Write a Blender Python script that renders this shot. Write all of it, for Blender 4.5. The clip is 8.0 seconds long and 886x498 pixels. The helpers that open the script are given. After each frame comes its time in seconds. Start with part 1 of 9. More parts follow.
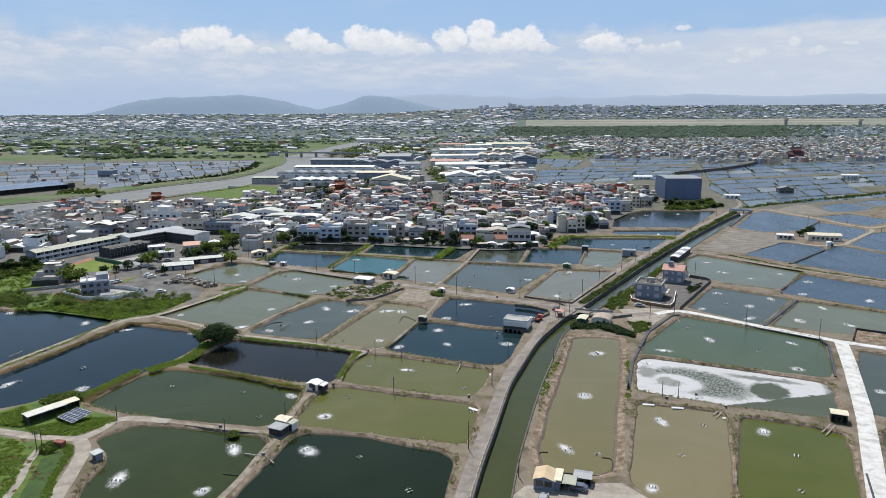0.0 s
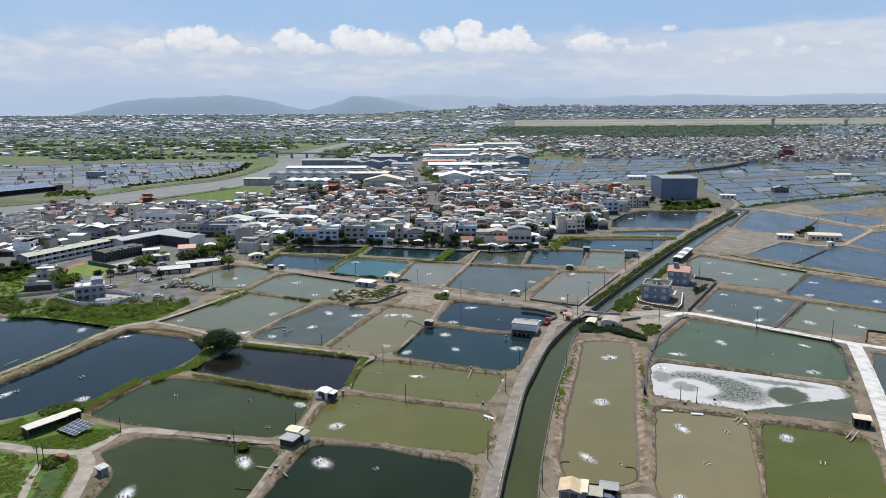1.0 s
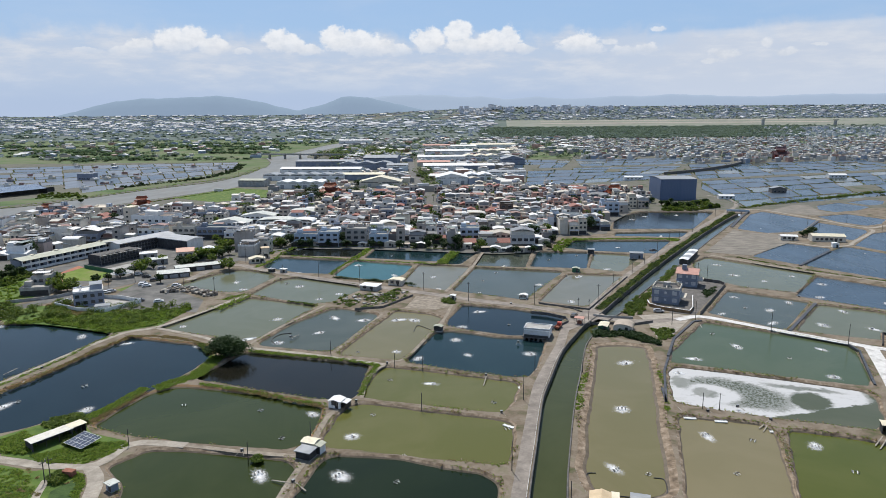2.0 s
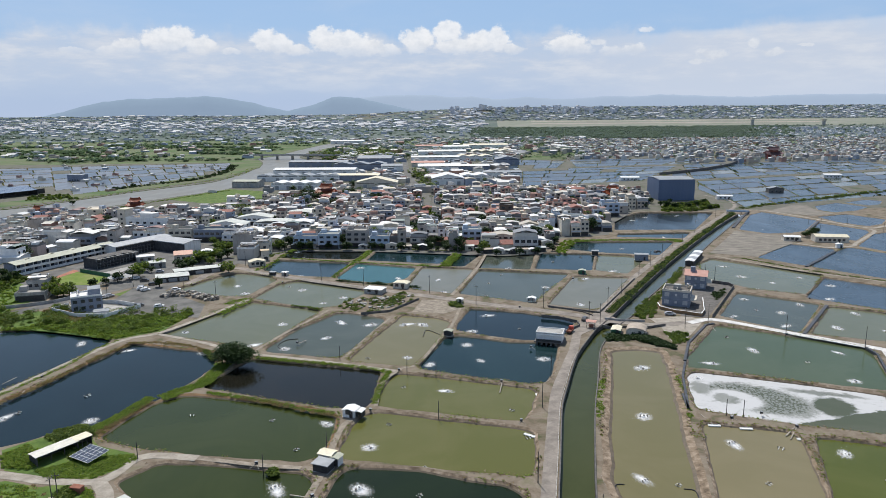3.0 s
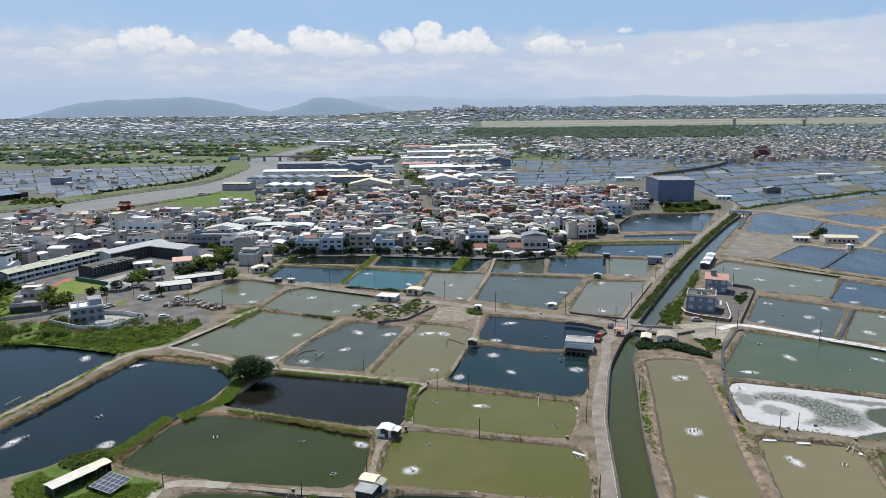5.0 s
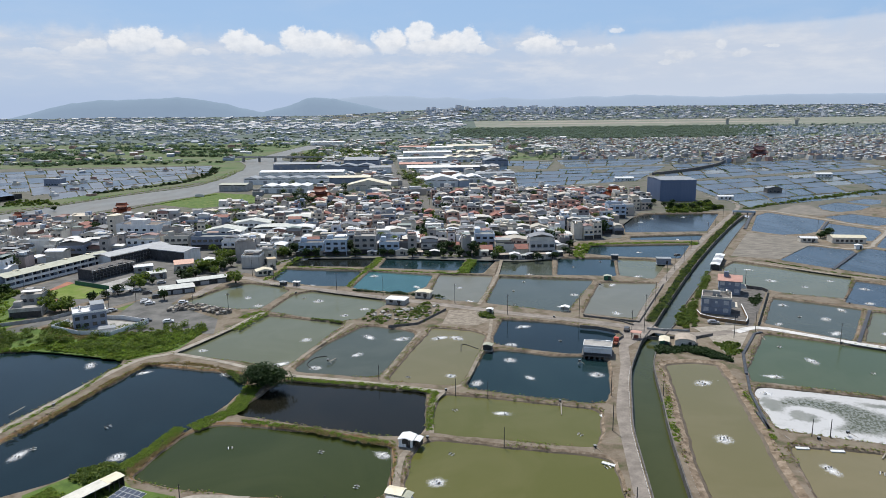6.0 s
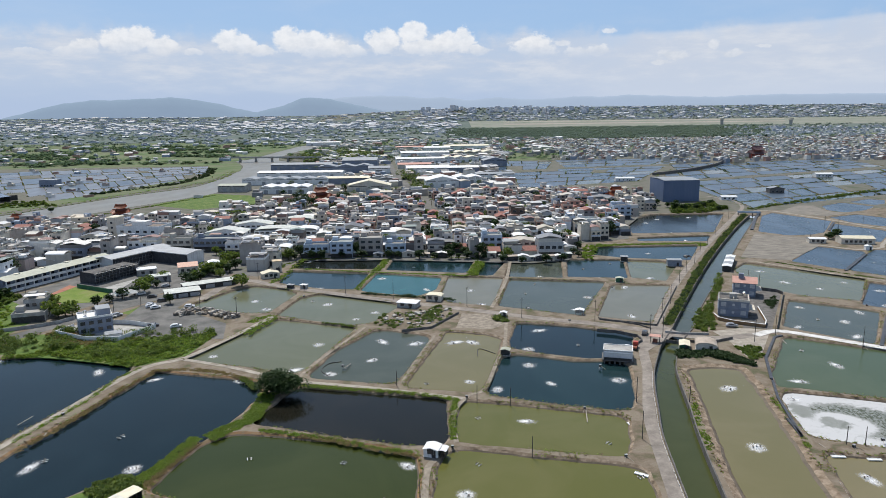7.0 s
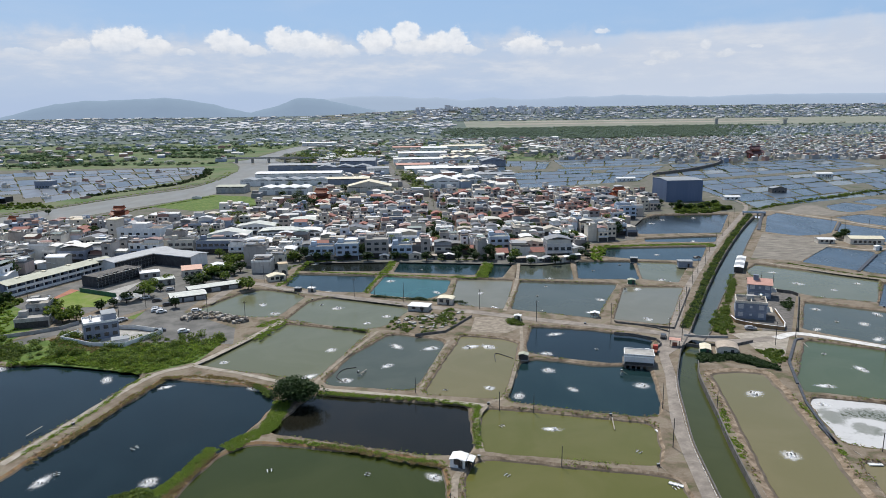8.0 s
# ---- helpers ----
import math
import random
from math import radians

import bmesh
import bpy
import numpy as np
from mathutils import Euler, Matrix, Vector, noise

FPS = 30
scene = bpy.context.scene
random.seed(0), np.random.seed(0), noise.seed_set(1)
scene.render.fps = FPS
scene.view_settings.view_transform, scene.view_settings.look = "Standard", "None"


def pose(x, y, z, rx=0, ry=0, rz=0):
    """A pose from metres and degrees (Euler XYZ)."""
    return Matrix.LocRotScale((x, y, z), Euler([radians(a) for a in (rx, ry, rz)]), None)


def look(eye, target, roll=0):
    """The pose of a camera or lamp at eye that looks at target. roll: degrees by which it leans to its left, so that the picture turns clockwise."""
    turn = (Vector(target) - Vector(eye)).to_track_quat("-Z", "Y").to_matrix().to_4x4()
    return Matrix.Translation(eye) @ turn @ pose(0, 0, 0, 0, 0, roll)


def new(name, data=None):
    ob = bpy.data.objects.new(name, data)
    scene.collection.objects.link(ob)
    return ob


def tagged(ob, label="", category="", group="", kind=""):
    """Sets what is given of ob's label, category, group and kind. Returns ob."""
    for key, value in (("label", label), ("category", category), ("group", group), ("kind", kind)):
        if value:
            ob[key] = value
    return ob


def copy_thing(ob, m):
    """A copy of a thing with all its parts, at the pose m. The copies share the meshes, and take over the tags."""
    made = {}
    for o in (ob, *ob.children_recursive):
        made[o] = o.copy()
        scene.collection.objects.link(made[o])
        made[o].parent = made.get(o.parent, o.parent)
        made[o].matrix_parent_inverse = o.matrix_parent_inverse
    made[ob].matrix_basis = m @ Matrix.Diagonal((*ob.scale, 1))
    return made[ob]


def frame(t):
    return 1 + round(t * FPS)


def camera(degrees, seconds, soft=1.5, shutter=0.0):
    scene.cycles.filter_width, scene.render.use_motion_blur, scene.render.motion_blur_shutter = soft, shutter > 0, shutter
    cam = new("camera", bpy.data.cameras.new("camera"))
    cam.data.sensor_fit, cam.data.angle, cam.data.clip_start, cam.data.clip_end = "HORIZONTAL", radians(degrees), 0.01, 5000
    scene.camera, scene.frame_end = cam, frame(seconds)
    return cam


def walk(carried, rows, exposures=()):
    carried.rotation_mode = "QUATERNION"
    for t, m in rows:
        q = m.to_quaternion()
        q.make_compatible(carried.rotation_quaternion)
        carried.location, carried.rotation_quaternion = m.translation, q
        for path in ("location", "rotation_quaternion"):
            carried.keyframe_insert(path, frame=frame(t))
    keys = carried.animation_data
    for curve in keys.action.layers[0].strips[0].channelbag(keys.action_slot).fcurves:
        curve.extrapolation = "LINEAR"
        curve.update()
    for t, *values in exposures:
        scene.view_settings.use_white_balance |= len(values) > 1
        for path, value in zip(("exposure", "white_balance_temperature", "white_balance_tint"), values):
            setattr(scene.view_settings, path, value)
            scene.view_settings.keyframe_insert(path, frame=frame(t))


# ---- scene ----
cam = camera(66.31, 8.0, 0.55)
# seconds, x, y, z, turn, pitch, lean
PATH = [
    (0.0, 0.00, 0.00, 80.00, 0.000, -11.427, 0.285),
    (0.5, -3.35, 2.52, 79.99, -0.570, -11.415, 0.335),
    (1.0, -6.82, 5.11, 80.02, -1.017, -11.419, 0.367),
    (1.5, -10.30, 7.77, 80.08, -1.414, -11.398, 0.385),
    (3.0, -20.98, 16.09, 80.11, -2.719, -11.359, 0.422),
    (3.5, -24.51, 18.89, 80.18, -3.139, -11.356, 0.421),
    (4.0, -28.11, 21.56, 80.24, -3.539, -11.357, 0.454),
    (4.5, -31.63, 24.30, 80.29, -3.923, -11.344, 0.493),
    (6.0, -42.04, 33.42, 80.02, -4.939, -11.320, 0.606),
    (6.5, -45.65, 36.29, 80.01, -5.210, -11.321, 0.621),
    (7.0, -49.23, 39.11, 80.05, -5.483, -11.318, 0.617),
    (7.5, -52.70, 41.98, 80.03, -5.740, -11.311, 0.634),
    (8.0, -56.20, 44.88, 79.99, -6.030, -11.310, 0.685),
]
walk(cam, [(t, pose(x, y, z, 90 + pitch, lean, turn)) for t, x, y, z, turn, pitch, lean in PATH])

# ---- sky, sun ----
SUN_UP, SUN_AZ = 60.0, -14.0  # degrees above the horizon; degrees right of +y


def node(tree, kind, **props):
    n = tree.nodes.new(kind)
    for k, v in props.items():
        if k == "operation":
            n.operation = v
        elif k == "blend_type":
            n.blend_type = v
        elif k == "data_type":
            n.data_type = v
        elif k == "feature":
            n.feature = v
    return n


def math_node(tree, op, a, b=0.0, c=0.0, clamp=False):
    n = tree.nodes.new("ShaderNodeMath")
    n.operation, n.use_clamp = op, clamp
    for i, v in enumerate((a, b, c)):
        if isinstance(v, (int, float)):
            n.inputs[i].default_value = v
        else:
            tree.links.new(v, n.inputs[i])
    return n.outputs[0]


def step_node(tree, v, lo, hi):
    n = tree.nodes.new("ShaderNodeMapRange")
    n.interpolation_type = "SMOOTHSTEP"
    tree.links.new(v, n.inputs[0])
    n.inputs[1].default_value, n.inputs[2].default_value = lo, hi
    return n.outputs[0]


def mix_node(tree, fac, a, b, blend="MIX"):
    n = tree.nodes.new("ShaderNodeMix")
    n.data_type, n.blend_type = "RGBA", blend
    for i, v in ((0, fac), (6, a), (7, b)):
        if isinstance(v, (int, float)):
            n.inputs[i].default_value = v
        elif isinstance(v, tuple):
            n.inputs[i].default_value = (*v[:3], 1)
        else:
            tree.links.new(v, n.inputs[i])
    return n.outputs[2]


def noise_node(tree, vec, scale, detail=4.0, rough=0.55, distort=0.0):
    n = tree.nodes.new("ShaderNodeTexNoise")
    if vec is not None:
        tree.links.new(vec, n.inputs["Vector"])
    n.inputs["Scale"].default_value, n.inputs["Detail"].default_value = scale, detail
    n.inputs["Roughness"].default_value, n.inputs["Distortion"].default_value = rough, distort
    return n.outputs[0]


def combine(tree, x, y, z):
    n = tree.nodes.new("ShaderNodeCombineXYZ")
    for i, v in enumerate((x, y, z)):
        if isinstance(v, (int, float)):
            n.inputs[i].default_value = v
        else:
            tree.links.new(v, n.inputs[i])
    return n.outputs[0]


def build_world():
    world = bpy.data.worlds.new("sky")
    scene.world = world
    world.use_nodes = True
    t = world.node_tree
    bg = t.nodes["Background"]
    sky = t.nodes.new("ShaderNodeTexSky")
    sky.sky_type, sky.sun_disc = "NISHITA", False
    sky.sun_elevation, sky.sun_rotation = radians(SUN_UP), radians(SUN_AZ)
    sky.altitude, sky.air_density, sky.dust_density, sky.ozone_density = 50, 1.0, 1.6, 1.5
    co = t.nodes.new("ShaderNodeTexCoord")
    sep = t.nodes.new("ShaderNodeSeparateXYZ")
    t.links.new(co.outputs["Generated"], sep.inputs[0])
    x, y, z = sep.outputs
    az = math_node(t, "ARCTAN2", x, y)
    el = math_node(t, "ARCSINE", z)
    # heaps of cumulus along the horizon: centre and half width of each puff, in radians
    where = combine(t, az, el, 0.0)
    swirl = noise_node(t, combine(t, az, el, 3.7), 26.0, 5.0, 0.55)
    curl = noise_node(t, combine(t, az, el, 9.4), 26.0, 5.0, 0.55)
    bent = t.nodes.new("ShaderNodeVectorMath")
    bent.operation = "ADD"
    t.links.new(where, bent.inputs[0])
    t.links.new(combine(t, math_node(t, "MULTIPLY_ADD", swirl, 0.026, -0.013), math_node(t, "MULTIPLY_ADD", curl, 0.016, -0.008), 0.0), bent.inputs[1])
    grain = noise_node(t, combine(t, az, math_node(t, "MULTIPLY", el, 1.3), 8.1), 60.0, 6.0, 0.6)

    def heaps(rows):
        depth = -9.0
        for a, e, ra, re in rows:
            off = t.nodes.new("ShaderNodeVectorMath")
            off.operation = "SUBTRACT"
            t.links.new(bent.outputs[0], off.inputs[0])
            off.inputs[1].default_value = (a, e, 0)
            fit = t.nodes.new("ShaderNodeVectorMath")
            fit.operation = "MULTIPLY"
            t.links.new(off.outputs[0], fit.inputs[0])
            fit.inputs[1].default_value = (0.9 / ra, 0.9 / re, 0)
            ln = t.nodes.new("ShaderNodeVectorMath")
            ln.operation = "LENGTH"
            t.links.new(fit.outputs[0], ln.inputs[0])
            depth = math_node(t, "MAXIMUM", depth, math_node(t, "SUBTRACT", 1.0, ln.outputs["Value"]))
        return math_node(t, "ADD", depth, math_node(t, "MULTIPLY_ADD", grain, 1.3, -0.6))

    big = heaps(((-0.556, 0.0775, 0.016, 0.0092), (-0.435, 0.0779, 0.014, 0.0053), (-0.391, 0.0806, 0.019, 0.0077), (-0.375, 0.0881, 0.017, 0.0116), (-0.334, 0.095, 0.025, 0.0173), (-0.308, 0.1001, 0.02, 0.0143), (-0.28, 0.0905, 0.021, 0.0128), (-0.247, 0.0822, 0.014, 0.0048), (-0.194, 0.098, 0.024, 0.0139), (-0.18, 0.0936, 0.019, 0.0107), (-0.154, 0.0864, 0.021, 0.0066), (-0.12, 0.1033, 0.018, 0.0157), (-0.089, 0.0974, 0.031, 0.0166), (-0.06, 0.0898, 0.03, 0.0116), (-0.031, 0.0867, 0.022, 0.0083), (0.011, 0.1003, 0.021, 0.0175), (0.053, 0.1106, 0.02, 0.015), (0.068, 0.0922, 0.032, 0.0116), (0.103, 0.0963, 0.03, 0.0149), (0.129, 0.1004, 0.015, 0.0157), (0.147, 0.088, 0.018, 0.0074), (0.223, 0.0894, 0.03, 0.0146), (0.285, 0.081, 0.018, 0.0088), (0.315, 0.0838, 0.018, 0.0079)))
    few = heaps(((0.33, 0.1077, 0.012, 0.0039), (0.263, 0.0942, 0.011, 0.0048), (0.413, 0.0746, 0.02, 0.0069), (0.464, 0.0862, 0.009, 0.006), (0.486, 0.073, 0.013, 0.0059), (0.398, 0.0652, 0.014, 0.0038), (0.521, 0.0814, 0.01, 0.0029)))
    # clouds all round the horizon outside the view, by noise alone
    rest = math_node(t, "SUBTRACT", math_node(t, "MULTIPLY_ADD", noise_node(t, combine(t, az, 0.0, 6.2), 7.0, 2.0, 0.5), 0.14, 0.02), el)
    rest = math_node(t, "ADD", math_node(t, "MULTIPLY", rest, 40.0), math_node(t, "MULTIPLY_ADD", grain, 3.0, -1.5))
    outside = step_node(t, math_node(t, "ABSOLUTE", math_node(t, "ADD", az, 0.03)), 0.68, 0.8)
    depth = math_node(t, "MAXIMUM", big, math_node(t, "MULTIPLY_ADD", math_node(t, "SUBTRACT", 1.0, outside), -20.0, rest))
    heap = math_node(t, "MULTIPLY", step_node(t, depth, -0.02, 0.34), step_node(t, el, 0.068, 0.098))
    heap = math_node(t, "MAXIMUM", math_node(t, "MULTIPLY", heap, 0.86), math_node(t, "MULTIPLY", step_node(t, few, 0.0, 0.5), 0.6))
    # a soft grey-white bank under the heaps, fading into the haze
    mottle = noise_node(t, combine(t, math_node(t, "MULTIPLY", az, 0.6), math_node(t, "MULTIPLY", el, 2.2), 1.3), 22.0, 6.0, 0.6)
    bank = math_node(t, "MULTIPLY", step_node(t, el, 0.012, 0.066), math_node(t, "SUBTRACT", 1.0, step_node(t, math_node(t, "ADD", el, math_node(t, "MULTIPLY_ADD", swirl, 0.07, -0.035)), 0.086, 0.118)))
    bank = math_node(t, "MULTIPLY", bank, math_node(t, "MULTIPLY_ADD", step_node(t, mottle, 0.32, 0.68), 0.42, 0.56))
    # thin high sheet, thicker towards the right
    wisp = noise_node(t, combine(t, math_node(t, "MULTIPLY", az, 1.4), math_node(t, "MULTIPLY", el, 5.0), 5.5), 3.0, 6.0, 0.6)
    edge = math_node(t, "SUBTRACT", math_node(t, "MULTIPLY_ADD", az, 0.0256, 0.0966), math_node(t, "ADD", el, math_node(t, "MULTIPLY_ADD", curl, 0.006, -0.003)))
    sheet = math_node(t, "MULTIPLY", step_node(t, edge, -0.001, 0.007), step_node(t, az, 0.14, 0.4))
    veil = math_node(t, "MULTIPLY", step_node(t, wisp, 0.4, 0.78), 0.2)
    sheet = math_node(t, "MAXIMUM", math_node(t, "MULTIPLY", sheet, 0.62), veil)
    haze = math_node(t, "SUBTRACT", 1.0, step_node(t, el, -0.02, 0.12), clamp=True)
    high = mix_node(t, step_node(t, el, 0.1, 0.75), (3.9, 6.2, 9.8), (1.7, 2.7, 4.5))
    blue = mix_node(t, 0.75, sky.outputs[0], high)
    c = mix_node(t, math_node(t, "MULTIPLY", haze, 0.85), blue, (5.4, 6.45, 8.5))
    c = mix_node(t, sheet, c, (7.3, 7.9, 9.0))
    c = mix_node(t, bank, c, mix_node(t, step_node(t, mottle, 0.4, 0.7), (6.5, 7.2, 8.5), (7.6, 8.1, 9.0)))
    lit = math_node(t, "ADD", math_node(t, "MULTIPLY", step_node(t, el, 0.068, 0.112), 0.55), math_node(t, "MULTIPLY", step_node(t, grain, 0.32, 0.66), 0.45))
    c = mix_node(t, heap, c, mix_node(t, lit, (7.2, 7.7, 8.5), (10.6, 10.6, 10.7)))
    t.links.new(c, bg.inputs[0])
    bg.inputs[1].default_value = 0.088


build_world()
sun_data = bpy.data.lights.new("sun", "SUN")
sun_data.energy, sun_data.angle, sun_data.color = 4.3, radians(0.5), (1.0, 0.95, 0.87)
sun = new("sun", sun_data)
sun.matrix_world = look((0, 0, 500), (-math.sin(radians(SUN_AZ)) * math.cos(radians(SUN_UP)), -math.cos(radians(SUN_AZ)) * math.cos(radians(SUN_UP)), 500 - math.sin(radians(SUN_UP))))
scene.view_settings.exposure = 0.0

# ---- materials ----
def surface(name, colors, rough=0.8, patch=4.0, grain=0.4, bump=0.15, metal=0.0, by="", amount=1.0, spec=0.4, dirt=0.0, stretch=(1, 1, 1), thin=0.0):
    """Colours mixed by noise of two sizes (metres); by='object' or 'island' picks among them at random instead."""
    m = bpy.data.materials.new(name)
    m.use_nodes = True
    t = m.node_tree
    b = t.nodes["Principled BSDF"]
    pos = t.nodes.new("ShaderNodeNewGeometry")
    vec = pos.outputs["Position"]
    if stretch != (1, 1, 1):
        mp = t.nodes.new("ShaderNodeMapping")
        mp.inputs["Scale"].default_value = stretch
        t.links.new(vec, mp.inputs[0])
        vec = mp.outputs[0]
    big = noise_node(t, vec, 1.0 / patch, 5.0, 0.6, 0.3)
    fine = noise_node(t, vec, 1.0 / grain, 4.0, 0.65)
    ramp = t.nodes.new("ShaderNodeValToRGB")
    e = ramp.color_ramp.elements
    while len(e) < len(colors):
        e.new(0.5)
    for i, c in enumerate(colors):
        f = i / max(1, len(colors) - 1)
        e[i].position = (i / len(colors)) if by else 0.33 + 0.34 * f
        e[i].color = (*c, 1)
    if by:
        ramp.color_ramp.interpolation = "CONSTANT"
        if by == "object":
            src = t.nodes.new("ShaderNodeObjectInfo").outputs["Random"]
        else:
            src = pos.outputs["Random Per Island"]
        t.links.new(src, ramp.inputs[0])
    else:
        t.links.new(big, ramp.inputs[0])
    c = ramp.outputs[0]
    mul = math_node(t, "MULTIPLY_ADD", math_node(t, "ADD", math_node(t, "MULTIPLY", big, 0.5), math_node(t, "MULTIPLY", fine, 0.5)), 0.9 * amount, 1 - 0.45 * amount)
    c = mix_node(t, 1.0, c, combine(t, mul, mul, mul), "MULTIPLY")
    if dirt:
        streak = noise_node(t, combine_scaled(t, pos.outputs["Position"], (0.9, 0.9, 0.12)), 1.0, 5.0, 0.7)
        c = mix_node(t, math_node(t, "MULTIPLY", step_node(t, streak, 0.48, 0.75), dirt), c, (0.14, 0.13, 0.11))
    t.links.new(c, b.inputs["Base Color"])
    b.inputs["Roughness"].default_value, b.inputs["Metallic"].default_value = rough, metal
    b.inputs["Specular IOR Level"].default_value = spec
    if bump:
        bp = t.nodes.new("ShaderNodeBump")
        bp.inputs["Strength"].default_value, bp.inputs["Distance"].default_value = 0.5, bump
        t.links.new(fine, bp.inputs["Height"])
        t.links.new(bp.outputs[0], b.inputs["Normal"])
    if thin:  # leaves let some of the light through
        glass = t.nodes.new("ShaderNodeBsdfTranslucent")
        t.links.new(mix_node(t, 1.0, c, (1.15, 1.2, 0.7), "MULTIPLY"), glass.inputs[0])
        mixer = t.nodes.new("ShaderNodeMixShader")
        mixer.inputs[0].default_value = thin
        t.links.new(b.outputs[0], mixer.inputs[1])
        t.links.new(glass.outputs[0], mixer.inputs[2])
        t.links.new(mixer.outputs[0], t.nodes["Material Output"].inputs[0])
    return m


def glow(m, color, strength):
    b = m.node_tree.nodes["Principled BSDF"]
    b.inputs["Emission Color"].default_value, b.inputs["Emission Strength"].default_value = (*color, 1), strength
    return m


def combine_scaled(t, vec, s):
    mp = t.nodes.new("ShaderNodeMapping")
    mp.inputs["Scale"].default_value = s
    t.links.new(vec, mp.inputs[0])
    return mp.outputs[0]


def water(name, color, other, rough=0.09, spec=0.37):
    m = bpy.data.materials.new(name)
    m.use_nodes = True
    t = m.node_tree
    b = t.nodes["Principled BSDF"]
    vec = t.nodes.new("ShaderNodeNewGeometry").outputs["Position"]
    big = noise_node(t, vec, 0.035, 4.0, 0.6, 1.2)
    fine = noise_node(t, vec, 1.3, 3.0, 0.6)
    wind = noise_node(t, combine_scaled(t, vec, (0.5, 0.16, 1)), 0.12, 4.0, 0.6, 0.4)
    c = mix_node(t, step_node(t, big, 0.35, 0.68), color, other)
    t.links.new(c, b.inputs["Base Color"])
    r = t.nodes.new("ShaderNodeMapRange")
    t.links.new(wind, r.inputs[0])
    r.inputs[1].default_value, r.inputs[2].default_value = 0.35, 0.7
    r.inputs[3].default_value, r.inputs[4].default_value = rough, rough + 0.12
    t.links.new(r.outputs[0], b.inputs["Roughness"])
    b.inputs["IOR"].default_value, b.inputs["Specular IOR Level"].default_value = 1.33, spec
    bp = t.nodes.new("ShaderNodeBump")
    bp.inputs["Strength"].default_value, bp.inputs["Distance"].default_value = 0.25, 0.02
    t.links.new(fine, bp.inputs["Height"])
    t.links.new(bp.outputs[0], b.inputs["Normal"])
    return m


def foam_water():
    """Grey-green water under drifting white foam, open in a few lazy eddies and along one corner."""
    m = water("foam_water", (0.075, 0.085, 0.045), (0.095, 0.10, 0.06))
    t = m.node_tree
    b = t.nodes["Principled BSDF"]
    src = b.inputs["Base Color"].links[0].from_socket
    vec = t.nodes.new("ShaderNodeNewGeometry").outputs["Position"]
    mp = t.nodes.new("ShaderNodeMapping")
    mp.vector_type = "TEXTURE"  # u runs along the pond, v across it
    mp.inputs["Location"].default_value = (59.5, 197.0, 0)
    mp.inputs["Rotation"].default_value = (0, 0, radians(-23.0))
    t.links.new(vec, mp.inputs[0])
    sep = t.nodes.new("ShaderNodeSeparateXYZ")
    t.links.new(mp.outputs[0], sep.inputs[0])
    w1 = noise_node(t, mp.outputs[0], 0.13, 4.0, 0.6, 1.2)
    w2 = noise_node(t, combine_scaled(t, mp.outputs[0], (1.0, -1.0, 1.0)), 0.15, 4.0, 0.6, 1.0)
    u = math_node(t, "ADD", sep.outputs[0], math_node(t, "MULTIPLY_ADD", w1, 5.0, -2.5))
    v = math_node(t, "ADD", sep.outputs[1], math_node(t, "MULTIPLY_ADD", w2, 5.0, -2.5))
    lace = noise_node(t, vec, 0.8, 6.0, 0.75, 0.6)
    fleck = noise_node(t, combine_scaled(t, mp.outputs[0], (1.0, 0.6, 1.0)), 1.5, 3.0, 0.6)

    def eddy(cu, cv, ru, rv, lean=0.0, soft=0.25):
        du = math_node(t, "ADD", u, -cu)
        dv = math_node(t, "ADD", math_node(t, "MULTIPLY_ADD", du, lean, v), -cv)
        r = math_node(t, "SQRT", math_node(t, "ADD", math_node(t, "POWER", math_node(t, "ABSOLUTE", math_node(t, "MULTIPLY", du, 1 / ru)), 2.0), math_node(t, "POWER", math_node(t, "ABSOLUTE", math_node(t, "MULTIPLY", dv, 1 / rv)), 2.0)))
        return math_node(t, "SUBTRACT", 1.0, step_node(t, math_node(t, "MULTIPLY_ADD", lace, 0.5, math_node(t, "ADD", r, -0.25)), 1 - soft, 1 + soft))

    ring = math_node(t, "SUBTRACT", 1.0, eddy(11.5, 1.0, 7.6, 6.6, 0.15, 0.2))
    gap = math_node(t, "MULTIPLY", eddy(17.5, 3.6, 14.5, 9.6, 0.15, 0.25), math_node(t, "MULTIPLY_ADD", step_node(t, fleck, 0.42, 0.6), 0.3, 0.55))
    gap = math_node(t, "MULTIPLY", gap, ring)
    gap = math_node(t, "MAXIMUM", gap, math_node(t, "MULTIPLY", eddy(9.2, 0.6, 4.0, 3.2, 0.1, 0.3), 0.42))
    gap = math_node(t, "MAXIMUM", gap, math_node(t, "MULTIPLY", eddy(1.8, 6.5, 2.6, 4.0, 0.0, 0.4), 0.5))
    gap = math_node(t, "MAXIMUM", gap, math_node(t, "MULTIPLY", eddy(37.2, 4.4, 5.6, 6.2, 0.0, 0.2), 0.95))
    gap = math_node(t, "MAXIMUM", gap, math_node(t, "MULTIPLY", eddy(36.0, 13.6, 10.0, 1.7, 0.0, 0.5), 0.6))
    shore = math_node(t, "SUBTRACT", math_node(t, "MULTIPLY_ADD", u, 0.7, -28.3), v)
    gap = math_node(t, "MAXIMUM", gap, step_node(t, math_node(t, "MULTIPLY_ADD", lace, 3.0, math_node(t, "ADD", shore, -1.5)), -0.4, 0.8))
    gap = math_node(t, "MAXIMUM", gap, math_node(t, "MULTIPLY", step_node(t, u, 50.5, 54.0), 0.9))
    f = math_node(t, "SUBTRACT", 1.0, gap)
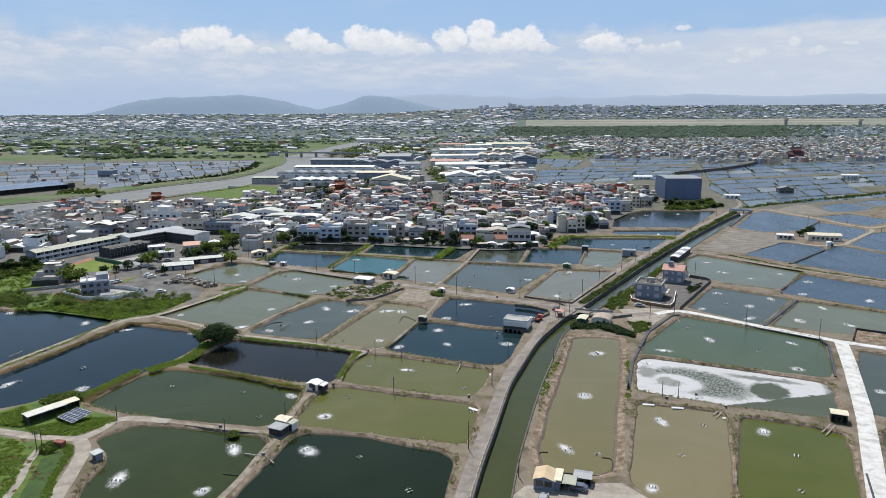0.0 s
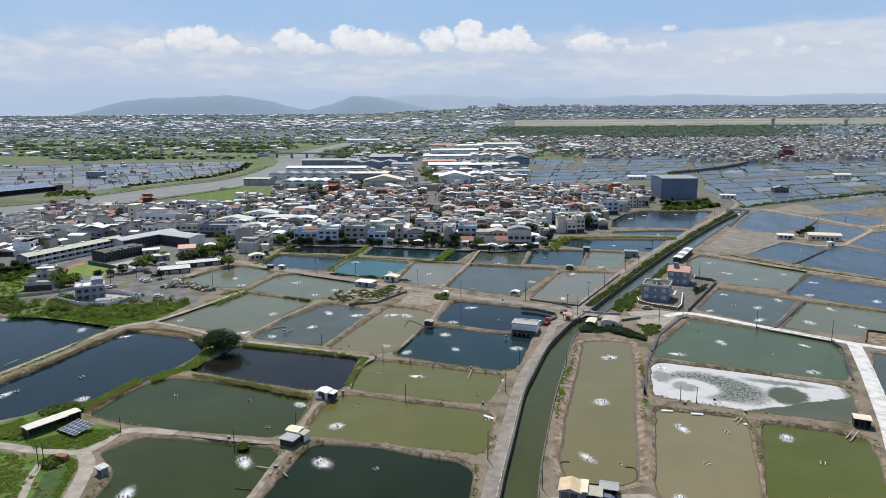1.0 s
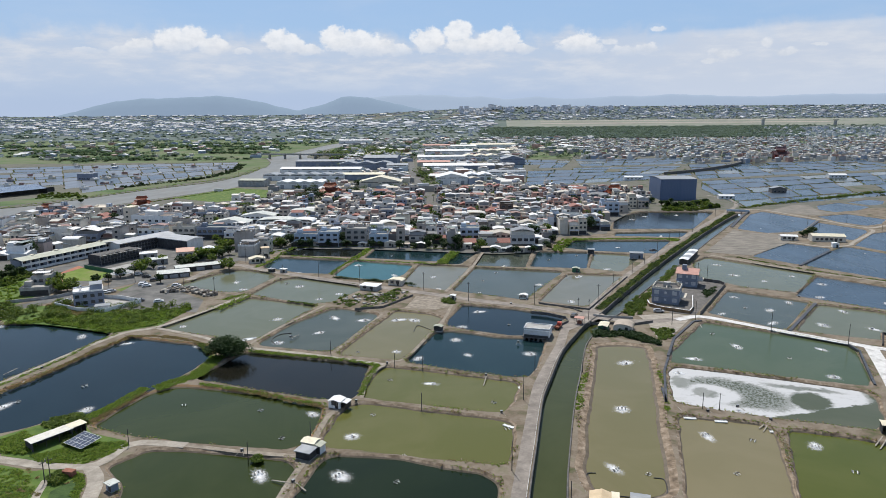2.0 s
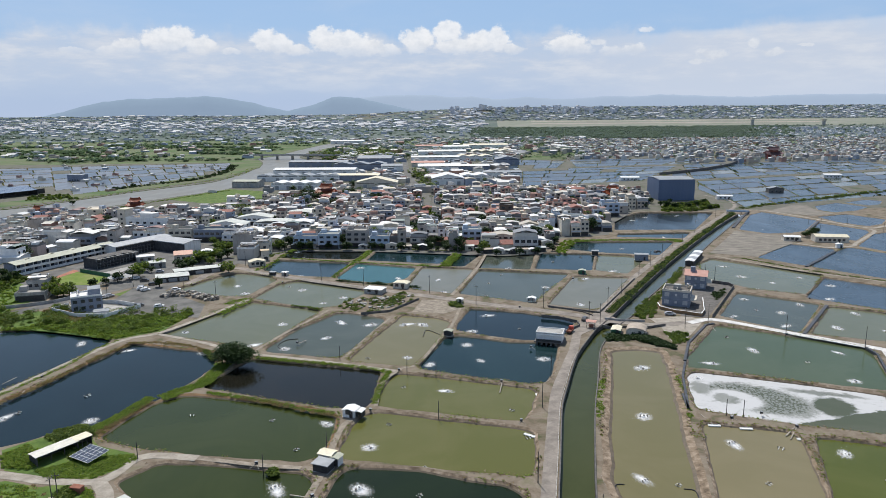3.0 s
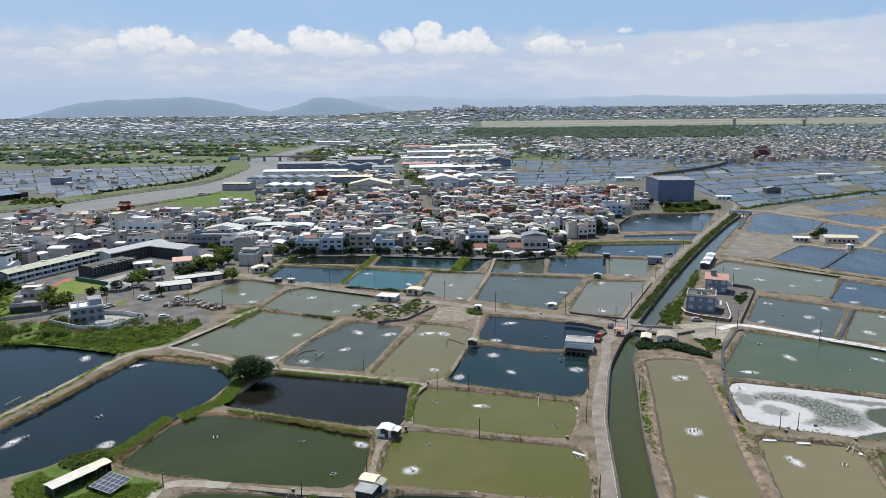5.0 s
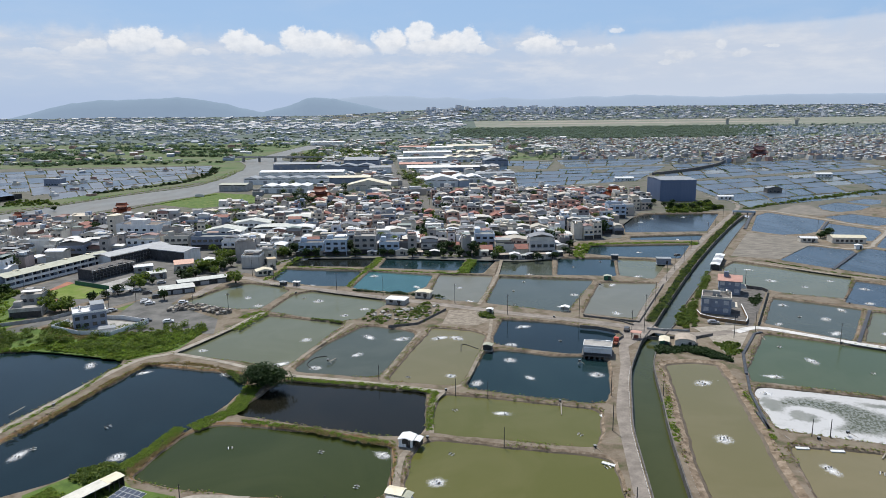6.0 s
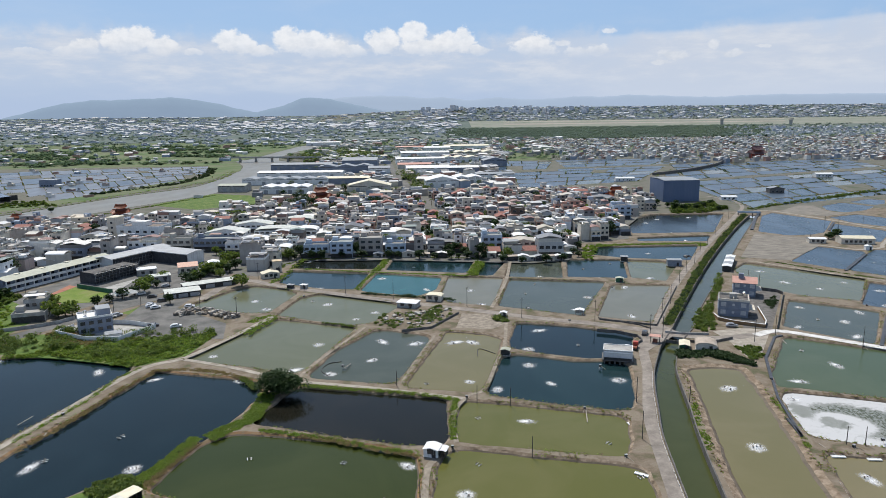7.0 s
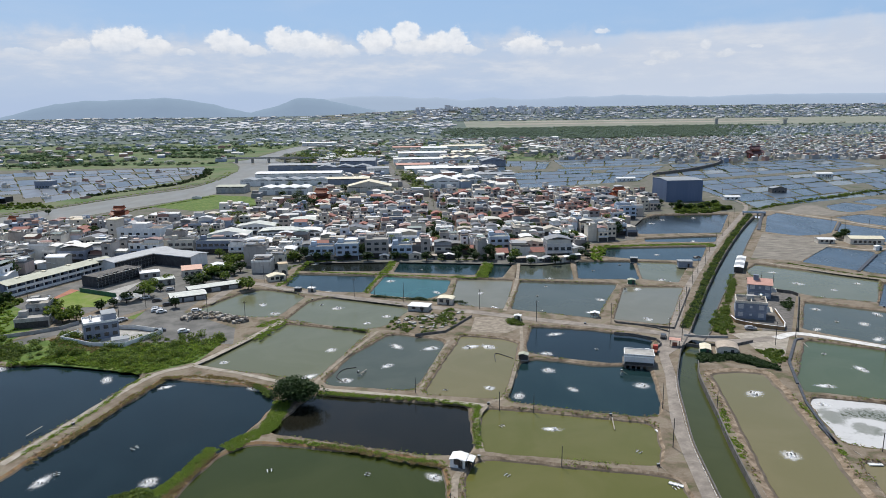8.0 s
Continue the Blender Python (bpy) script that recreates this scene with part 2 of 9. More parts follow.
    drift = noise_node(t, combine_scaled(t, mp.outputs[0], (0.8, 1.0, 1.0)), 0.16, 5.0, 0.6, 2.6)
    f = math_node(t, "ADD", f, math_node(t, "MULTIPLY_ADD", lace, 0.36, -0.22))
    f = math_node(t, "SUBTRACT", f, math_node(t, "MULTIPLY", step_node(t, drift, 0.5, 0.7), 0.2))
    thin = mix_node(t, step_node(t, f, 0.0, 0.6), src, (0.25, 0.26, 0.245))
    t.links.new(mix_node(t, step_node(t, f, 0.5, 0.95), thin, (0.50, 0.505, 0.51)), b.inputs["Base Color"])
    t.links.new(math_node(t, "MULTIPLY_ADD", step_node(t, f, 0.1, 0.7), 0.6, 0.12), b.inputs["Roughness"])
    return m


WATER = {
    "navy": water("navy_water", (0.005, 0.014, 0.018), (0.007, 0.018, 0.023)),
    "deep": water("deep_water", (0.008, 0.024, 0.027), (0.013, 0.032, 0.035)),
    "ink": water("ink_water", (0.012, 0.016, 0.014), (0.018, 0.022, 0.019)),
    "umber": water("umber_water", (0.010, 0.0105, 0.008), (0.015, 0.014, 0.010)),
    "bottle": water("bottle_green_water", (0.031, 0.042, 0.009), (0.040, 0.051, 0.013)),
    "forest": water("forest_green_water", (0.008, 0.016, 0.004), (0.012, 0.021, 0.006)),
    "olive": water("olive_water", (0.104, 0.107, 0.029), (0.122, 0.12, 0.04)),
    "khaki": water("khaki_water", (0.152, 0.137, 0.064), (0.17, 0.15, 0.076)),
    "khaki2": water("tan_water", (0.182, 0.158, 0.084), (0.198, 0.17, 0.094)),
    "moss": water("moss_water", (0.075, 0.088, 0.012), (0.09, 0.10, 0.018)),
    "sage": water("sage_water", (0.118, 0.124, 0.07), (0.135, 0.14, 0.085)),
    "sage2": water("grey_green_water", (0.066, 0.09, 0.042), (0.08, 0.102, 0.052)),
    "slate": water("slate_water", (0.062, 0.074, 0.056), (0.075, 0.086, 0.066)),
    "ash": water("ash_water", (0.15, 0.146, 0.105), (0.168, 0.162, 0.12)),
    "teal": water("teal_water", (0.02, 0.09, 0.095), (0.03, 0.11, 0.11)),
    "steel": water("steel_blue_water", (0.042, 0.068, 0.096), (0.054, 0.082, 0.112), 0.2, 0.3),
    # next two: reflected sky on far ponds is put partly into the base colour
    "lilac": water("far_sky_paled_water", (0.15, 0.165, 0.19), (0.18, 0.195, 0.22), 0.3, 0.32),
    "mist": water("far_sky_tinted_water", (0.085, 0.115, 0.155), (0.105, 0.135, 0.175), 0.3, 0.32),
    "river": water("river_water", (0.19, 0.18, 0.15), (0.22, 0.205, 0.17), 0.3),
    "canal": water("canal_water", (0.046, 0.055, 0.015), (0.056, 0.064, 0.02)),
    "foam": foam_water(),
}
M = {
    "ground": surface("ground_soil", [(0.085, 0.092, 0.04), (0.155, 0.122, 0.086), (0.205, 0.17, 0.13), (0.155, 0.138, 0.09)], 0.95, 7.0, 0.7, 0.15, amount=1.25),
    "far_ground": surface("grassy_dike_ground", [(0.075, 0.098, 0.052), (0.12, 0.12, 0.09), (0.14, 0.13, 0.11), (0.085, 0.10, 0.058)], 0.95, 14.0, 2.0, 0, amount=1.1),
    "soil": surface("dry_bank_soil", [(0.11, 0.08, 0.054), (0.215, 0.163, 0.113), (0.31, 0.25, 0.19)], 0.95, 2.2, 0.4, 0.25, amount=1.3),
    "rust_soil": surface("rusty_bank_soil", [(0.15, 0.10, 0.055), (0.26, 0.155, 0.08), (0.21, 0.165, 0.10)], 0.95, 3.0, 0.5, 0.2),
    "path": surface("dusty_track", [(0.27, 0.24, 0.20), (0.37, 0.335, 0.285)], 0.95, 3.0, 0.5, 0.05, amount=1.2),
    "dike": surface("trodden_dike_soil", [(0.19, 0.16, 0.125), (0.31, 0.27, 0.22)], 0.95, 2.0, 0.4, 0.12, amount=1.2),
    "road": surface("worn_concrete_road", [(0.185, 0.162, 0.14), (0.285, 0.252, 0.22)], 0.9, 4.0, 0.6, 0.03, amount=1.2),
    "lot": surface("stained_village_paving", [(0.09, 0.086, 0.08), (0.15, 0.145, 0.135), (0.08, 0.088, 0.055)], 0.92, 6.0, 0.6, 0.02),
    "asphalt": surface("grey_asphalt", [(0.10, 0.10, 0.095), (0.17, 0.165, 0.155)], 0.92, 7.0, 0.6, 0.02),
    "white_road": surface("white_chalky_road", [(0.44, 0.43, 0.41), (0.60, 0.59, 0.57), (0.64, 0.63, 0.61)], 0.95, 3.0, 0.6, 0.03, amount=0.8),
    "concrete": surface("concrete", [(0.30, 0.295, 0.28), (0.42, 0.41, 0.39)], 0.9, 3.0, 0.4, 0.02, dirt=0.5),
    "dark_concrete": surface("damp_concrete", [(0.09, 0.085, 0.08), (0.16, 0.15, 0.14)], 0.9, 2.0, 0.4, 0.03),
    "paint_line": surface("white_line_paint", [(0.30, 0.29, 0.27), (0.52, 0.51, 0.49)], 0.7, 0.8, 0.2, 0),
    "wall": surface("painted_wall", [(0.72, 0.68, 0.61), (0.50, 0.47, 0.43), (0.72, 0.64, 0.50), (0.60, 0.63, 0.68), (0.20, 0.19, 0.19), (0.80, 0.78, 0.74), (0.62, 0.47, 0.41), (0.44, 0.50, 0.60), (0.74, 0.68, 0.56), (0.15, 0.13, 0.12), (0.60, 0.57, 0.53), (0.80, 0.79, 0.77), (0.34, 0.31, 0.28)], 0.85, 3.0, 0.5, 0.01, by="object", amount=0.4, dirt=0.45),
    "white_wall": surface("white_painted_wall", [(0.70, 0.70, 0.69), (0.78, 0.78, 0.77)], 0.8, 3.0, 0.5, 0.01, amount=0.3, dirt=0.25),
    "grey_wall": surface("blue_grey_tiled_wall", [(0.17, 0.20, 0.26), (0.22, 0.25, 0.31)], 0.6, 2.0, 0.3, 0.01, amount=0.4),
    "cream_wall": surface("cream_wall", [(0.55, 0.50, 0.42), (0.63, 0.58, 0.50)], 0.85, 3.0, 0.5, 0.01, amount=0.4, dirt=0.3),
    "roof_slab": surface("flat_roof_screed", [(0.24, 0.23, 0.215), (0.36, 0.345, 0.32), (0.20, 0.165, 0.14), (0.28, 0.295, 0.28), (0.16, 0.155, 0.15)], 0.9, 2.5, 0.5, 0.03, by="object", amount=0.7, dirt=0.3),
    "metal_roof": surface("metal_sheet_roof", [(0.66, 0.66, 0.65), (0.22, 0.225, 0.235), (0.74, 0.72, 0.67), (0.34, 0.35, 0.36), (0.50, 0.45, 0.37), (0.14, 0.14, 0.15), (0.80, 0.79, 0.77), (0.20, 0.25, 0.23), (0.60, 0.57, 0.50), (0.28, 0.16, 0.13), (0.18, 0.17, 0.16)], 0.45, 2.0, 0.4, 0.01, by="object", amount=0.35, dirt=0.35),
    "white_roof": surface("white_metal_roof", [(0.74, 0.74, 0.73), (0.82, 0.82, 0.81)], 0.45, 3.0, 0.5, 0.01, amount=0.25, dirt=0.15),
    "grey_roof": surface("grey_metal_roof", [(0.25, 0.265, 0.28), (0.33, 0.345, 0.36)], 0.45, 3.0, 0.5, 0.01, amount=0.3, dirt=0.2),
    "pale_grey_roof": surface("pale_grey_metal_roof", [(0.36, 0.37, 0.38), (0.44, 0.45, 0.46)], 0.45, 3.0, 0.5, 0.01, amount=0.3, dirt=0.25),
    "pale_cream_roof": surface("weathered_cream_roof", [(0.58, 0.56, 0.49), (0.66, 0.64, 0.57)], 0.55, 2.0, 0.4, 0.01, amount=0.4, dirt=0.25),
    "tan_roof": surface("tan_metal_roof", [(0.55, 0.42, 0.26), (0.64, 0.50, 0.32)], 0.5, 2.0, 0.4, 0.01, amount=0.4, dirt=0.2),
    "cream_roof": surface("cream_metal_roof", [(0.66, 0.60, 0.44), (0.74, 0.68, 0.52)], 0.5, 2.0, 0.4, 0.01, amount=0.4, dirt=0.2),
    "pale_roof": surface("weathered_pale_roof", [(0.46, 0.48, 0.45), (0.58, 0.60, 0.56)], 0.6, 2.5, 0.4, 0.01, amount=0.6, dirt=0.35),
    "green_roof": surface("pale_green_metal_roof", [(0.34, 0.35, 0.27), (0.42, 0.43, 0.34)], 0.5, 3.0, 0.4, 0.01, amount=0.4, dirt=0.2),
    "red_roof": surface("red_tile_roof", [(0.24, 0.09, 0.07), (0.31, 0.13, 0.10), (0.20, 0.10, 0.085)], 0.75, 1.5, 0.4, 0.04, amount=0.7),
    "temple_roof": surface("orange_red_temple_tiles", [(0.32, 0.085, 0.045), (0.40, 0.13, 0.06), (0.25, 0.06, 0.04)], 0.5, 1.5, 0.3, 0.05, amount=0.7),
    "pink_roof": surface("faded_pink_roof", [(0.50, 0.27, 0.22), (0.56, 0.33, 0.27)], 0.8, 2.0, 0.4, 0.02, amount=0.5),
    "box_wall": surface("blue_grey_metal_cladding", [(0.10, 0.145, 0.24), (0.12, 0.165, 0.26)], 0.5, 8.0, 1.2, 0.01, amount=0.3, stretch=(1, 1, 0.05)),
    "glass": surface("window_glass", [(0.02, 0.025, 0.03), (0.045, 0.05, 0.06)], 0.12, 3.0, 1.0, 0, spec=0.7),
    "blind": surface("pale_window_blind", [(0.42, 0.43, 0.45), (0.52, 0.53, 0.54)], 0.4, 1.0, 0.3, 0),
    "frame": surface("window_frame", [(0.55, 0.55, 0.54), (0.65, 0.65, 0.64)], 0.5, 1.0, 0.3, 0),
    # near-black of boards, motors and pipes; also stands for shade in open fronts
    "dark": surface("dark_board_and_shade", [(0.03, 0.03, 0.032), (0.06, 0.058, 0.055)], 0.8, 1.0, 0.3, 0.02),
    "steel": surface("stainless_steel", [(0.6, 0.6, 0.6), (0.7, 0.7, 0.7)], 0.25, 1.0, 0.3, 0, metal=1.0),
    "pole": surface("weathered_pole", [(0.06, 0.055, 0.05), (0.12, 0.11, 0.10)], 0.85, 1.0, 0.2, 0.01),
    "plastic": surface("white_float_plastic", [(0.66, 0.66, 0.64), (0.78, 0.78, 0.76)], 0.5, 0.5, 0.2, 0, amount=0.3),
    "spray": surface("white_spray", [(0.86, 0.87, 0.88), (0.93, 0.93, 0.93)], 0.6, 1.0, 0.2, 0, amount=0.2),
    "liner": surface("dark_blue_pond_liner", [(0.03, 0.036, 0.048), (0.075, 0.08, 0.092)], 0.55, 1.5, 0.3, 0.03),
    "leaf": surface("broad_leaves", [(0.065, 0.11, 0.02), (0.11, 0.16, 0.03), (0.16, 0.205, 0.04), (0.085, 0.13, 0.028)], 0.7, 6.0, 1.0, 0, by="island", amount=0.5, spec=0.25, thin=0.45),
    "bright_leaf": surface("bright_weeds", [(0.17, 0.265, 0.038), (0.22, 0.31, 0.048), (0.11, 0.18, 0.034), (0.25, 0.285, 0.065), (0.19, 0.285, 0.04), (0.08, 0.13, 0.03)], 0.75, 5.0, 1.0, 0, by="island", amount=0.5, spec=0.2, thin=0.45),
    "dark_leaf": surface("dark_evergreen_leaves", [(0.018, 0.04, 0.011), (0.028, 0.056, 0.016), (0.034, 0.064, 0.019)], 0.7, 3.0, 0.8, 0, by="island", amount=0.5, spec=0.25, thin=0.3),
    "dry_leaf": surface("dry_weeds", [(0.24, 0.19, 0.10), (0.30, 0.24, 0.13), (0.17, 0.16, 0.06), (0.22, 0.14, 0.08)], 0.85, 4.0, 1.0, 0, by="island", amount=0.5, spec=0.1, thin=0.35),
    "grass": surface("grass_sward", [(0.06, 0.11, 0.018), (0.09, 0.15, 0.026), (0.14, 0.16, 0.045)], 0.95, 5.0, 0.6, 0.25, amount=1.2),
    "lawn": surface("mown_green_field", [(0.11, 0.18, 0.025), (0.15, 0.21, 0.035), (0.2, 0.2, 0.08)], 0.95, 9.0, 0.9, 0.1),
    "bark": surface("bark", [(0.06, 0.045, 0.032), (0.10, 0.08, 0.06)], 0.9, 0.6, 0.2, 0.05),
    "track": surface("red_running_track", [(0.32, 0.13, 0.085), (0.38, 0.17, 0.11)], 0.9, 4.0, 0.6, 0.01),
    "solar": surface("solar_cells", [(0.07, 0.085, 0.12), (0.10, 0.115, 0.15)], 0.12, 2.0, 0.5, 0, spec=0.6),
    "rubble": surface("stone_blocks", [(0.22, 0.195, 0.165), (0.31, 0.28, 0.24), (0.16, 0.14, 0.12), (0.40, 0.37, 0.33)], 0.9, 1.0, 0.3, 0.04, by="object", amount=0.6),
    "temple_wall": surface("dark_red_temple_wall", [(0.13, 0.045, 0.035), (0.17, 0.06, 0.05)], 0.7, 1.0, 0.3, 0, amount=0.5),
    "red_paint": surface("red_paint", [(0.42, 0.06, 0.04), (0.5, 0.09, 0.06)], 0.5, 1.0, 0.3, 0, amount=0.4),
    "car_paint": surface("car_paint", [(0.7, 0.7, 0.7), (0.05, 0.05, 0.055), (0.35, 0.36, 0.38), (0.75, 0.75, 0.74), (0.12, 0.14, 0.2)], 0.3, 2.0, 0.5, 0, by="object", amount=0.1, spec=0.6),
    "rust_metal": surface("rusty_red_metal", [(0.20, 0.075, 0.045), (0.28, 0.11, 0.07)], 0.8, 0.8, 0.2, 0.01),
    "tyre": surface("tyre_rubber", [(0.02, 0.02, 0.02), (0.03, 0.03, 0.03)], 0.85, 0.5, 0.1, 0),
    "scaffold": surface("dark_scaffold_net", [(0.035, 0.036, 0.04), (0.065, 0.066, 0.07)], 0.9, 2.0, 0.4, 0.02),
    "far_wall": surface("distant_town_walls", [(0.60, 0.56, 0.50), (0.36, 0.34, 0.32), (0.62, 0.55, 0.44), (0.24, 0.24, 0.25), (0.50, 0.42, 0.35), (0.70, 0.67, 0.62), (0.40, 0.24, 0.19), (0.29, 0.34, 0.42)], 0.8, 10.0, 3.0, 0, by="island", amount=0.4),
    # next five: daylight haze is put into the colour as a pale, bluish tint
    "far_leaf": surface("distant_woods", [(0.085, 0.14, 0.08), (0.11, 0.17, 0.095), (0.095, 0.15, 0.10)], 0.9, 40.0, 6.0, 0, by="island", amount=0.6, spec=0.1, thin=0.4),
    "haze_leaf": surface("haze_tinted_woods", [(0.15, 0.205, 0.19), (0.175, 0.23, 0.21), (0.165, 0.215, 0.205)], 0.95, 60.0, 9.0, 0, by="island", amount=0.5, spec=0.05, thin=0.4),
    "mist_leaf": surface("haze_blue_tinted_woods", [(0.24, 0.28, 0.31), (0.265, 0.30, 0.33), (0.25, 0.29, 0.315)], 0.95, 60.0, 9.0, 0, by="island", amount=0.5, spec=0.05, thin=0.4),
    "haze_wall": surface("haze_tinted_walls", [(0.52, 0.54, 0.58), (0.62, 0.63, 0.65), (0.46, 0.48, 0.53), (0.58, 0.57, 0.56)], 0.9, 20.0, 5.0, 0, by="island", amount=0.3),
    "haze_roof": surface("haze_tinted_roofs", [(0.44, 0.46, 0.49), (0.33, 0.36, 0.40), (0.54, 0.55, 0.56), (0.38, 0.40, 0.42), (0.50, 0.48, 0.45), (0.62, 0.62, 0.62), (0.36, 0.34, 0.35)], 0.8, 20.0, 5.0, 0, by="island", amount=0.3),
    "beige_roof": surface("beige_sheet_roof", [(0.36, 0.30, 0.24), (0.44, 0.37, 0.30)], 0.6, 2.0, 0.4, 0.01, amount=0.4, dirt=0.3),
    "far_solar": surface("pale_solar_panels", [(0.05, 0.075, 0.135), (0.07, 0.10, 0.17)], 0.16, 6.0, 0.3, 0, by="object", amount=0.5, spec=0.5),
    "dry_bed": surface("dry_pond_bed", [(0.15, 0.137, 0.118), (0.20, 0.182, 0.155), (0.26, 0.235, 0.2)], 0.95, 3.0, 0.7, 0.15, stretch=(0.35, 1.2, 1)),
    "wet_soil": surface("wet_bank_mud", [(0.095, 0.074, 0.05), (0.14, 0.11, 0.078)], 0.7, 2.0, 0.4, 0.1),
    "field": surface("green_fields", [(0.085, 0.135, 0.06), (0.12, 0.17, 0.08), (0.165, 0.175, 0.11), (0.10, 0.145, 0.07)], 1.0, 45.0, 7.0, 0, amount=0.7, spec=0.1, stretch=(0.5, 1.0, 1)),
    # haze over the far plain is put into this paler, greyer green
    "haze_field": surface("haze_tinted_fields", [(0.12, 0.155, 0.14), (0.15, 0.18, 0.165), (0.18, 0.195, 0.185)], 1.0, 110.0, 20.0, 0, amount=0.5, spec=0.0, stretch=(0.4, 1.0, 1)),
    "hill": surface("haze_glow_hill_woods", [(0.05, 0.07, 0.08), (0.06, 0.08, 0.09)], 1.0, 150.0, 30.0, 0, amount=0.3, spec=0.0),
    "far_hill": surface("haze_glow_far_hills", [(0.05, 0.06, 0.07), (0.06, 0.07, 0.08)], 1.0, 200.0, 40.0, 0, amount=0.2, spec=0.0),
    "dark_grass": surface("tall_dark_grass", [(0.03, 0.062, 0.014), (0.045, 0.085, 0.02), (0.06, 0.10, 0.026)], 0.95, 3.0, 0.5, 0.2),
    # distance haze is mixed into the airfield's pale grass colour
    "airfield": surface("haze_paled_airfield_grass", [(0.175, 0.205, 0.15), (0.215, 0.225, 0.18), (0.245, 0.24, 0.21)], 1.0, 120.0, 20.0, 0, amount=0.4),
}

# the far hills give off no light; daylight haze over them is pale blue emission
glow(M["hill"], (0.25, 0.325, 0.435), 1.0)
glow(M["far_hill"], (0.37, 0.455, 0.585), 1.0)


def froth_material():
    """White froth on the water: thick in the middle, thinning out in ragged streaks."""
    m = bpy.data.materials.new("white_froth")
    m.use_nodes = True
    t = m.node_tree
    b = t.nodes["Principled BSDF"]
    b.inputs["Base Color"].default_value, b.inputs["Roughness"].default_value = (0.88, 0.89, 0.9, 1), 0.7
    co = t.nodes.new("ShaderNodeTexCoord").outputs["Object"]
    ln = t.nodes.new("ShaderNodeVectorMath")
    ln.operation = "LENGTH"
    t.links.new(co, ln.inputs[0])
    world = t.nodes.new("ShaderNodeNewGeometry").outputs["Position"]
    nrm = t.nodes.new("ShaderNodeVectorMath")
    nrm.operation = "NORMALIZE"
    t.links.new(co, nrm.inputs[0])
    rays = noise_node(t, nrm.outputs[0], 3.0, 2.0, 0.5)
    blot = noise_node(t, world, 0.9, 3.0, 0.6)
    fleck = noise_node(t, world, 5.0, 5.0, 0.8)
    f = math_node(t, "MULTIPLY_ADD", ln.outputs["Value"], -0.40, 1.02)
    f = math_node(t, "ADD", f, math_node(t, "MULTIPLY_ADD", rays, 0.75, -0.375))
    f = math_node(t, "ADD", f, math_node(t, "MULTIPLY_ADD", blot, 0.7, -0.35))
    f = math_node(t, "ADD", f, math_node(t, "MULTIPLY_ADD", fleck, 1.1, -0.55))
    f = math_node(t, "MULTIPLY", math_node(t, "MULTIPLY", step_node(t, f, -0.05, 1.2), 0.95), math_node(t, "SUBTRACT", 1.0, step_node(t, ln.outputs["Value"], 2.2, 3.6)))
    clear_bsdf = t.nodes.new("ShaderNodeBsdfTransparent")
    mixer = t.nodes.new("ShaderNodeMixShader")
    t.links.new(f, mixer.inputs[0])
    t.links.new(clear_bsdf.outputs[0], mixer.inputs[1])
    t.links.new(b.outputs[0], mixer.inputs[2])
    t.links.new(mixer.outputs[0], t.nodes["Material Output"].inputs[0])
    return m


M["froth"] = froth_material()


# ---- mesh helpers ----
def mesh_of(name, bm, *mats):
    me = bpy.data.meshes.new(name)
    bm.to_mesh(me)
    bm.free()
    for m in mats:
        me.materials.append(M[m] if isinstance(m, str) else m)
    return me


def part(name, bm, mat, parent, label="", at=None):
    """Links a bmesh (or a shared mesh) as one object under a thing or a part."""
    me = bm if isinstance(bm, bpy.types.Mesh) else mesh_of(name, bm, *(mat if isinstance(mat, tuple) else (mat,)))
    ob = new(name, me)
    ob.parent = parent
    if at is not None:
        ob.matrix_basis = at
    if label:
        ob["label"] = label
    return ob


def thing(name, label, category, group="", kind="", at=None):
    ob = new(name)
    ob.empty_display_size = 0.5
    if at is not None:
        ob.matrix_basis = at
    return tagged(ob, label, category, group, kind)


def box(bm, x0, x1, y0, y1, z0, z1, mat=0):
    v = [bm.verts.new(p) for p in ((x0, y0, z0), (x1, y0, z0), (x1, y1, z0), (x0, y1, z0), (x0, y0, z1), (x1, y0, z1), (x1, y1, z1), (x0, y1, z1))]
    for q in ((3, 2, 1, 0), (4, 5, 6, 7), (0, 1, 5, 4), (1, 2, 6, 5), (2, 3, 7, 6), (3, 0, 4, 7)):
        bm.faces.new([v[i] for i in q]).material_index = mat
    return bm


def boxes(*dims, mat=0):
    bm = bmesh.new()
    for d in dims:
        box(bm, *d, mat=mat)
    return bm


def prism(pts, z0, z1):
    bm = bmesh.new()
    lo = [bm.verts.new((*p[:2], z0)) for p in pts]
    hi = [bm.verts.new((*p[:2], z1)) for p in pts]
    bm.faces.new(hi)
    bm.faces.new(lo[::-1])
    for i in range(len(pts)):
        j = (i + 1) % len(pts)
        bm.faces.new((lo[i], lo[j], hi[j], hi[i]))
    return bm


def tube(bm, a, b, r0, r1, sides=8):
    a, b = Vector(a), Vector(b)
    q = (b - a).to_track_quat("Z", "Y")
    rings = []
    for p, r in ((a, r0), (b, r1)):
        rings.append([bm.verts.new(p + q @ Vector((r * math.cos(2 * math.pi * i / sides), r * math.sin(2 * math.pi * i / sides), 0))) for i in range(sides)])
    for i in range(sides):
        j = (i + 1) % sides
        bm.faces.new((rings[0][i], rings[0][j], rings[1][j], rings[1][i]))
    bm.faces.new(rings[1])
    bm.faces.new(rings[0][::-1])
    return bm


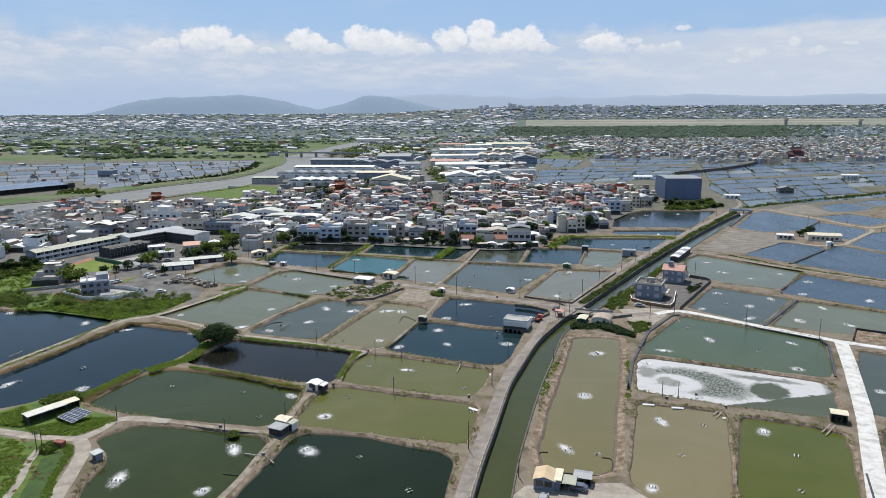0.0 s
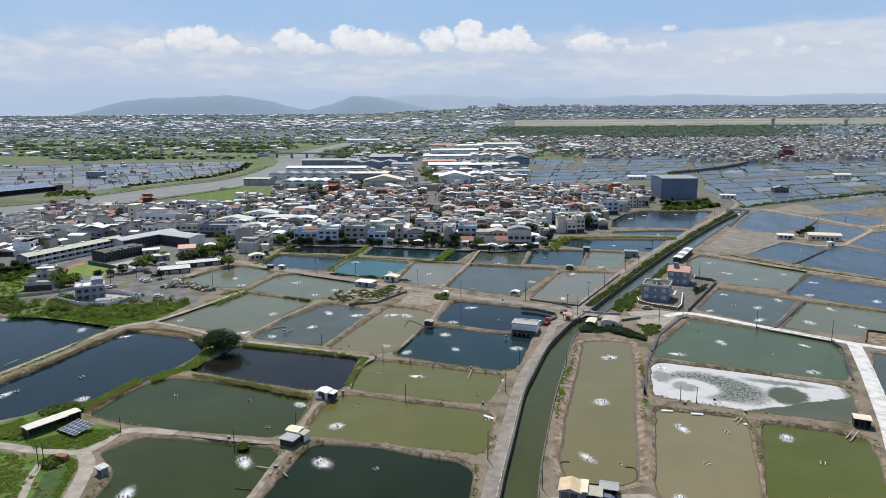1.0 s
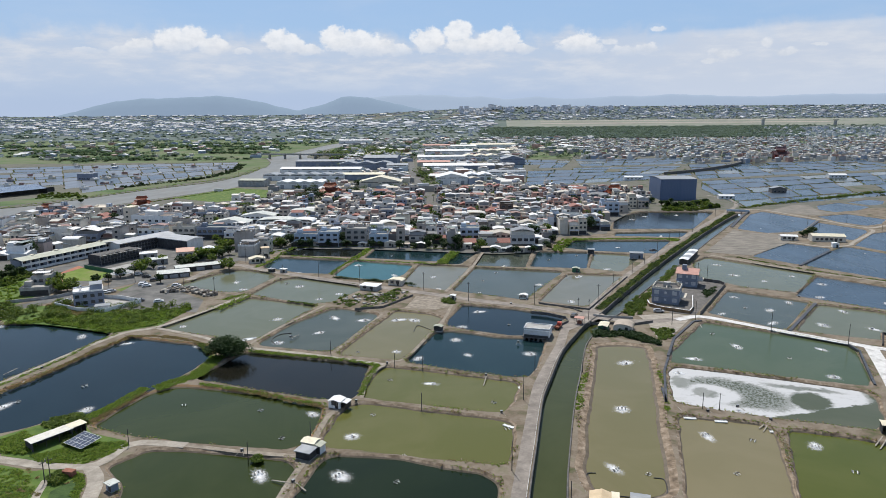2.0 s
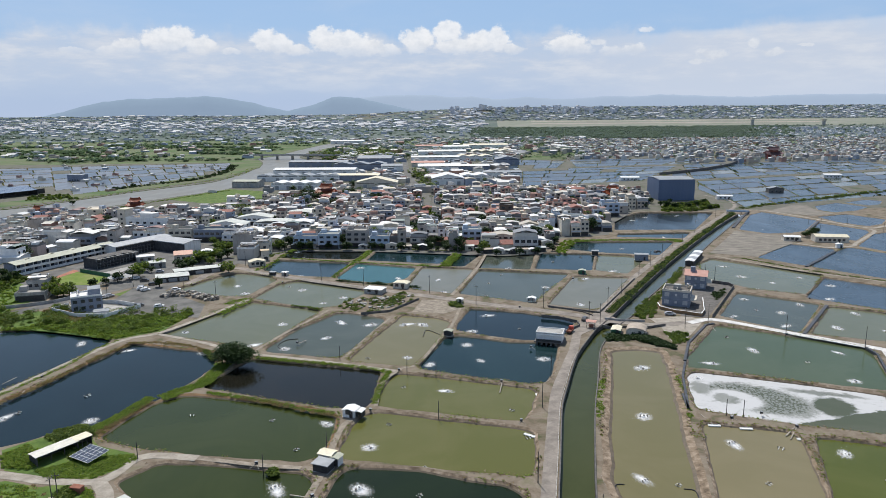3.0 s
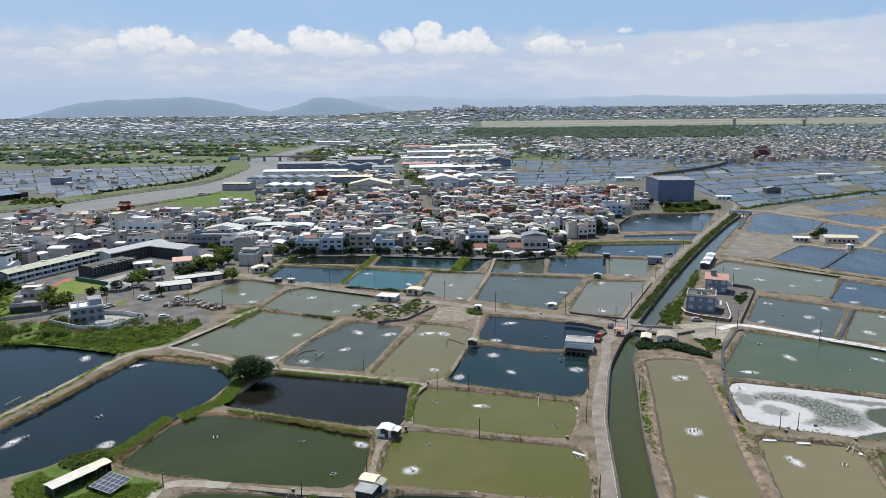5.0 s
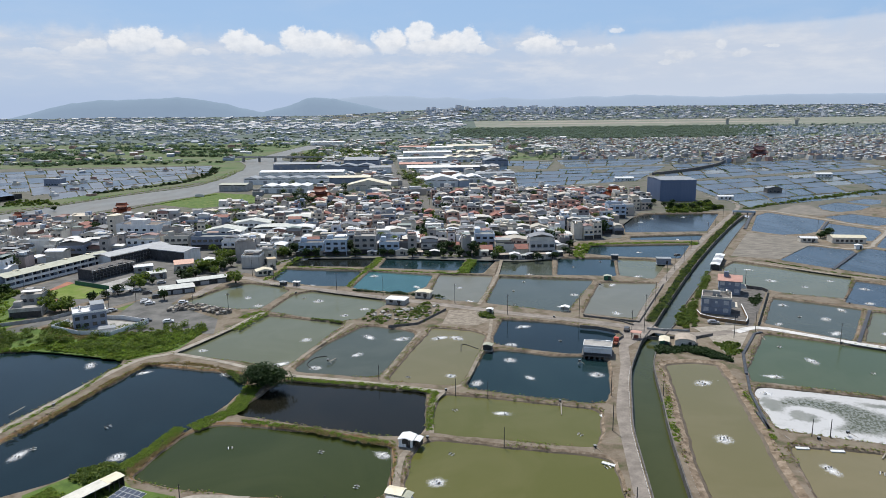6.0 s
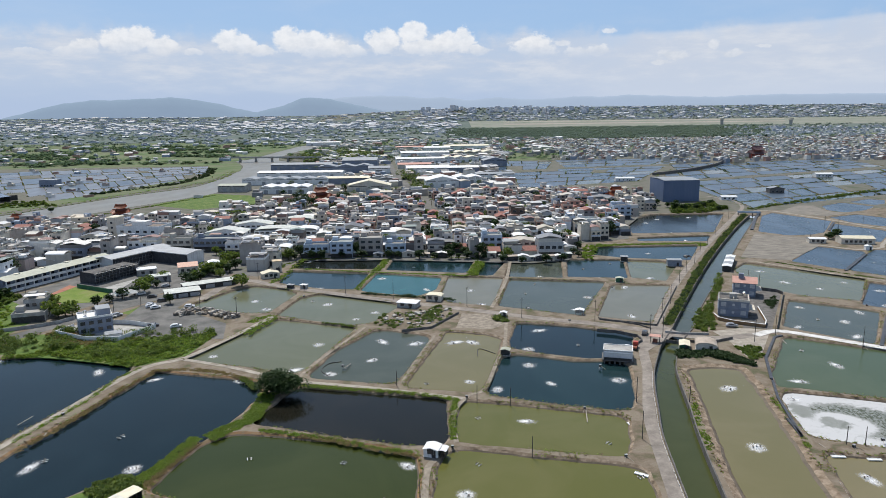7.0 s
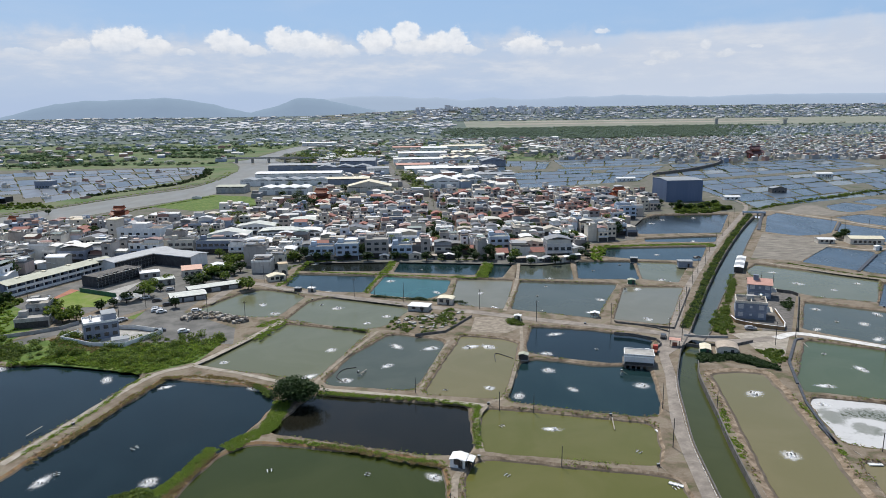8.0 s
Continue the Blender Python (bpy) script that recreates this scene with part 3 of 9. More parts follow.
def gable(w, d, z, rise, over=0.4, thick=0.12, along="y"):
    """A low gabled sheet roof of real thickness over a w x d plan; the ridge runs along the given axis."""
    bm = bmesh.new()
    hw, hd = w / 2 + over, d / 2 + over
    if along == "x":
        hw, hd = hd, hw
    drop = rise * over / (hw - over)
    prof = [(-hw, z - drop), (0, z + rise), (hw, z - drop), (hw, z - drop + thick), (0, z + rise + thick), (-hw, z - drop + thick)]
    ends = []
    for y in (-hd, hd):
        ends.append([bm.verts.new((x, y, h) if along == "y" else (y, -x, h)) for x, h in prof])
    n = len(prof)
    for i in range(n):
        j = (i + 1) % n
        bm.faces.new((ends[0][j], ends[0][i], ends[1][i], ends[1][j]))
    for e, flip in ((ends[0], False), (ends[1], True)):
        for q in ((0, 1, 4, 5), (1, 2, 3, 4)):
            f = [e[i] for i in q]
            bm.faces.new(f[::-1] if flip else f)
    bmesh.ops.recalc_face_normals(bm, faces=bm.faces)
    return bm


def gable_body(w, d, h, rise, along="y"):
    """Walls that follow the gable."""
    bm = bmesh.new()
    hw, hd = (w / 2, d / 2) if along == "y" else (d / 2, w / 2)
    prof = [(-hw, 0), (hw, 0), (hw, h), (0, h + rise), (-hw, h)]
    ends = [[bm.verts.new((x, y, z) if along == "y" else (y, -x, z)) for x, z in prof] for y in (-hd, hd)]
    for i in range(5):
        j = (i + 1) % 5
        bm.faces.new((ends[0][i], ends[0][j], ends[1][j], ends[1][i]))
    bm.faces.new(ends[0][::-1])
    bm.faces.new(ends[1])
    bmesh.ops.recalc_face_normals(bm, faces=bm.faces)
    return bm


def vault(w, d, z, rise, over=0.3, thick=0.1, n=8):
    """An arched sheet roof, its axis along y."""
    bm = bmesh.new()
    hw, hd = w / 2 + over, d / 2 + over
    prof = []
    for k in range(n + 1):
        a = math.pi * k / n
        prof.append((-hw * math.cos(a), z + rise * math.sin(a)))
    up = [(x, h + thick) for x, h in prof][::-1]
    ring = prof + up
    ends = [[bm.verts.new((x, y, h)) for x, h in ring] for y in (-hd, hd)]
    m = len(ring)
    for i in range(m):
        j = (i + 1) % m
        bm.faces.new((ends[0][j], ends[0][i], ends[1][i], ends[1][j]))
    for e in ends:
        for k in range(n):
            bm.faces.new((e[k], e[k + 1], e[m - 2 - k], e[m - 1 - k]))
    bmesh.ops.recalc_face_normals(bm, faces=bm.faces)
    return bm


def quads_mesh(name, v, mat, smooth=False):
    """A mesh of loose four-cornered leaves or faces from an (n, 4, 3) array."""
    n = len(v)
    me = bpy.data.meshes.new(name)
    me.vertices.add(4 * n)
    me.vertices.foreach_set("co", np.ascontiguousarray(v, dtype=np.float32).ravel())
    me.loops.add(4 * n)
    me.loops.foreach_set("vertex_index", np.arange(4 * n, dtype=np.int32))
    me.polygons.add(n)
    me.polygons.foreach_set("loop_start", np.arange(0, 4 * n, 4, dtype=np.int32))
    me.update(calc_edges=True)
    me.materials.append(M[mat] if isinstance(mat, str) else mat)
    return me


rng = np.random.default_rng(7)


def leaves(centres, size, flat=0.9):
    """Leaf clumps as tilted quads round the centres."""
    n = len(centres)
    nrm = rng.normal(size=(n, 3))
    nrm[:, 2] = np.abs(nrm[:, 2]) + flat
    nrm /= np.linalg.norm(nrm, axis=1)[:, None]
    a = np.cross(nrm, rng.normal(size=(n, 3)))
    a /= np.linalg.norm(a, axis=1)[:, None] + 1e-9
    b = np.cross(nrm, a)
    s = (size * rng.uniform(0.6, 1.3, n))[:, None]
    a, b = a * s, b * s * 0.75
    c = np.asarray(centres)
    return np.stack([c - a * 0.9 - b * 0.4, c + a * 0.2 - b, c + a, c - a * 0.3 + b], axis=1)


def crown(x, y, z, rx, ry, rz, n, size, lumps=7, flat=0.9):
    """Leaves of one uneven crown: several overlapping lumps, denser at their skins."""
    d = rng.normal(size=(lumps, 3))
    d /= np.linalg.norm(d, axis=1)[:, None]
    lump = d * rng.uniform(0.25, 0.62, (lumps, 1))
    rad = rng.uniform(0.36, 0.58, lumps)
    k = rng.integers(0, lumps, n)
    u = rng.normal(size=(n, 3))
    u /= np.linalg.norm(u, axis=1)[:, None]
    p = lump[k] + u * (rad[k] * rng.uniform(0.75, 1.05, n))[:, None]
    p = p * (rx, ry, rz) + (x, y, z)
    return leaves(p, size, flat)


def inside(x, y, poly):
    hit = np.zeros(np.shape(x), bool)
    for (ax, ay), (bx, by) in zip(poly, poly[1:] + poly[:1]):
        if ay == by:
            continue
        c = ((ay > y) != (by > y)) & (x < (bx - ax) * (y - ay) / (by - ay) + ax)
        hit ^= c
    return hit


def scatter(poly, n):
    """n random places inside an outline."""
    p = np.array(poly)
    lo, hi = p.min(0), p.max(0)
    got = np.zeros((0, 2))
    while len(got) < n:
        q = rng.uniform(lo, hi, (3 * n, 2))
        got = np.vstack([got, q[inside(q[:, 0], q[:, 1], list(map(tuple, poly)))]])
    return got[:n]


def widen(line, half):
    """The outline of a strip along a line; half: its half width, or one for each point."""
    p = np.array(line, float)
    h = np.broadcast_to(np.asarray(half, float), len(p))
    d = np.gradient(p, axis=0)
    d /= np.linalg.norm(d, axis=1)[:, None]
    nrm = np.c_[d[:, 1], -d[:, 0]] * h[:, None]
    return [tuple(q) for q in np.vstack([p + nrm, (p - nrm)[::-1]])]


def smooth_line(line, n=6):
    """A gentle curve through the points of a line."""
    p = [np.array(q, float) for q in line]
    p = [2 * p[0] - p[1], *p, 2 * p[-1] - p[-2]]
    got = []
    for i in range(1, len(p) - 2):
        for k in range(n):
            s = k / n
            got.append(tuple(0.5 * (2 * p[i] + (p[i + 1] - p[i - 1]) * s + (2 * p[i - 1] - 5 * p[i] + 4 * p[i + 1] - p[i + 2]) * s * s + (3 * p[i] - p[i - 1] - 3 * p[i + 1] + p[i + 2]) * s ** 3)))
    got.append(tuple(p[-2]))
    return got


def offset(poly, d):
    """The outline moved outwards by d (anticlockwise outlines)."""
    p = np.array(poly, float)
    a = p - np.roll(p, 1, 0)
    b = np.roll(p, -1, 0) - p
    na = np.c_[a[:, 1], -a[:, 0]] / (np.linalg.norm(a, axis=1)[:, None] + 1e-9)
    nb = np.c_[b[:, 1], -b[:, 0]] / (np.linalg.norm(b, axis=1)[:, None] + 1e-9)
    m = na + nb
    m /= np.maximum((m * m).sum(1) / 2, 0.5)[:, None]
    return [tuple(q) for q in p + m * d]


def round_poly(poly, r, n=3):
    """The outline with its corners rounded."""
    got = []
    m = len(poly)
    for i in range(m):
        a, b, c = (np.array(poly[j % m], float) for j in (i - 1, i, i + 1))
        ra, rc = min(r, 0.45 * np.linalg.norm(a - b)), min(r, 0.45 * np.linalg.norm(c - b))
        p = b + (a - b) / np.linalg.norm(a - b) * ra
        q = b + (c - b) / np.linalg.norm(c - b) * rc
        for k in range(n + 1):
            s = k / n
            got.append(tuple((1 - s) ** 2 * p + 2 * s * (1 - s) * b + s * s * q))
    return got


def wobble(poly, amount, seg=3.0):
    """The outline cut into short lengths and made a little uneven."""
    got = []
    m = len(poly)
    for i in range(m):
        a, b = np.array(poly[i]), np.array(poly[(i + 1) % m])
        k = max(1, int(np.linalg.norm(b - a) / seg))
        for j in range(k):
            q = a + (b - a) * j / k
            e = noise.noise((q[0] * 0.23, q[1] * 0.23, 2.0)) * amount
            f = noise.noise((q[0] * 0.23, q[1] * 0.23, 9.0)) * amount
            got.append((q[0] + e, q[1] + f))
    return got


def sheet(name, poly, z, mat, label="", category="", kind="structure", thick=0.3):
    ob = new(name, mesh_of(name, prism(poly, z - thick, z), mat))
    return tagged(ob, label, category, kind=kind)


FLAT = 2200.0
SLOPE = 0.018


def land(x, y):
    """The height of the ground: flat, gently rising far off, and steeper where the towns climb towards the hills."""
    turn = min(1.0, max(0.0, x / max(y, 1.0) * 5.0 + 0.5))
    return SLOPE * max(0.0, y - FLAT) + (0.06 + 0.085 * turn) * max(0.0, y - 4000.0)


HOLES = []  # outlines cut out of the ground sheet
RIMS = []  # rims of the nearer ponds
FAR_RIMS = []  # rims of the ponds in the distance


# ---- ponds, canal and river ----
def pond(color, *corners, bank="soil", level=-0.7, slope=1.0, near=True, group="fish ponds"):
    out = list(corners)
    if sum(a[0] * b[1] - b[0] * a[1] for a, b in zip(out, out[1:] + out[:1])) < 0:
        out.reverse()
    if near:
        if min(p[1] for p in out) > 285:
            out, slope = offset(out, 0.7), 0.55
            level = -0.25 if color == "steel" else level
        out = wobble(round_poly(out, 2.2), 0.55 if slope > 0.8 else 0.3, 1.8)
    rim = offset(out, slope)
    if not near:
        FAR_RIMS.append(rim)
    HOLES.append(rim)
    if near:
        RIMS.append(rim)
    words = {"lilac": "pale grey", "navy": "deep blue", "deep": "blue-green", "ink": "near-black", "umber": "dark brown", "bottle": "bottle-green", "forest": "very dark green", "olive": "olive-green", "khaki": "khaki", "khaki2": "tan", "moss": "moss-green", "sage": "grey-green", "sage2": "grey-green", "slate": "slate-grey", "ash": "ash-grey", "teal": "turquoise", "steel": "steel-blue", "mist": "grey-blue", "foam": "foam-covered"}
    ob = thing("pond", words[color] + " fish pond with sloping earth banks", "pond", group, "structure")
    bm = bmesh.new()
    bm.faces.new([bm.verts.new((x, y, level)) for x, y in out])
    part("water", bm, WATER[color], ob)
    bm = bmesh.new()
    low = [bm.verts.new((x, y, level - 0.25)) for x, y in offset(out, -0.35)]
    mid = [bm.verts.new((x, y, level * 0.6)) for x, y in offset(out, slope * 0.3)]
    top = [bm.verts.new((x, y, 0.012)) for x, y in rim]
    if near:
        for v in mid:
            v.co.z += 0.18 * noise.noise((v.co.x * 0.4, v.co.y * 0.4, 1.0))
    for a, b, wet in ((low, mid, 1), (mid, top, 0)):
        for i in range(len(out)):
            j = (i + 1) % len(out)
            bm.faces.new((a[i], a[j], b[j], b[i])).material_index = wet
    bmesh.ops.recalc_face_normals(bm, faces=bm.faces)
    for f in bm.faces:
        if f.normal.z < 0:
            f.normal_flip()
    part("bank", bm, (bank, "wet_soil"), ob, "dry earth bank with a dark wet foot")
    return ob


pond("navy", (-157.1, 181.3), (-147.5, 205.6), (-139.4, 227.2), (-130.8, 256.3), (-135.1, 261.7), (-159.3, 271.6), (-180.5, 271.4), (-234.5, 284.6))
pond("navy", (-125.8, 240.6), (-133.4, 219.3), (-140.2, 202.0), (-148.5, 175.7), (-141.0, 167.9), (-123.7, 176.1), (-117.6, 180.5), (-112.8, 184.8), (-108.7, 184.7), (-99.6, 193.5), (-91.3, 211.0), (-85.5, 229.7), (-88.3, 240.6), (-122.2, 253.2), bank="rust_soil")
pond("umber", (-82.6, 218.4), (-84.9, 211.6), (-65.6, 202.9), (-45.9, 194.9), (-35.3, 193.0), (-33.5, 197.9), (-31.8, 221.0), (-75.4, 234.6))
pond("bottle", (-91.5, 174.7), (-84.3, 172.5), (-73.9, 169.6), (-57.7, 166.4), (-46.8, 164.7), (-43.6, 167.9), (-42.1, 183.2), (-42.4, 188.4), (-48.9, 192.8), (-62.4, 198.2), (-78.2, 203.1), (-88.1, 205.6), (-95.0, 200.5), (-98.8, 189.9), (-101.1, 179.6), bank="rust_soil")
pond("bottle", (-81.4, 150.7), (-79.5, 145.3), (-79.7, 135.6), (-78.2, 131.2), (-75.8, 116.6), (-49.6, 116.4), (-48.9, 128.8), (-45.2, 143.2), (-43.8, 155.7), (-46.1, 159.0), (-56.1, 161.3), (-72.0, 164.9), (-81.3, 165.7), (-88.1, 157.9))
pond("forest", (-45.1, 130.9), (-49.6, 116.4), (-2.5, 116.1), (-0.9, 127.4), (1.0, 138.4), (2.0, 146.4), (-0.3, 150.5), (-21.0, 158.8), (-33.6, 161.0), (-37.1, 160.5), (-38.6, 157.4))
pond("olive", (-34.7, 189.6), (-37.1, 184.3), (-39.7, 168.6), (-38.1, 165.2), (-27.3, 162.9), (-12.4, 158.7), (3.5, 155.2), (5.5, 156.1), (7.5, 163.2), (9.3, 175.8), (6.1, 178.4), (-14.2, 184.9), (-30.7, 190.8))
pond("olive", (-28.5, 215.0), (-32.1, 197.9), (-31.6, 194.7), (-14.5, 189.0), (7.4, 182.6), (10.6, 188.7), (14.5, 201.0), (13.3, 204.3), (-16.3, 215.4), (-26.5, 218.7))
pond("navy", (-3.7, 268.9), (-5.2, 261.1), (3.1, 255.0), (17.7, 247.6), (26.7, 246.8), (33.2, 250.9), (41.7, 267.3), (38.8, 273.1), (23.0, 281.9), (2.8, 289.5))
pond("deep", (-19.3, 224.2), (-18.7, 222.0), (2.6, 212.0), (15.3, 207.7), (18.7, 208.7), (22.6, 217.0), (29.2, 239.4), (27.4, 244.1), (13.7, 245.6), (-3.5, 254.3), (-9.6, 252.3))
pond("khaki", (-42.4, 233.5), (-42.1, 230.4), (-26.9, 225.5), (-21.8, 224.3), (-19.9, 227.2), (-11.2, 253.7), (-6.7, 270.6), (-10.9, 276.4), (-25.2, 281.9))
pond("slate", (-65.7, 265.1), (-72.8, 243.6), (-70.6, 240.9), (-48.2, 233.6), (-45.7, 234.8), (-32.1, 273.4), (-33.9, 278.5), (-48.4, 286.8), (-52.7, 285.9))
pond("sage", (-108.9, 276.4), (-116.1, 265.9), (-113.9, 262.0), (-88.7, 251.4), (-77.2, 245.6), (-75.0, 249.0), (-59.6, 290.6), (-64.7, 293.5), (-91.7, 305.9))
pond("sage", (-124.1, 324.9), (-106.2, 316.7), (-96.9, 315.5), (-88.6, 344.8), (-93.6, 352.8), (-109.6, 361.4), (-117.2, 356.1), (-131.4, 330.9))
pond("sage", (-91.8, 311.1), (-60.9, 293.5), (-53.9, 297.2), (-42.0, 318.8), (-49.2, 326.9), (-77.7, 342.1), (-84.7, 337.2))
pond("teal", (-58.5, 346.8), (-54.4, 342.8), (-33.6, 333.7), (-25.1, 343.5), (-19.8, 366.6), (-51.1, 379.3))
pond("deep", (-98.7, 366.9), (-76.9, 352.5), (-61.9, 349.5), (-56.2, 381.0), (-96.7, 391.5))
pond("ink", (-96.5, 398.2), (-54.2, 390.5), (-47.8, 416.5), (-92.4, 427.1))
pond("deep", (-46.2, 387.1), (-6.5, 375.2), (1.7, 404.4), (-41.2, 414.5))
pond("deep", (-2.9, 369.1), (5.6, 367.5), (17.9, 398.8), (8.5, 400.7))
pond("ash", (-22.3, 332.3), (-20.3, 321.7), (-3.4, 313.7), (10.1, 361.6), (-15.1, 367.9))
pond("slate", (13.0, 364.4), (39.6, 358.1), (49.0, 398.0), (21.1, 395.3))
pond("slate", (0.4, 312.5), (29.9, 295.7), (57.1, 346.9), (14.3, 358.7))
pond("deep", (43.5, 359.5), (70.8, 353.3), (83.0, 393.8), (54.0, 397.9))
pond("ash", (36.4, 292.7), (54.8, 283.1), (85.9, 337.4), (59.2, 341.7))
pond("sage", (73.8, 353.3), (86.3, 345.0), (107.3, 378.7), (102.6, 386.8), (85.9, 392.1))
pond("deep", (86.4, 398.8), (118.7, 388.0), (142.1, 426.8), (82.7, 430.3), (70.2, 409.8))
pond("ink", (119.8, 472.9), (173.1, 468.9), (220.7, 546.9), (164.8, 552.1), (135.0, 522.4))
pond("deep", (113.2, 446.0), (153.3, 438.6), (165.2, 457.7), (117.0, 456.8))
pond("khaki", (39.1, 206.3), (29.7, 176.4), (23.1, 150.9), (22.9, 142.4), (30.6, 139.3), (38.2, 141.8), (45.8, 169.7), (57.9, 211.5), (62.7, 232.4), (55.4, 234.6), (46.9, 234.2), slope=2.7)
pond("khaki2", (46.5, 153.7), (41.1, 137.4), (47.5, 118.4), (55.8, 115.7), (61.2, 130.1), (74.9, 167.4), (74.4, 172.2), (54.3, 178.6))
pond("moss", (63.3, 133.3), (56.9, 115.7), (81.1, 115.5), (88.3, 130.5), (97.3, 149.0), (101.1, 158.5), (95.7, 163.2), (79.3, 169.0))
pond("foam", (56.8, 188.1), (59.8, 185.2), (79.1, 176.1), (101.6, 168.1), (108.0, 174.0), (114.5, 187.5), (114.0, 192.6), (92.1, 203.3), (66.6, 214.3), (62.6, 208.6))
pond("sage2", (70.1, 226.5), (66.7, 218.0), (93.1, 205.8), (117.9, 195.6), (121.7, 200.6), (133.4, 225.6), (133.7, 231.6), (116.2, 245.4), (95.1, 260.2))
pond("slate", (132.7, 205.3), (115.3, 170.0), (120.9, 165.9), (130.5, 158.8), (159.5, 207.4), (147.8, 215.3), (141.8, 219.8))
pond("slate", (103.3, 145.0), (98.5, 128.7), (113.3, 126.5), (126.7, 150.1), (116.3, 158.9), (112.3, 160.5))
pond("slate", (101.4, 271.2), (120.7, 248.1), (151.1, 285.1), (125.3, 305.9))
pond("sage", (124.3, 246.7), (156.7, 231.9), (167.0, 223.4), (193.1, 248.4), (178.6, 263.5), (153.2, 281.4))
pond("sage", (123.1, 329.3), (128.9, 322.2), (135.3, 311.0), (153.6, 300.3), (181.6, 335.4), (145.1, 376.3), (132.2, 363.2))
pond("steel", (150.2, 294.4), (190.6, 257.2), (219.0, 283.8), (204.1, 303.4), (180.4, 329.3))
pond("steel", (171.5, 376.5), (209.9, 411.7), (225.9, 394.9), (219.6, 386.9), (185.5, 355.4))
pond("steel", (187.6, 352.5), (222.5, 386.7), (235.8, 397.9), (239.7, 397.7), (250.9, 374.2), (256.0, 350.0), (219.0, 310.0))
pond("steel", (244.4, 530.2), (260.4, 543.5), (278.4, 499.6), (256.5, 472.6), (243.6, 456.9), (231.2, 450.9), (215.2, 449.6), (204.6, 466.1))
pond("steel", (273.7, 486.6), (286.8, 456.8), (282.9, 448.1), (255.6, 420.5), (251.5, 427.5), (245.7, 447.9), (252.6, 461.1))
pond("steel", (289.6, 515.7), (319.0, 525.7), (330.9, 499.2), (313.2, 479.3), (298.8, 472.7), (289.5, 490.9))
pond("steel", (323.4, 574.6), (352.7, 591.1), (362.1, 565.0), (339.9, 546.3), (316.5, 538.1), (312.1, 551.3))
pond("steel", (361.6, 593.9), (368.8, 573.4), (382.6, 579.7), (400.1, 602.0), (391.3, 609.7))
pond("steel", (246.8, 402.7), (282.2, 440.0), (303.1, 449.2), (318.0, 425.0), (257.5, 375.0))

# the canal beside the road, and its upper reach beyond the bridge
canal_near = smooth_line([(3.5, 60.0), (4.5, 90.0), (3.6, 115.1), (6.0, 130.0), (9.3, 145.5), (12.9, 160.5), (16.5, 176.0), (20.3, 191.5), (24.9, 205.0), (31.0, 222.5), (36.2, 235.0), (47.0, 255.7)], 3)
canal_far = smooth_line([(10.0, 60.0), (10.8, 90.0), (11.0, 115.0), (14.0, 129.8), (17.2, 145.5), (20.4, 158.3), (25.1, 176.2), (27.6, 185.2), (30.3, 194.4), (34.2, 206.6), (38.1, 219.9), (42.6, 234.0), (47.8, 245.0), (55.5, 258.8)], 3)
canal_near += smooth_line([(58.5, 272.8), (79.0, 306.2), (114.0, 361.1), (155.5, 423.0), (202.9, 490.3), (235.5, 533.2)], 3)
canal_far += smooth_line([(65.8, 271.8), (83.8, 301.2), (110.6, 340.5), (128.4, 366.5), (169.0, 428.0), (213.9, 493.4), (237.3, 527.0)], 3)
canal_rim = canal_far + canal_near[::-1]
HOLES.append(canal_rim)
canal = thing("canal", "narrow irrigation canal of murky green water with concrete walls", "canal", kind="structure")
bm = bmesh.new()
bm.faces.new([bm.verts.new((x, y, -1.5)) for x, y in offset(canal_rim, 0.1)])
part("water", bm, WATER["canal"], canal)
# extra sheet over the upper reach: its grey-blue colour stands for reflected sky
upper = [p for p in canal_far if p[1] > 262] + [p for p in canal_near if p[1] > 262][::-1]
bm = bmesh.new()
bm.faces.new([bm.verts.new((x, y, -1.485)) for x, y in offset(upper, 0.05)])
part("water", bm, WATER["slate"], canal, "upper reach of the canal, reflected sky put into its colour")
for line, side in ((canal_near, -1), (canal_far, 1)):
    bm = bmesh.new()
    p = np.array(line)
    d = np.gradient(p, axis=0)
    d /= np.linalg.norm(d, axis=1)[:, None]
    nrm = np.c_[d[:, 1], -d[:, 0]] * side
    prof = [(-0.12, -1.9), (-0.06, 0.35), (0.28, 0.35), (0.28, -0.3)]
    rows = [[bm.verts.new((*(p[i] + nrm[i] * o), h)) for o, h in prof] for i in range(len(p))]
    for a, b in zip(rows, rows[1:]):
        for k in range(3):
            bm.faces.new((a[k], a[k + 1], b[k + 1], b[k]))
    bmesh.ops.recalc_face_normals(bm, faces=bm.faces)
    part("canal_wall", bm, "dark_concrete", canal, "dark damp concrete canal wall")

river_rim = smooth_line([(-349.2, 436.1), (-336.0, 507.7), (-319.1, 554.1), (-300.7, 613.4), (-272.4, 672.0), (-236.5, 736.8), (-221.6, 771.2), (-212.4, 866.9), (-192.1, 978.6), (-165.9, 1073.5), (-176.3, 1236.5), (-226.3, 1288.8), (-235.4, 1482.5), (-199.6, 1738.6), (-136.9, 1973.4)], 3)
river_rim += smooth_line([(-168.2, 2059.2), (-269.9, 1777.2), (-317.5, 1512.6), (-316.9, 1348.7), (-267.7, 1169.9), (-253.4, 1045.0), (-255.8, 893.0), (-266.6, 832.8), (-308.5, 763.2), (-339.2, 694.0), (-364.8, 636.0), (-396.1, 601.7), (-421.7, 530.0)], 3)
HOLES.append(river_rim)
river = thing("river", "broad grey river winding behind the village", "river", kind="structure")
bm = bmesh.new()
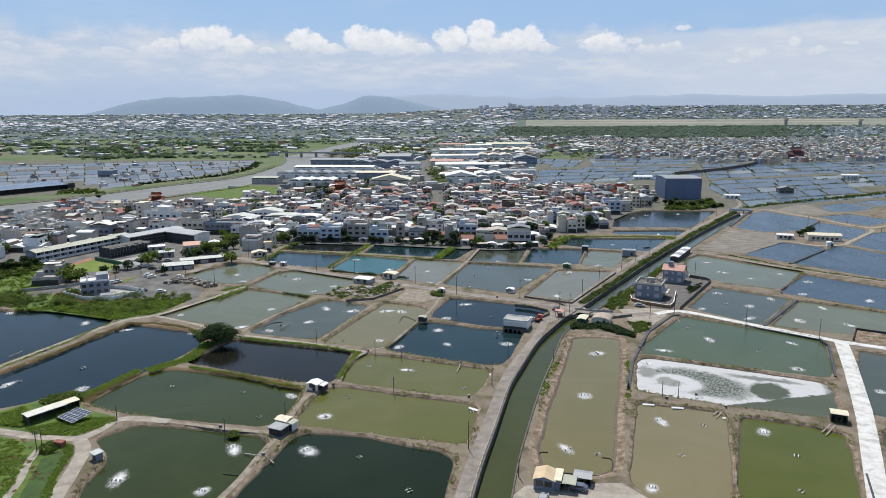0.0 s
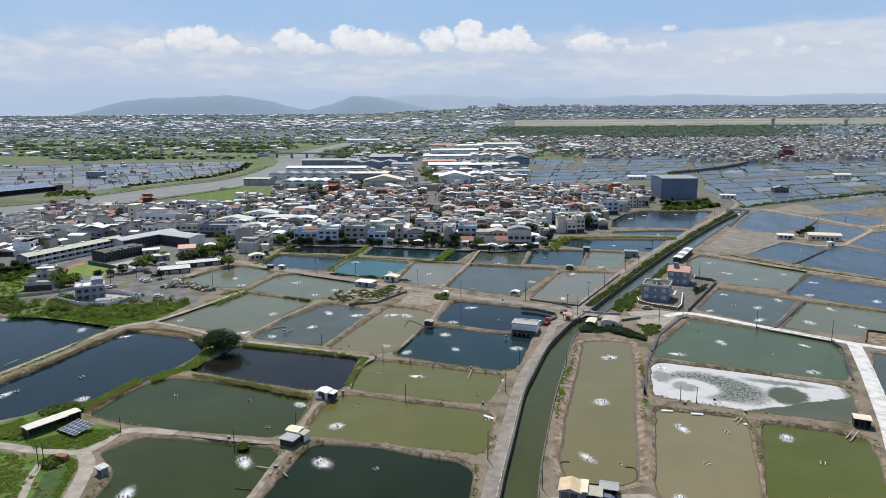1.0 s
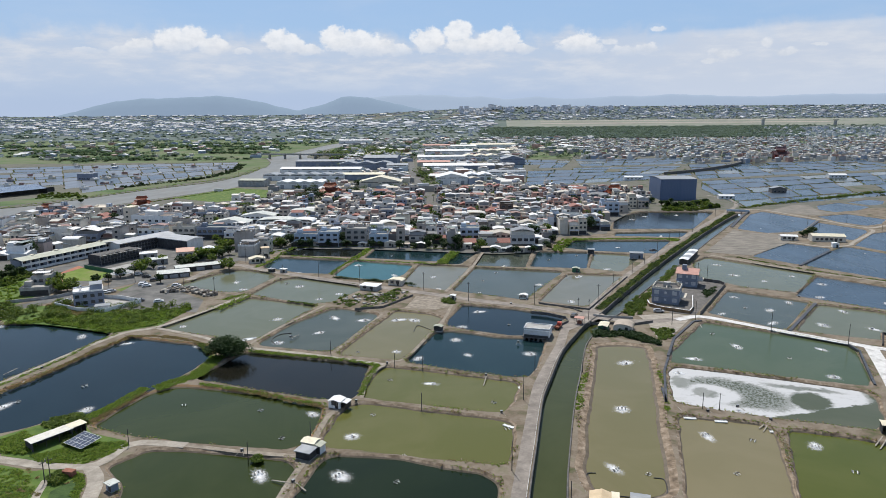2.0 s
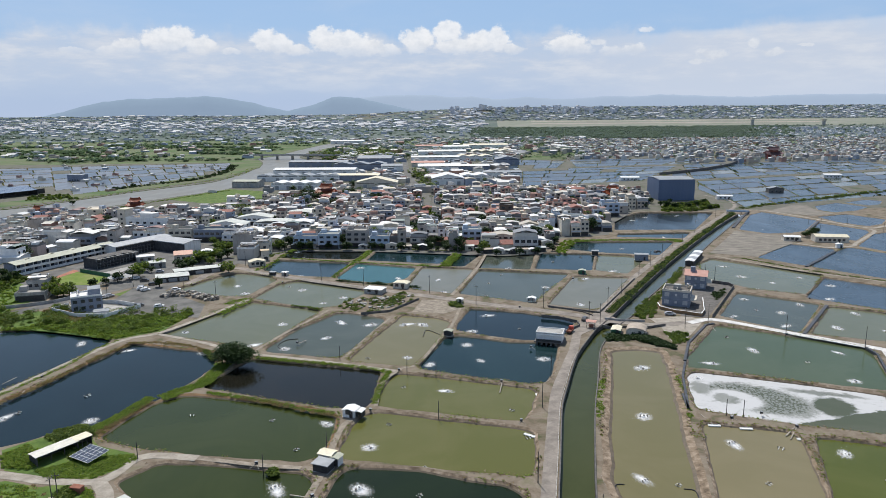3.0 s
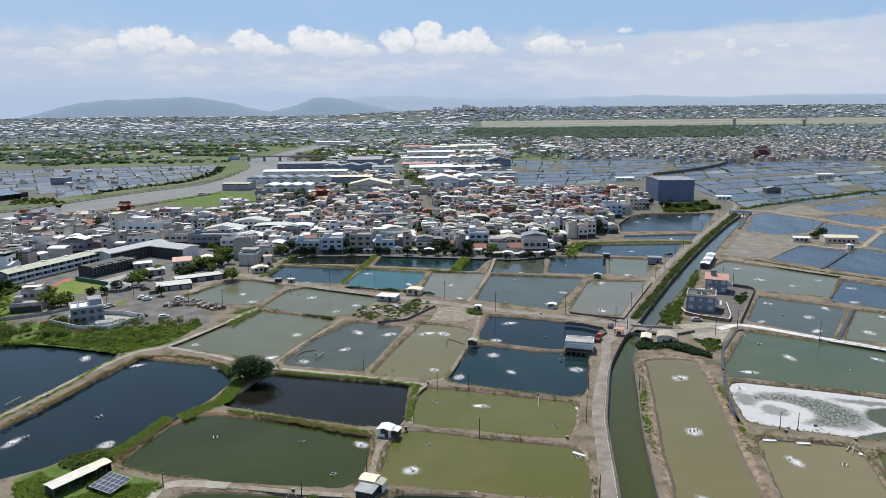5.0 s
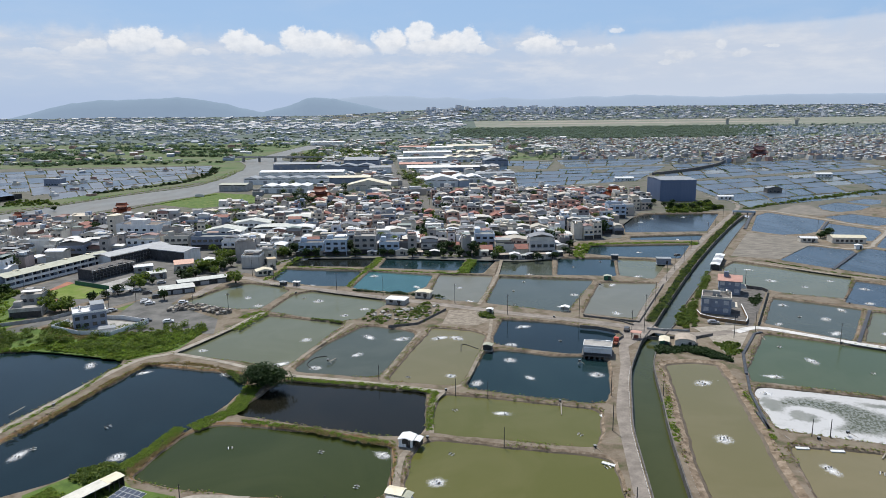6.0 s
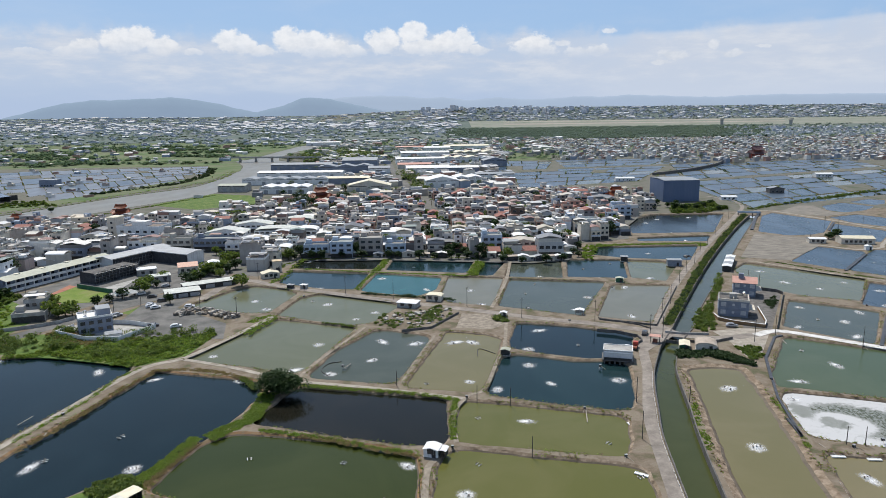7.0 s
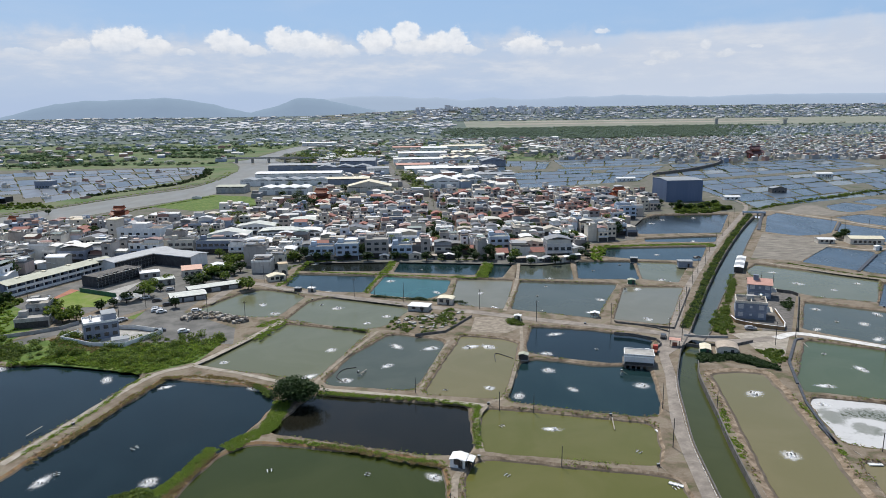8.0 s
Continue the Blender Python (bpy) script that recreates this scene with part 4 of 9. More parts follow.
bm.faces.new([bm.verts.new((x, y, -0.35)) for x, y in river_rim])
bmesh.ops.triangulate(bm, faces=bm.faces)
for f in bm.faces:
    if f.normal.z < 0:
        f.normal_flip()
part("water", bm, WATER["river"], river)
bm = bmesh.new()
lo = [bm.verts.new((x, y, -1.6)) for x, y in river_rim]
hi = [bm.verts.new((x, y, 0.012)) for x, y in river_rim]
for i in range(len(lo)):
    j = (i + 1) % len(lo)
    bm.faces.new((lo[i], lo[j], hi[j], hi[i]))
part("bank", bm, "grass", river, "grassy river bank")


BOUNDS = []


def clear(x, y):
    """True where no pond, canal or river is."""
    while len(BOUNDS) < len(HOLES):
        h = HOLES[len(BOUNDS)]
        BOUNDS.append((min(p[0] for p in h), max(p[0] for p in h), min(p[1] for p in h), max(p[1] for p in h)))
    for h, (x0, x1, y0, y1) in zip(HOLES, BOUNDS):
        if x0 < x < x1 and y0 < y < y1 and bool(inside(np.array(x), np.array(y), h)):
            return False
    return True


# ponds in the distance, laid out in fields of uneven rectangles
def pond_field(a, b, c, d, nx, ny, gap, colors, seed, skip=0.06):
    """Fills the land between four corners with uneven rows of ponds."""
    r = random.Random(seed)
    a, b, c, d = (np.array(q) for q in (a, b, c, d))

    def at(u, v):
        return (a * (1 - u) + b * u) * (1 - v) + (d * (1 - u) + c * u) * v

    vs = [(j + (r.uniform(-0.2, 0.2) if 0 < j < ny else 0)) / ny for j in range(ny + 1)]
    for v0, v1 in zip(vs, vs[1:]):
        us = [(i + (r.uniform(-0.3, 0.3) if 0 < i < nx else 0)) / nx for i in range(nx + 1)]
        for u0, u1 in zip(us, us[1:]):
            q = [at(u0, v0), at(u1, v0), at(u1, v1), at(u0, v1)]
            mid = sum(q) / 4
            q = [tuple(map(float, mid + (p - mid) * (1 - gap / np.linalg.norm(p - mid)))) for p in q]
            if r.random() > skip and all(clear(*p) for p in (*q, tuple(mid))):
                pond(r.choice(colors), *q, near=False, level=-0.2, slope=0.4)


# lilac and mist waters hold some of the sky's reflection as colour
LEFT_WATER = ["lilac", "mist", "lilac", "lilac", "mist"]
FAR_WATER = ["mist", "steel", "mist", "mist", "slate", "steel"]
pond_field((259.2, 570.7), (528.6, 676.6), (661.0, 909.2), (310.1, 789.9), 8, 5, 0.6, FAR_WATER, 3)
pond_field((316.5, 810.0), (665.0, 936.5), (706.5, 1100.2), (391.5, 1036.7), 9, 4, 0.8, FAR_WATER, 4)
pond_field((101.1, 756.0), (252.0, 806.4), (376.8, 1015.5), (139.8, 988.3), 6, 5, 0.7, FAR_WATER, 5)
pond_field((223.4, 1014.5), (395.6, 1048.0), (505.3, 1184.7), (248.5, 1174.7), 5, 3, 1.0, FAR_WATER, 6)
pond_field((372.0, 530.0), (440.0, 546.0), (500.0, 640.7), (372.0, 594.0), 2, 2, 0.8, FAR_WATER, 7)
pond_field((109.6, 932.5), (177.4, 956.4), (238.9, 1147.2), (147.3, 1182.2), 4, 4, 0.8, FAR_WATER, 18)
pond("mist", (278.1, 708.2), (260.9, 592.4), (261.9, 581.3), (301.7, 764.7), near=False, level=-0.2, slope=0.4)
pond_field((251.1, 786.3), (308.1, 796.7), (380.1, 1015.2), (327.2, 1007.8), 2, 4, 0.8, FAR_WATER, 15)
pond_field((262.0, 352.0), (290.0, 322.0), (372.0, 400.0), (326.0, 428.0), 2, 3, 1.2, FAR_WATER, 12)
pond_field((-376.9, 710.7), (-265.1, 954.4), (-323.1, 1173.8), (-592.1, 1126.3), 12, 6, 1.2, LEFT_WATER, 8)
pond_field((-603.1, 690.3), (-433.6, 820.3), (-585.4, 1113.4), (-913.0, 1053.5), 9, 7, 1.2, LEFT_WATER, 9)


def far_sheet(bm, ys, half, lift, mat=0):
    """Rows of the rising far plain."""
    rows = [[bm.verts.new((-half + half * i / 15, y, land(-half + half * i / 15, y) + lift)) for i in range(31)] for y in ys]
    for a, b in zip(rows, rows[1:]):
        for i in range(30):
            bm.faces.new((a[i], a[i + 1], b[i + 1], b[i])).material_index = mat


# ---- the ground: one sheet with the ponds and the river cut out ----
def build_ground():
    from mathutils import geometry
    verts, edges = [], []
    for loop in [[(-6000, -3000), (6000, -3000), (6000, FLAT), (-6000, FLAT)], *HOLES]:
        k = len(verts)
        verts += [Vector(p) for p in loop]
        edges += [(k + i, k + (i + 1) % len(loop)) for i in range(len(loop))]
    k = len(verts)
    verts += [Vector((-6000, 556)), Vector((6000, 556))]
    edges.append((k, k + 1))
    co, _, tris, _, _, _ = geometry.delaunay_2d_cdt(verts, edges, [], 0, 0.001)
    c = np.array([[sum(co[i].x for i in f) / 3, sum(co[i].y for i in f) / 3] for f in tris])
    cut = np.zeros(len(c), bool)
    for h in HOLES:
        p = np.array(h)
        near = (c[:, 0] > p[:, 0].min()) & (c[:, 0] < p[:, 0].max()) & (c[:, 1] > p[:, 1].min()) & (c[:, 1] < p[:, 1].max())
        if near.any():
            cut[near] |= inside(c[near, 0], c[near, 1], h)
    bm = bmesh.new()
    vs = [bm.verts.new((v.x, v.y, 0.0)) for v in co]
    for f, out in zip(tris, cut):
        if not out:
            try:
                bm.faces.new([vs[i] for i in f]).material_index = int(min(co[i].y for i in f) > 555)
            except ValueError:
                pass
    far_sheet(bm, (FLAT, 4000.0, 4490.0), 6000.0, 0.0, 1)
    for f in bm.faces:
        f.normal_update()
        if f.normal.z < 0:
            f.normal_flip()
    loose = [v for v in bm.verts if not v.link_faces]
    bmesh.ops.delete(bm, geom=loose, context="VERTS")
    return tagged(new("ground", mesh_of("ground", bm, "ground", "far_ground")), "flat ground of dry earth and grass between the ponds", "ground", kind="structure")


build_ground()


def field(name, pts, mat, label, z=0.04):
    bm = bmesh.new()
    bm.faces.new([bm.verts.new((x, y, land(x, y) + z)) for x, y in pts])
    return tagged(new(name, mesh_of(name, bm, mat)), label, "field", kind="structure")


field("fields", [(-1900, 1180), (-330, 1180), (-285, 1350), (-262, 1700), (-215, FLAT), (-2400, FLAT)], "field", "green fields and orchards beyond the river")
field("fields", [(-110, 1300), (1900, 1300), (2400, FLAT), (-90, FLAT), (-150, 1900), (-225, 1600), (-200, 1420)], "field", "green fields behind the factories")
# far plain in a green already paled with haze
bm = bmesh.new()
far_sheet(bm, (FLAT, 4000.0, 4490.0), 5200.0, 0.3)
tagged(new("fields", mesh_of("fields", bm, "haze_field")), "green plain towards the hills, paled by painted haze", "field", kind="structure")
field("meadow", [(-426.4, 536.1), (-403.6, 613.4), (-344.0, 704.2), (-260.6, 909.9), (-263.6, 1080.0), (-291.4, 1118.6), (-286.8, 974.6), (-362.3, 742.5), (-425.0, 646.8), (-451.3, 568.4)], "field", "grassy river embankment", 0.05)

# ---- roads and tracks ----
def road(name, line, half, mat, label, z=0.05, curve=True):
    pts = smooth_line(line, 4) if curve else line
    p = np.array(pts)
    d = np.gradient(p, axis=0)
    d /= np.linalg.norm(d, axis=1)[:, None]
    nrm = np.c_[d[:, 1], -d[:, 0]] * half
    bm = bmesh.new()
    rows = []
    for i in range(len(p)):
        e = 1 + 0.08 * noise.noise((p[i][0] * 0.1, p[i][1] * 0.1, half))
        a, b = p[i] - nrm[i] * e, p[i] + nrm[i] * e
        rows.append([bm.verts.new((*a, -0.1)), bm.verts.new((*a, z)), bm.verts.new((*b, z)), bm.verts.new((*b, -0.1))])
    for a, b in zip(rows, rows[1:]):
        for k in range(3):
            bm.faces.new((a[k], a[k + 1], b[k + 1], b[k]))
    bmesh.ops.recalc_face_normals(bm, faces=bm.faces)
    return tagged(new(name, mesh_of(name, bm, mat)), label, "road", kind="structure")


road("road", [(-1.5, 60.0), (-0.5, 90.0), (0.6, 115.1), (3.5, 130.0), (6.9, 145.5), (10.5, 160.5), (14.2, 176.0), (17.9, 191.5), (21.9, 204.5), (28.8, 222.5), (33.7, 235.0), (39.2, 252.2), (46.8, 268.9), (55.0, 278.9), (88.4, 336.9), (153.8, 434.7), (232.2, 544.9), (257.7, 585.1), (269.1, 623.8), (261.3, 654.6)], 1.6, "road", "pale concrete road running along the canal", 0.06)
road("road", [(-129.2, 338.9), (-122.7, 368.7), (-112.4, 371.4), (-96.4, 358.0), (-55.6, 332.5), (-13.4, 307.9), (11.2, 293.4), (35.0, 281.0), (51.3, 270.5)], 2.3, "road", "grey concrete lane across the ponds", 0.045)
road("road", [(-213.3, 235.8), (-192.2, 283.2), (-182.2, 299.9), (-165.5, 324.1), (-151.3, 343.2), (-136.4, 358.9), (-123.9, 377.7), (-115.5, 393.5), (-103.3, 427.6)], 3.6, "asphalt", "grey asphalt street beside the school", 0.03)
road("road", [(52.5, 268.0), (62.5, 263.1), (73.2, 260.6), (88.8, 263.4)], 2.2, "road", "short concrete lane over the canal bridge", 0.07)
road("road", [(85.0, 261.9), (95.3, 265.7), (106.0, 257.8), (115.5, 248.8), (134.5, 232.0), (141.3, 226.4), (155.3, 217.7), (174.2, 205.4)], 1.7, "white_road", "bright white chalk-covered farm road", 0.09)
road("road", [(140.0, 228.3), (131.2, 208.5), (122.4, 189.9), (110.5, 165.5), (91.1, 129.3), (83.6, 114.5), (70, 90)], 2.2, "white_road", "bright white chalk-covered farm road", 0.1)
road("road", [(-150.0, 170.0), (-114.3, 161.7), (-103.9, 158.8), (-93.2, 157.5), (-89.6, 160.2), (-87.7, 166.9), (-83.4, 168.9), (-72.9, 167.1)], 1.4, "path", "dusty grey farm track between ponds", 0.05)
road("road", [(-74.2, 167.5), (-67.8, 165.7), (-56.5, 162.7), (-44.2, 160.4)], 0.8, "dike", "narrow trodden track on a pond dike", 0.042)
road("road", [(-91.9, 157.8), (-87.3, 150.8), (-84.2, 137.9), (-82.7, 130.7), (-78.2, 119.2)], 1.7, "path", "dusty farm track", 0.055)
road("road", [(-49.0, 120.8), (-47.8, 129.2), (-45.6, 138.1), (-43.9, 149.3), (-42.3, 158.5), (-41.4, 170.5), (-39.9, 182.0), (-37.4, 186.3)], 0.8, "dike", "narrow trodden track on a pond dike", 0.06)
road("road", [(-31.9, 193.5), (-31.0, 209.5), (-25.4, 221.0), (-19.6, 226.0), (-11.8, 249.0), (-6.8, 263.4), (-1.6, 288.0)], 0.6, "dike", "narrow trodden track on a pond dike", 0.05)
road("road", [(-145.4, 201.7), (-138.8, 222.2), (-130.1, 248.9), (-124.5, 258.4), (-116.1, 263.8), (-104.5, 284.9), (-93.4, 308.7)], 1.1, "path", "sandy track on a pond dike", 0.05)
road("road", [(-115.7, 262.2), (-100.7, 254.2), (-85.4, 244.2), (-74.7, 238.0), (-54.7, 231.1), (-26.7, 219.6)], 0.9, "path", "sandy track on a pond dike", 0.045)
road("road", [(-75.6, 242.0), (-70.6, 256.0), (-62.8, 274.0), (-56.0, 290.0)], 0.6, "dike", "narrow path on a pond dike", 0.04)
road("road", [(-44.0, 233.6), (-37.7, 254.6), (-30.4, 276.5)], 0.5, "dike", "narrow path on a pond dike", 0.04)
road("road", [(-3.6, 309.9), (11.1, 355.7), (21.2, 397.0)], 0.8, "dike", "earth path on a pond dike", 0.05)
road("road", [(148.9, 380.7), (165.6, 356.4), (182.5, 336.1), (197.5, 322.6), (221.8, 298.4)], 1.2, "dike", "earth path on a pond dike", 0.05)
road("road", [(252.0, 556.0), (266.5, 550.5), (281.6, 502.0), (293.3, 464.0), (314.0, 471.5), (376.6, 488.3)], 1.4, "path", "earth track between far ponds", 0.05)
road("road", [(-11.2, 680.1), (-18.5, 806.4), (-28.3, 1019.7), (-34.5, 1290.5)], 5.0, "asphalt", "straight street leading out of the village", 0.05)
road("road", [(36.4, 687.9), (40.4, 741.2), (35.2, 790.4)], 2.5, "road", "pale concrete lane", 0.05)
sheet("pavement", [(-111.8, 380.5), (-93.5, 415.9), (-47.1, 411.0), (31.6, 391.6), (53.8, 396.2), (75.0, 443.1), (109.1, 453.0), (126.8, 501.4), (191.9, 610.5), (204.9, 671.0), (-14.4, 700.2), (-101.4, 655.9), (-168.9, 641.0), (-192.5, 566.1), (-299.1, 569.8), (-384.5, 503.9), (-346.8, 406.0), (-258.0, 357.4), (-227.7, 368.1), (-192.9, 409.3), (-161.8, 439.2), (-127.9, 390.5)], 0.012, "lot", "grey paved village streets and yards", "pavement")
sheet("pavement", [(-153.8, 305.4), (-152.8, 333.3), (-134.0, 344.1), (-136.1, 327.0), (-110.4, 301.6), (-107.5, 282.6), (-127.1, 285.7), (-142.5, 289.6)], 0.022, "asphalt", "worn grey asphalt yard", "pavement")
sheet("pavement", [(50.3, 271.3), (56.6, 279.8), (59.1, 268.7), (51.2, 260.9), (37.6, 248.6), (37.6, 255.9)], 0.075, "road", "widened concrete road junction", "pavement")
sheet("pavement", [(-21.5, 284.7), (-17.1, 302.9), (-4.0, 299.6), (0.6, 289.8), (-8.6, 280.9)], 0.03, "dike", "bare sandy lot", "ground")
sheet("pavement", [(71.9, 268.5), (85.3, 270.7), (93.3, 266.5), (77.5, 244.6), (70.2, 241.3), (72.8, 259.1)], 0.04, "path", "bare dusty yard", "ground")
sheet("pavement", [(95.0, 268.1), (129.5, 318.2), (118.7, 326.5), (95.7, 292.9), (85.3, 270.7)], 0.035, "dark_concrete", "paved yard round the villas", "pavement")
sheet("pavement", [(153.0, 242.1), (161.7, 236.7), (172.8, 229.0), (162.8, 217.6), (144.7, 228.8)], 0.04, "soil", "bare brown earth plot", "ground")
sheet("pavement", [(149.5, 389.5), (170.9, 378.0), (213.6, 415.2), (221.4, 440.1), (210.0, 446.0), (197.9, 460.2)], 0.04, "dry_bed", "dry grey-brown pond bed with furrows", "ground")
sheet("pavement", [(17.6, 134.8), (38.8, 135.7), (43.9, 128.0), (41.9, 114.8), (11.0, 115.0), (14.1, 130.4)], 0.03, "path", "gravelly farmyard", "ground")

sheet("pavement", [(-219.3, 353.9), (-207.0, 382.8), (-193.9, 412.9), (-161.8, 439.2), (-127.6, 393.8), (-150.5, 363.5), (-169.9, 342.3), (-184.8, 318.8)], 0.026, "asphalt", "worn grey school grounds", "pavement")
sheet("pavement", [(-161.8, 325.2), (-148.2, 357.8), (-124.9, 380.8), (-132.5, 400.8), (-152.7, 394.5), (-171.5, 385.1), (-172.9, 355.6)], 0.042, "asphalt", "worn grey asphalt yard beside the school", "pavement")
sheet("pavement", [(-174.9, 304.7), (-159.5, 290.2), (-145.9, 287.1), (-138.7, 299.5), (-155.7, 306.1), (-169.6, 306.7)], 0.03, "concrete", "pale paved yard of the white house", "pavement")
road("road", [(-98.8, 152.0), (-97.3, 145.0), (-94.9, 138.5), (-93.4, 131.7), (-91.8, 123.0)], 0.9, "path", "narrow pale footpath through the field corner", 0.05)
sheet("grass_plot", [(-95.3, 147.1), (-92.7, 152.0), (-90.2, 149.2), (-88.0, 137.5), (-85.8, 130.3), (-90.1, 129.1)], 0.03, "dark_grass", "strip of tall dark grass beside the track", "grass")
sheet("grass_plot", [(-257.1, 320.2), (-237.7, 354.3), (-208.6, 356.4), (-189.0, 330.4), (-189.2, 303.0), (-192.7, 284.1), (-214.0, 263.7)], 0.02, "grass", "green fallow grass plot", "grass")
sheet("grass_plot", [(-157.4, 321.7), (-152.3, 332.0), (-138.9, 327.0), (-141.1, 319.1), (-151.7, 318.2)], 0.018, "grass", "green grass strip beside the street", "grass")
sheet("grass_plot", [(-182.5, 275.6), (-186.2, 294.6), (-171.9, 297.6), (-135.7, 297.7), (-110.5, 290.2), (-115.8, 266.4), (-129.3, 257.2), (-157.7, 268.0)], 0.016, "grass", "green overgrown pond bank", "grass")

road("road", [(291.0, 459.0), (287.3, 448.0), (250.5, 411.5), (243.5, 403.5), (226.2, 399.5), (213.5, 415.5)], 1.2, "path", "pale earth track between far ponds", 0.055)
sheet("pavement", [(265.3, 546.6), (305.7, 580.8), (316.9, 577.0), (308.0, 548.0), (312.0, 531.0), (288.0, 520.0)], 0.03, "dry_bed", "bare brown earth plot between far ponds", "ground")
# white line on the road edge towards the canal
edge = smooth_line([(3.0, 115.1), (5.3, 130.0), (8.6, 145.5), (12.2, 160.5), (15.8, 176.0), (19.6, 191.5), (24.2, 205.2), (30.2, 222.5), (34.6, 233.0)], 6)
for k in range(0, len(edge) - 1, 1):
    a, b = np.array(edge[k]), np.array(edge[k + 1])
    b = a + (b - a) * 0.82
    bm = prism(widen([a + (b - a) * s for s in (0, 0.5, 1)], 0.09), 0.02, 0.2)
    tagged(new("kerb", mesh_of("kerb", bm, "paint_line")), "white-painted low concrete kerb beside the canal road", "kerb", "kerbs along the canal road")


# ---- houses ----
def window_mesh(w, h, pane="glass"):
    """A window in the xz plane that looks along -y: one moulded frame with the pane set back in it."""
    bm = boxes((-w / 2, w / 2, -0.1, 0.02, 0, h))
    f = min(bm.faces, key=lambda q: q.calc_center_median().y)
    bmesh.ops.inset_individual(bm, faces=[f], thickness=0.1, depth=-0.06)
    f.material_index = 1
    return mesh_of("window", bm, "frame", pane)


WIN = window_mesh(1.6, 1.4)
WIN_WIDE = window_mesh(2.4, 1.4)
WIN_BLIND = window_mesh(1.9, 1.7, "blind")
WIN_SMALL = window_mesh(0.9, 0.9, "blind")
STOREY = 3.05


def put_windows(ob, mesh, w, d, n, front, side, back=0, z0=0.95, skip_ground=False):
    for s in range(n):
        z = z0 + STOREY * s
        for i in range(front):
            if s == 0 and (skip_ground or i == front - 1):
                continue
            part("window", mesh, None, ob, at=pose(-w / 2 + w * (i + 0.5) / front, -d / 2 - 0.01, z))
        for i in range(side):
            y = -d / 2 + d * (i + 0.5) / side
            part("window", mesh, None, ob, at=pose(w / 2 + 0.01, y, z, rz=90))
            part("window", mesh, None, ob, at=pose(-w / 2 - 0.01, y, z, rz=-90))
        for i in range(back):
            part("window", mesh, None, ob, at=pose(-w / 2 + w * (i + 0.5) / back, d / 2 + 0.01, z, rz=180))


def ring(w, d, z0, z1, t=0.18):
    """A closed parapet, mitred at its corners."""
    bm = bmesh.new()
    loops = []
    for e, z in ((0, z0), (0, z1), (t, z1), (t, z0)):
        x, y = w / 2 - e, d / 2 - e
        loops.append([bm.verts.new(p) for p in ((-x, -y, z), (x, -y, z), (x, y, z), (-x, y, z))])
    for k in range(4):
        a, b = loops[k], loops[(k + 1) % 4]
        for i in range(4):
            j = (i + 1) % 4
            bm.faces.new((a[i], a[j], b[j], b[i]))
    return bm


def tank(parent, x, y, z):
    bm = bmesh.new()
    tube(bm, (x, y, z + 0.5), (x, y, z + 1.9), 0.6, 0.6, 10)
    tube(bm, (x, y, z + 1.9), (x, y, z + 2.15), 0.6, 0.2, 10)
    tube(bm, (x, y, z), (x, y, z + 0.5), 0.35, 0.35, 6)
    part("water_tank", bm, "steel", parent, "stainless steel water tank")


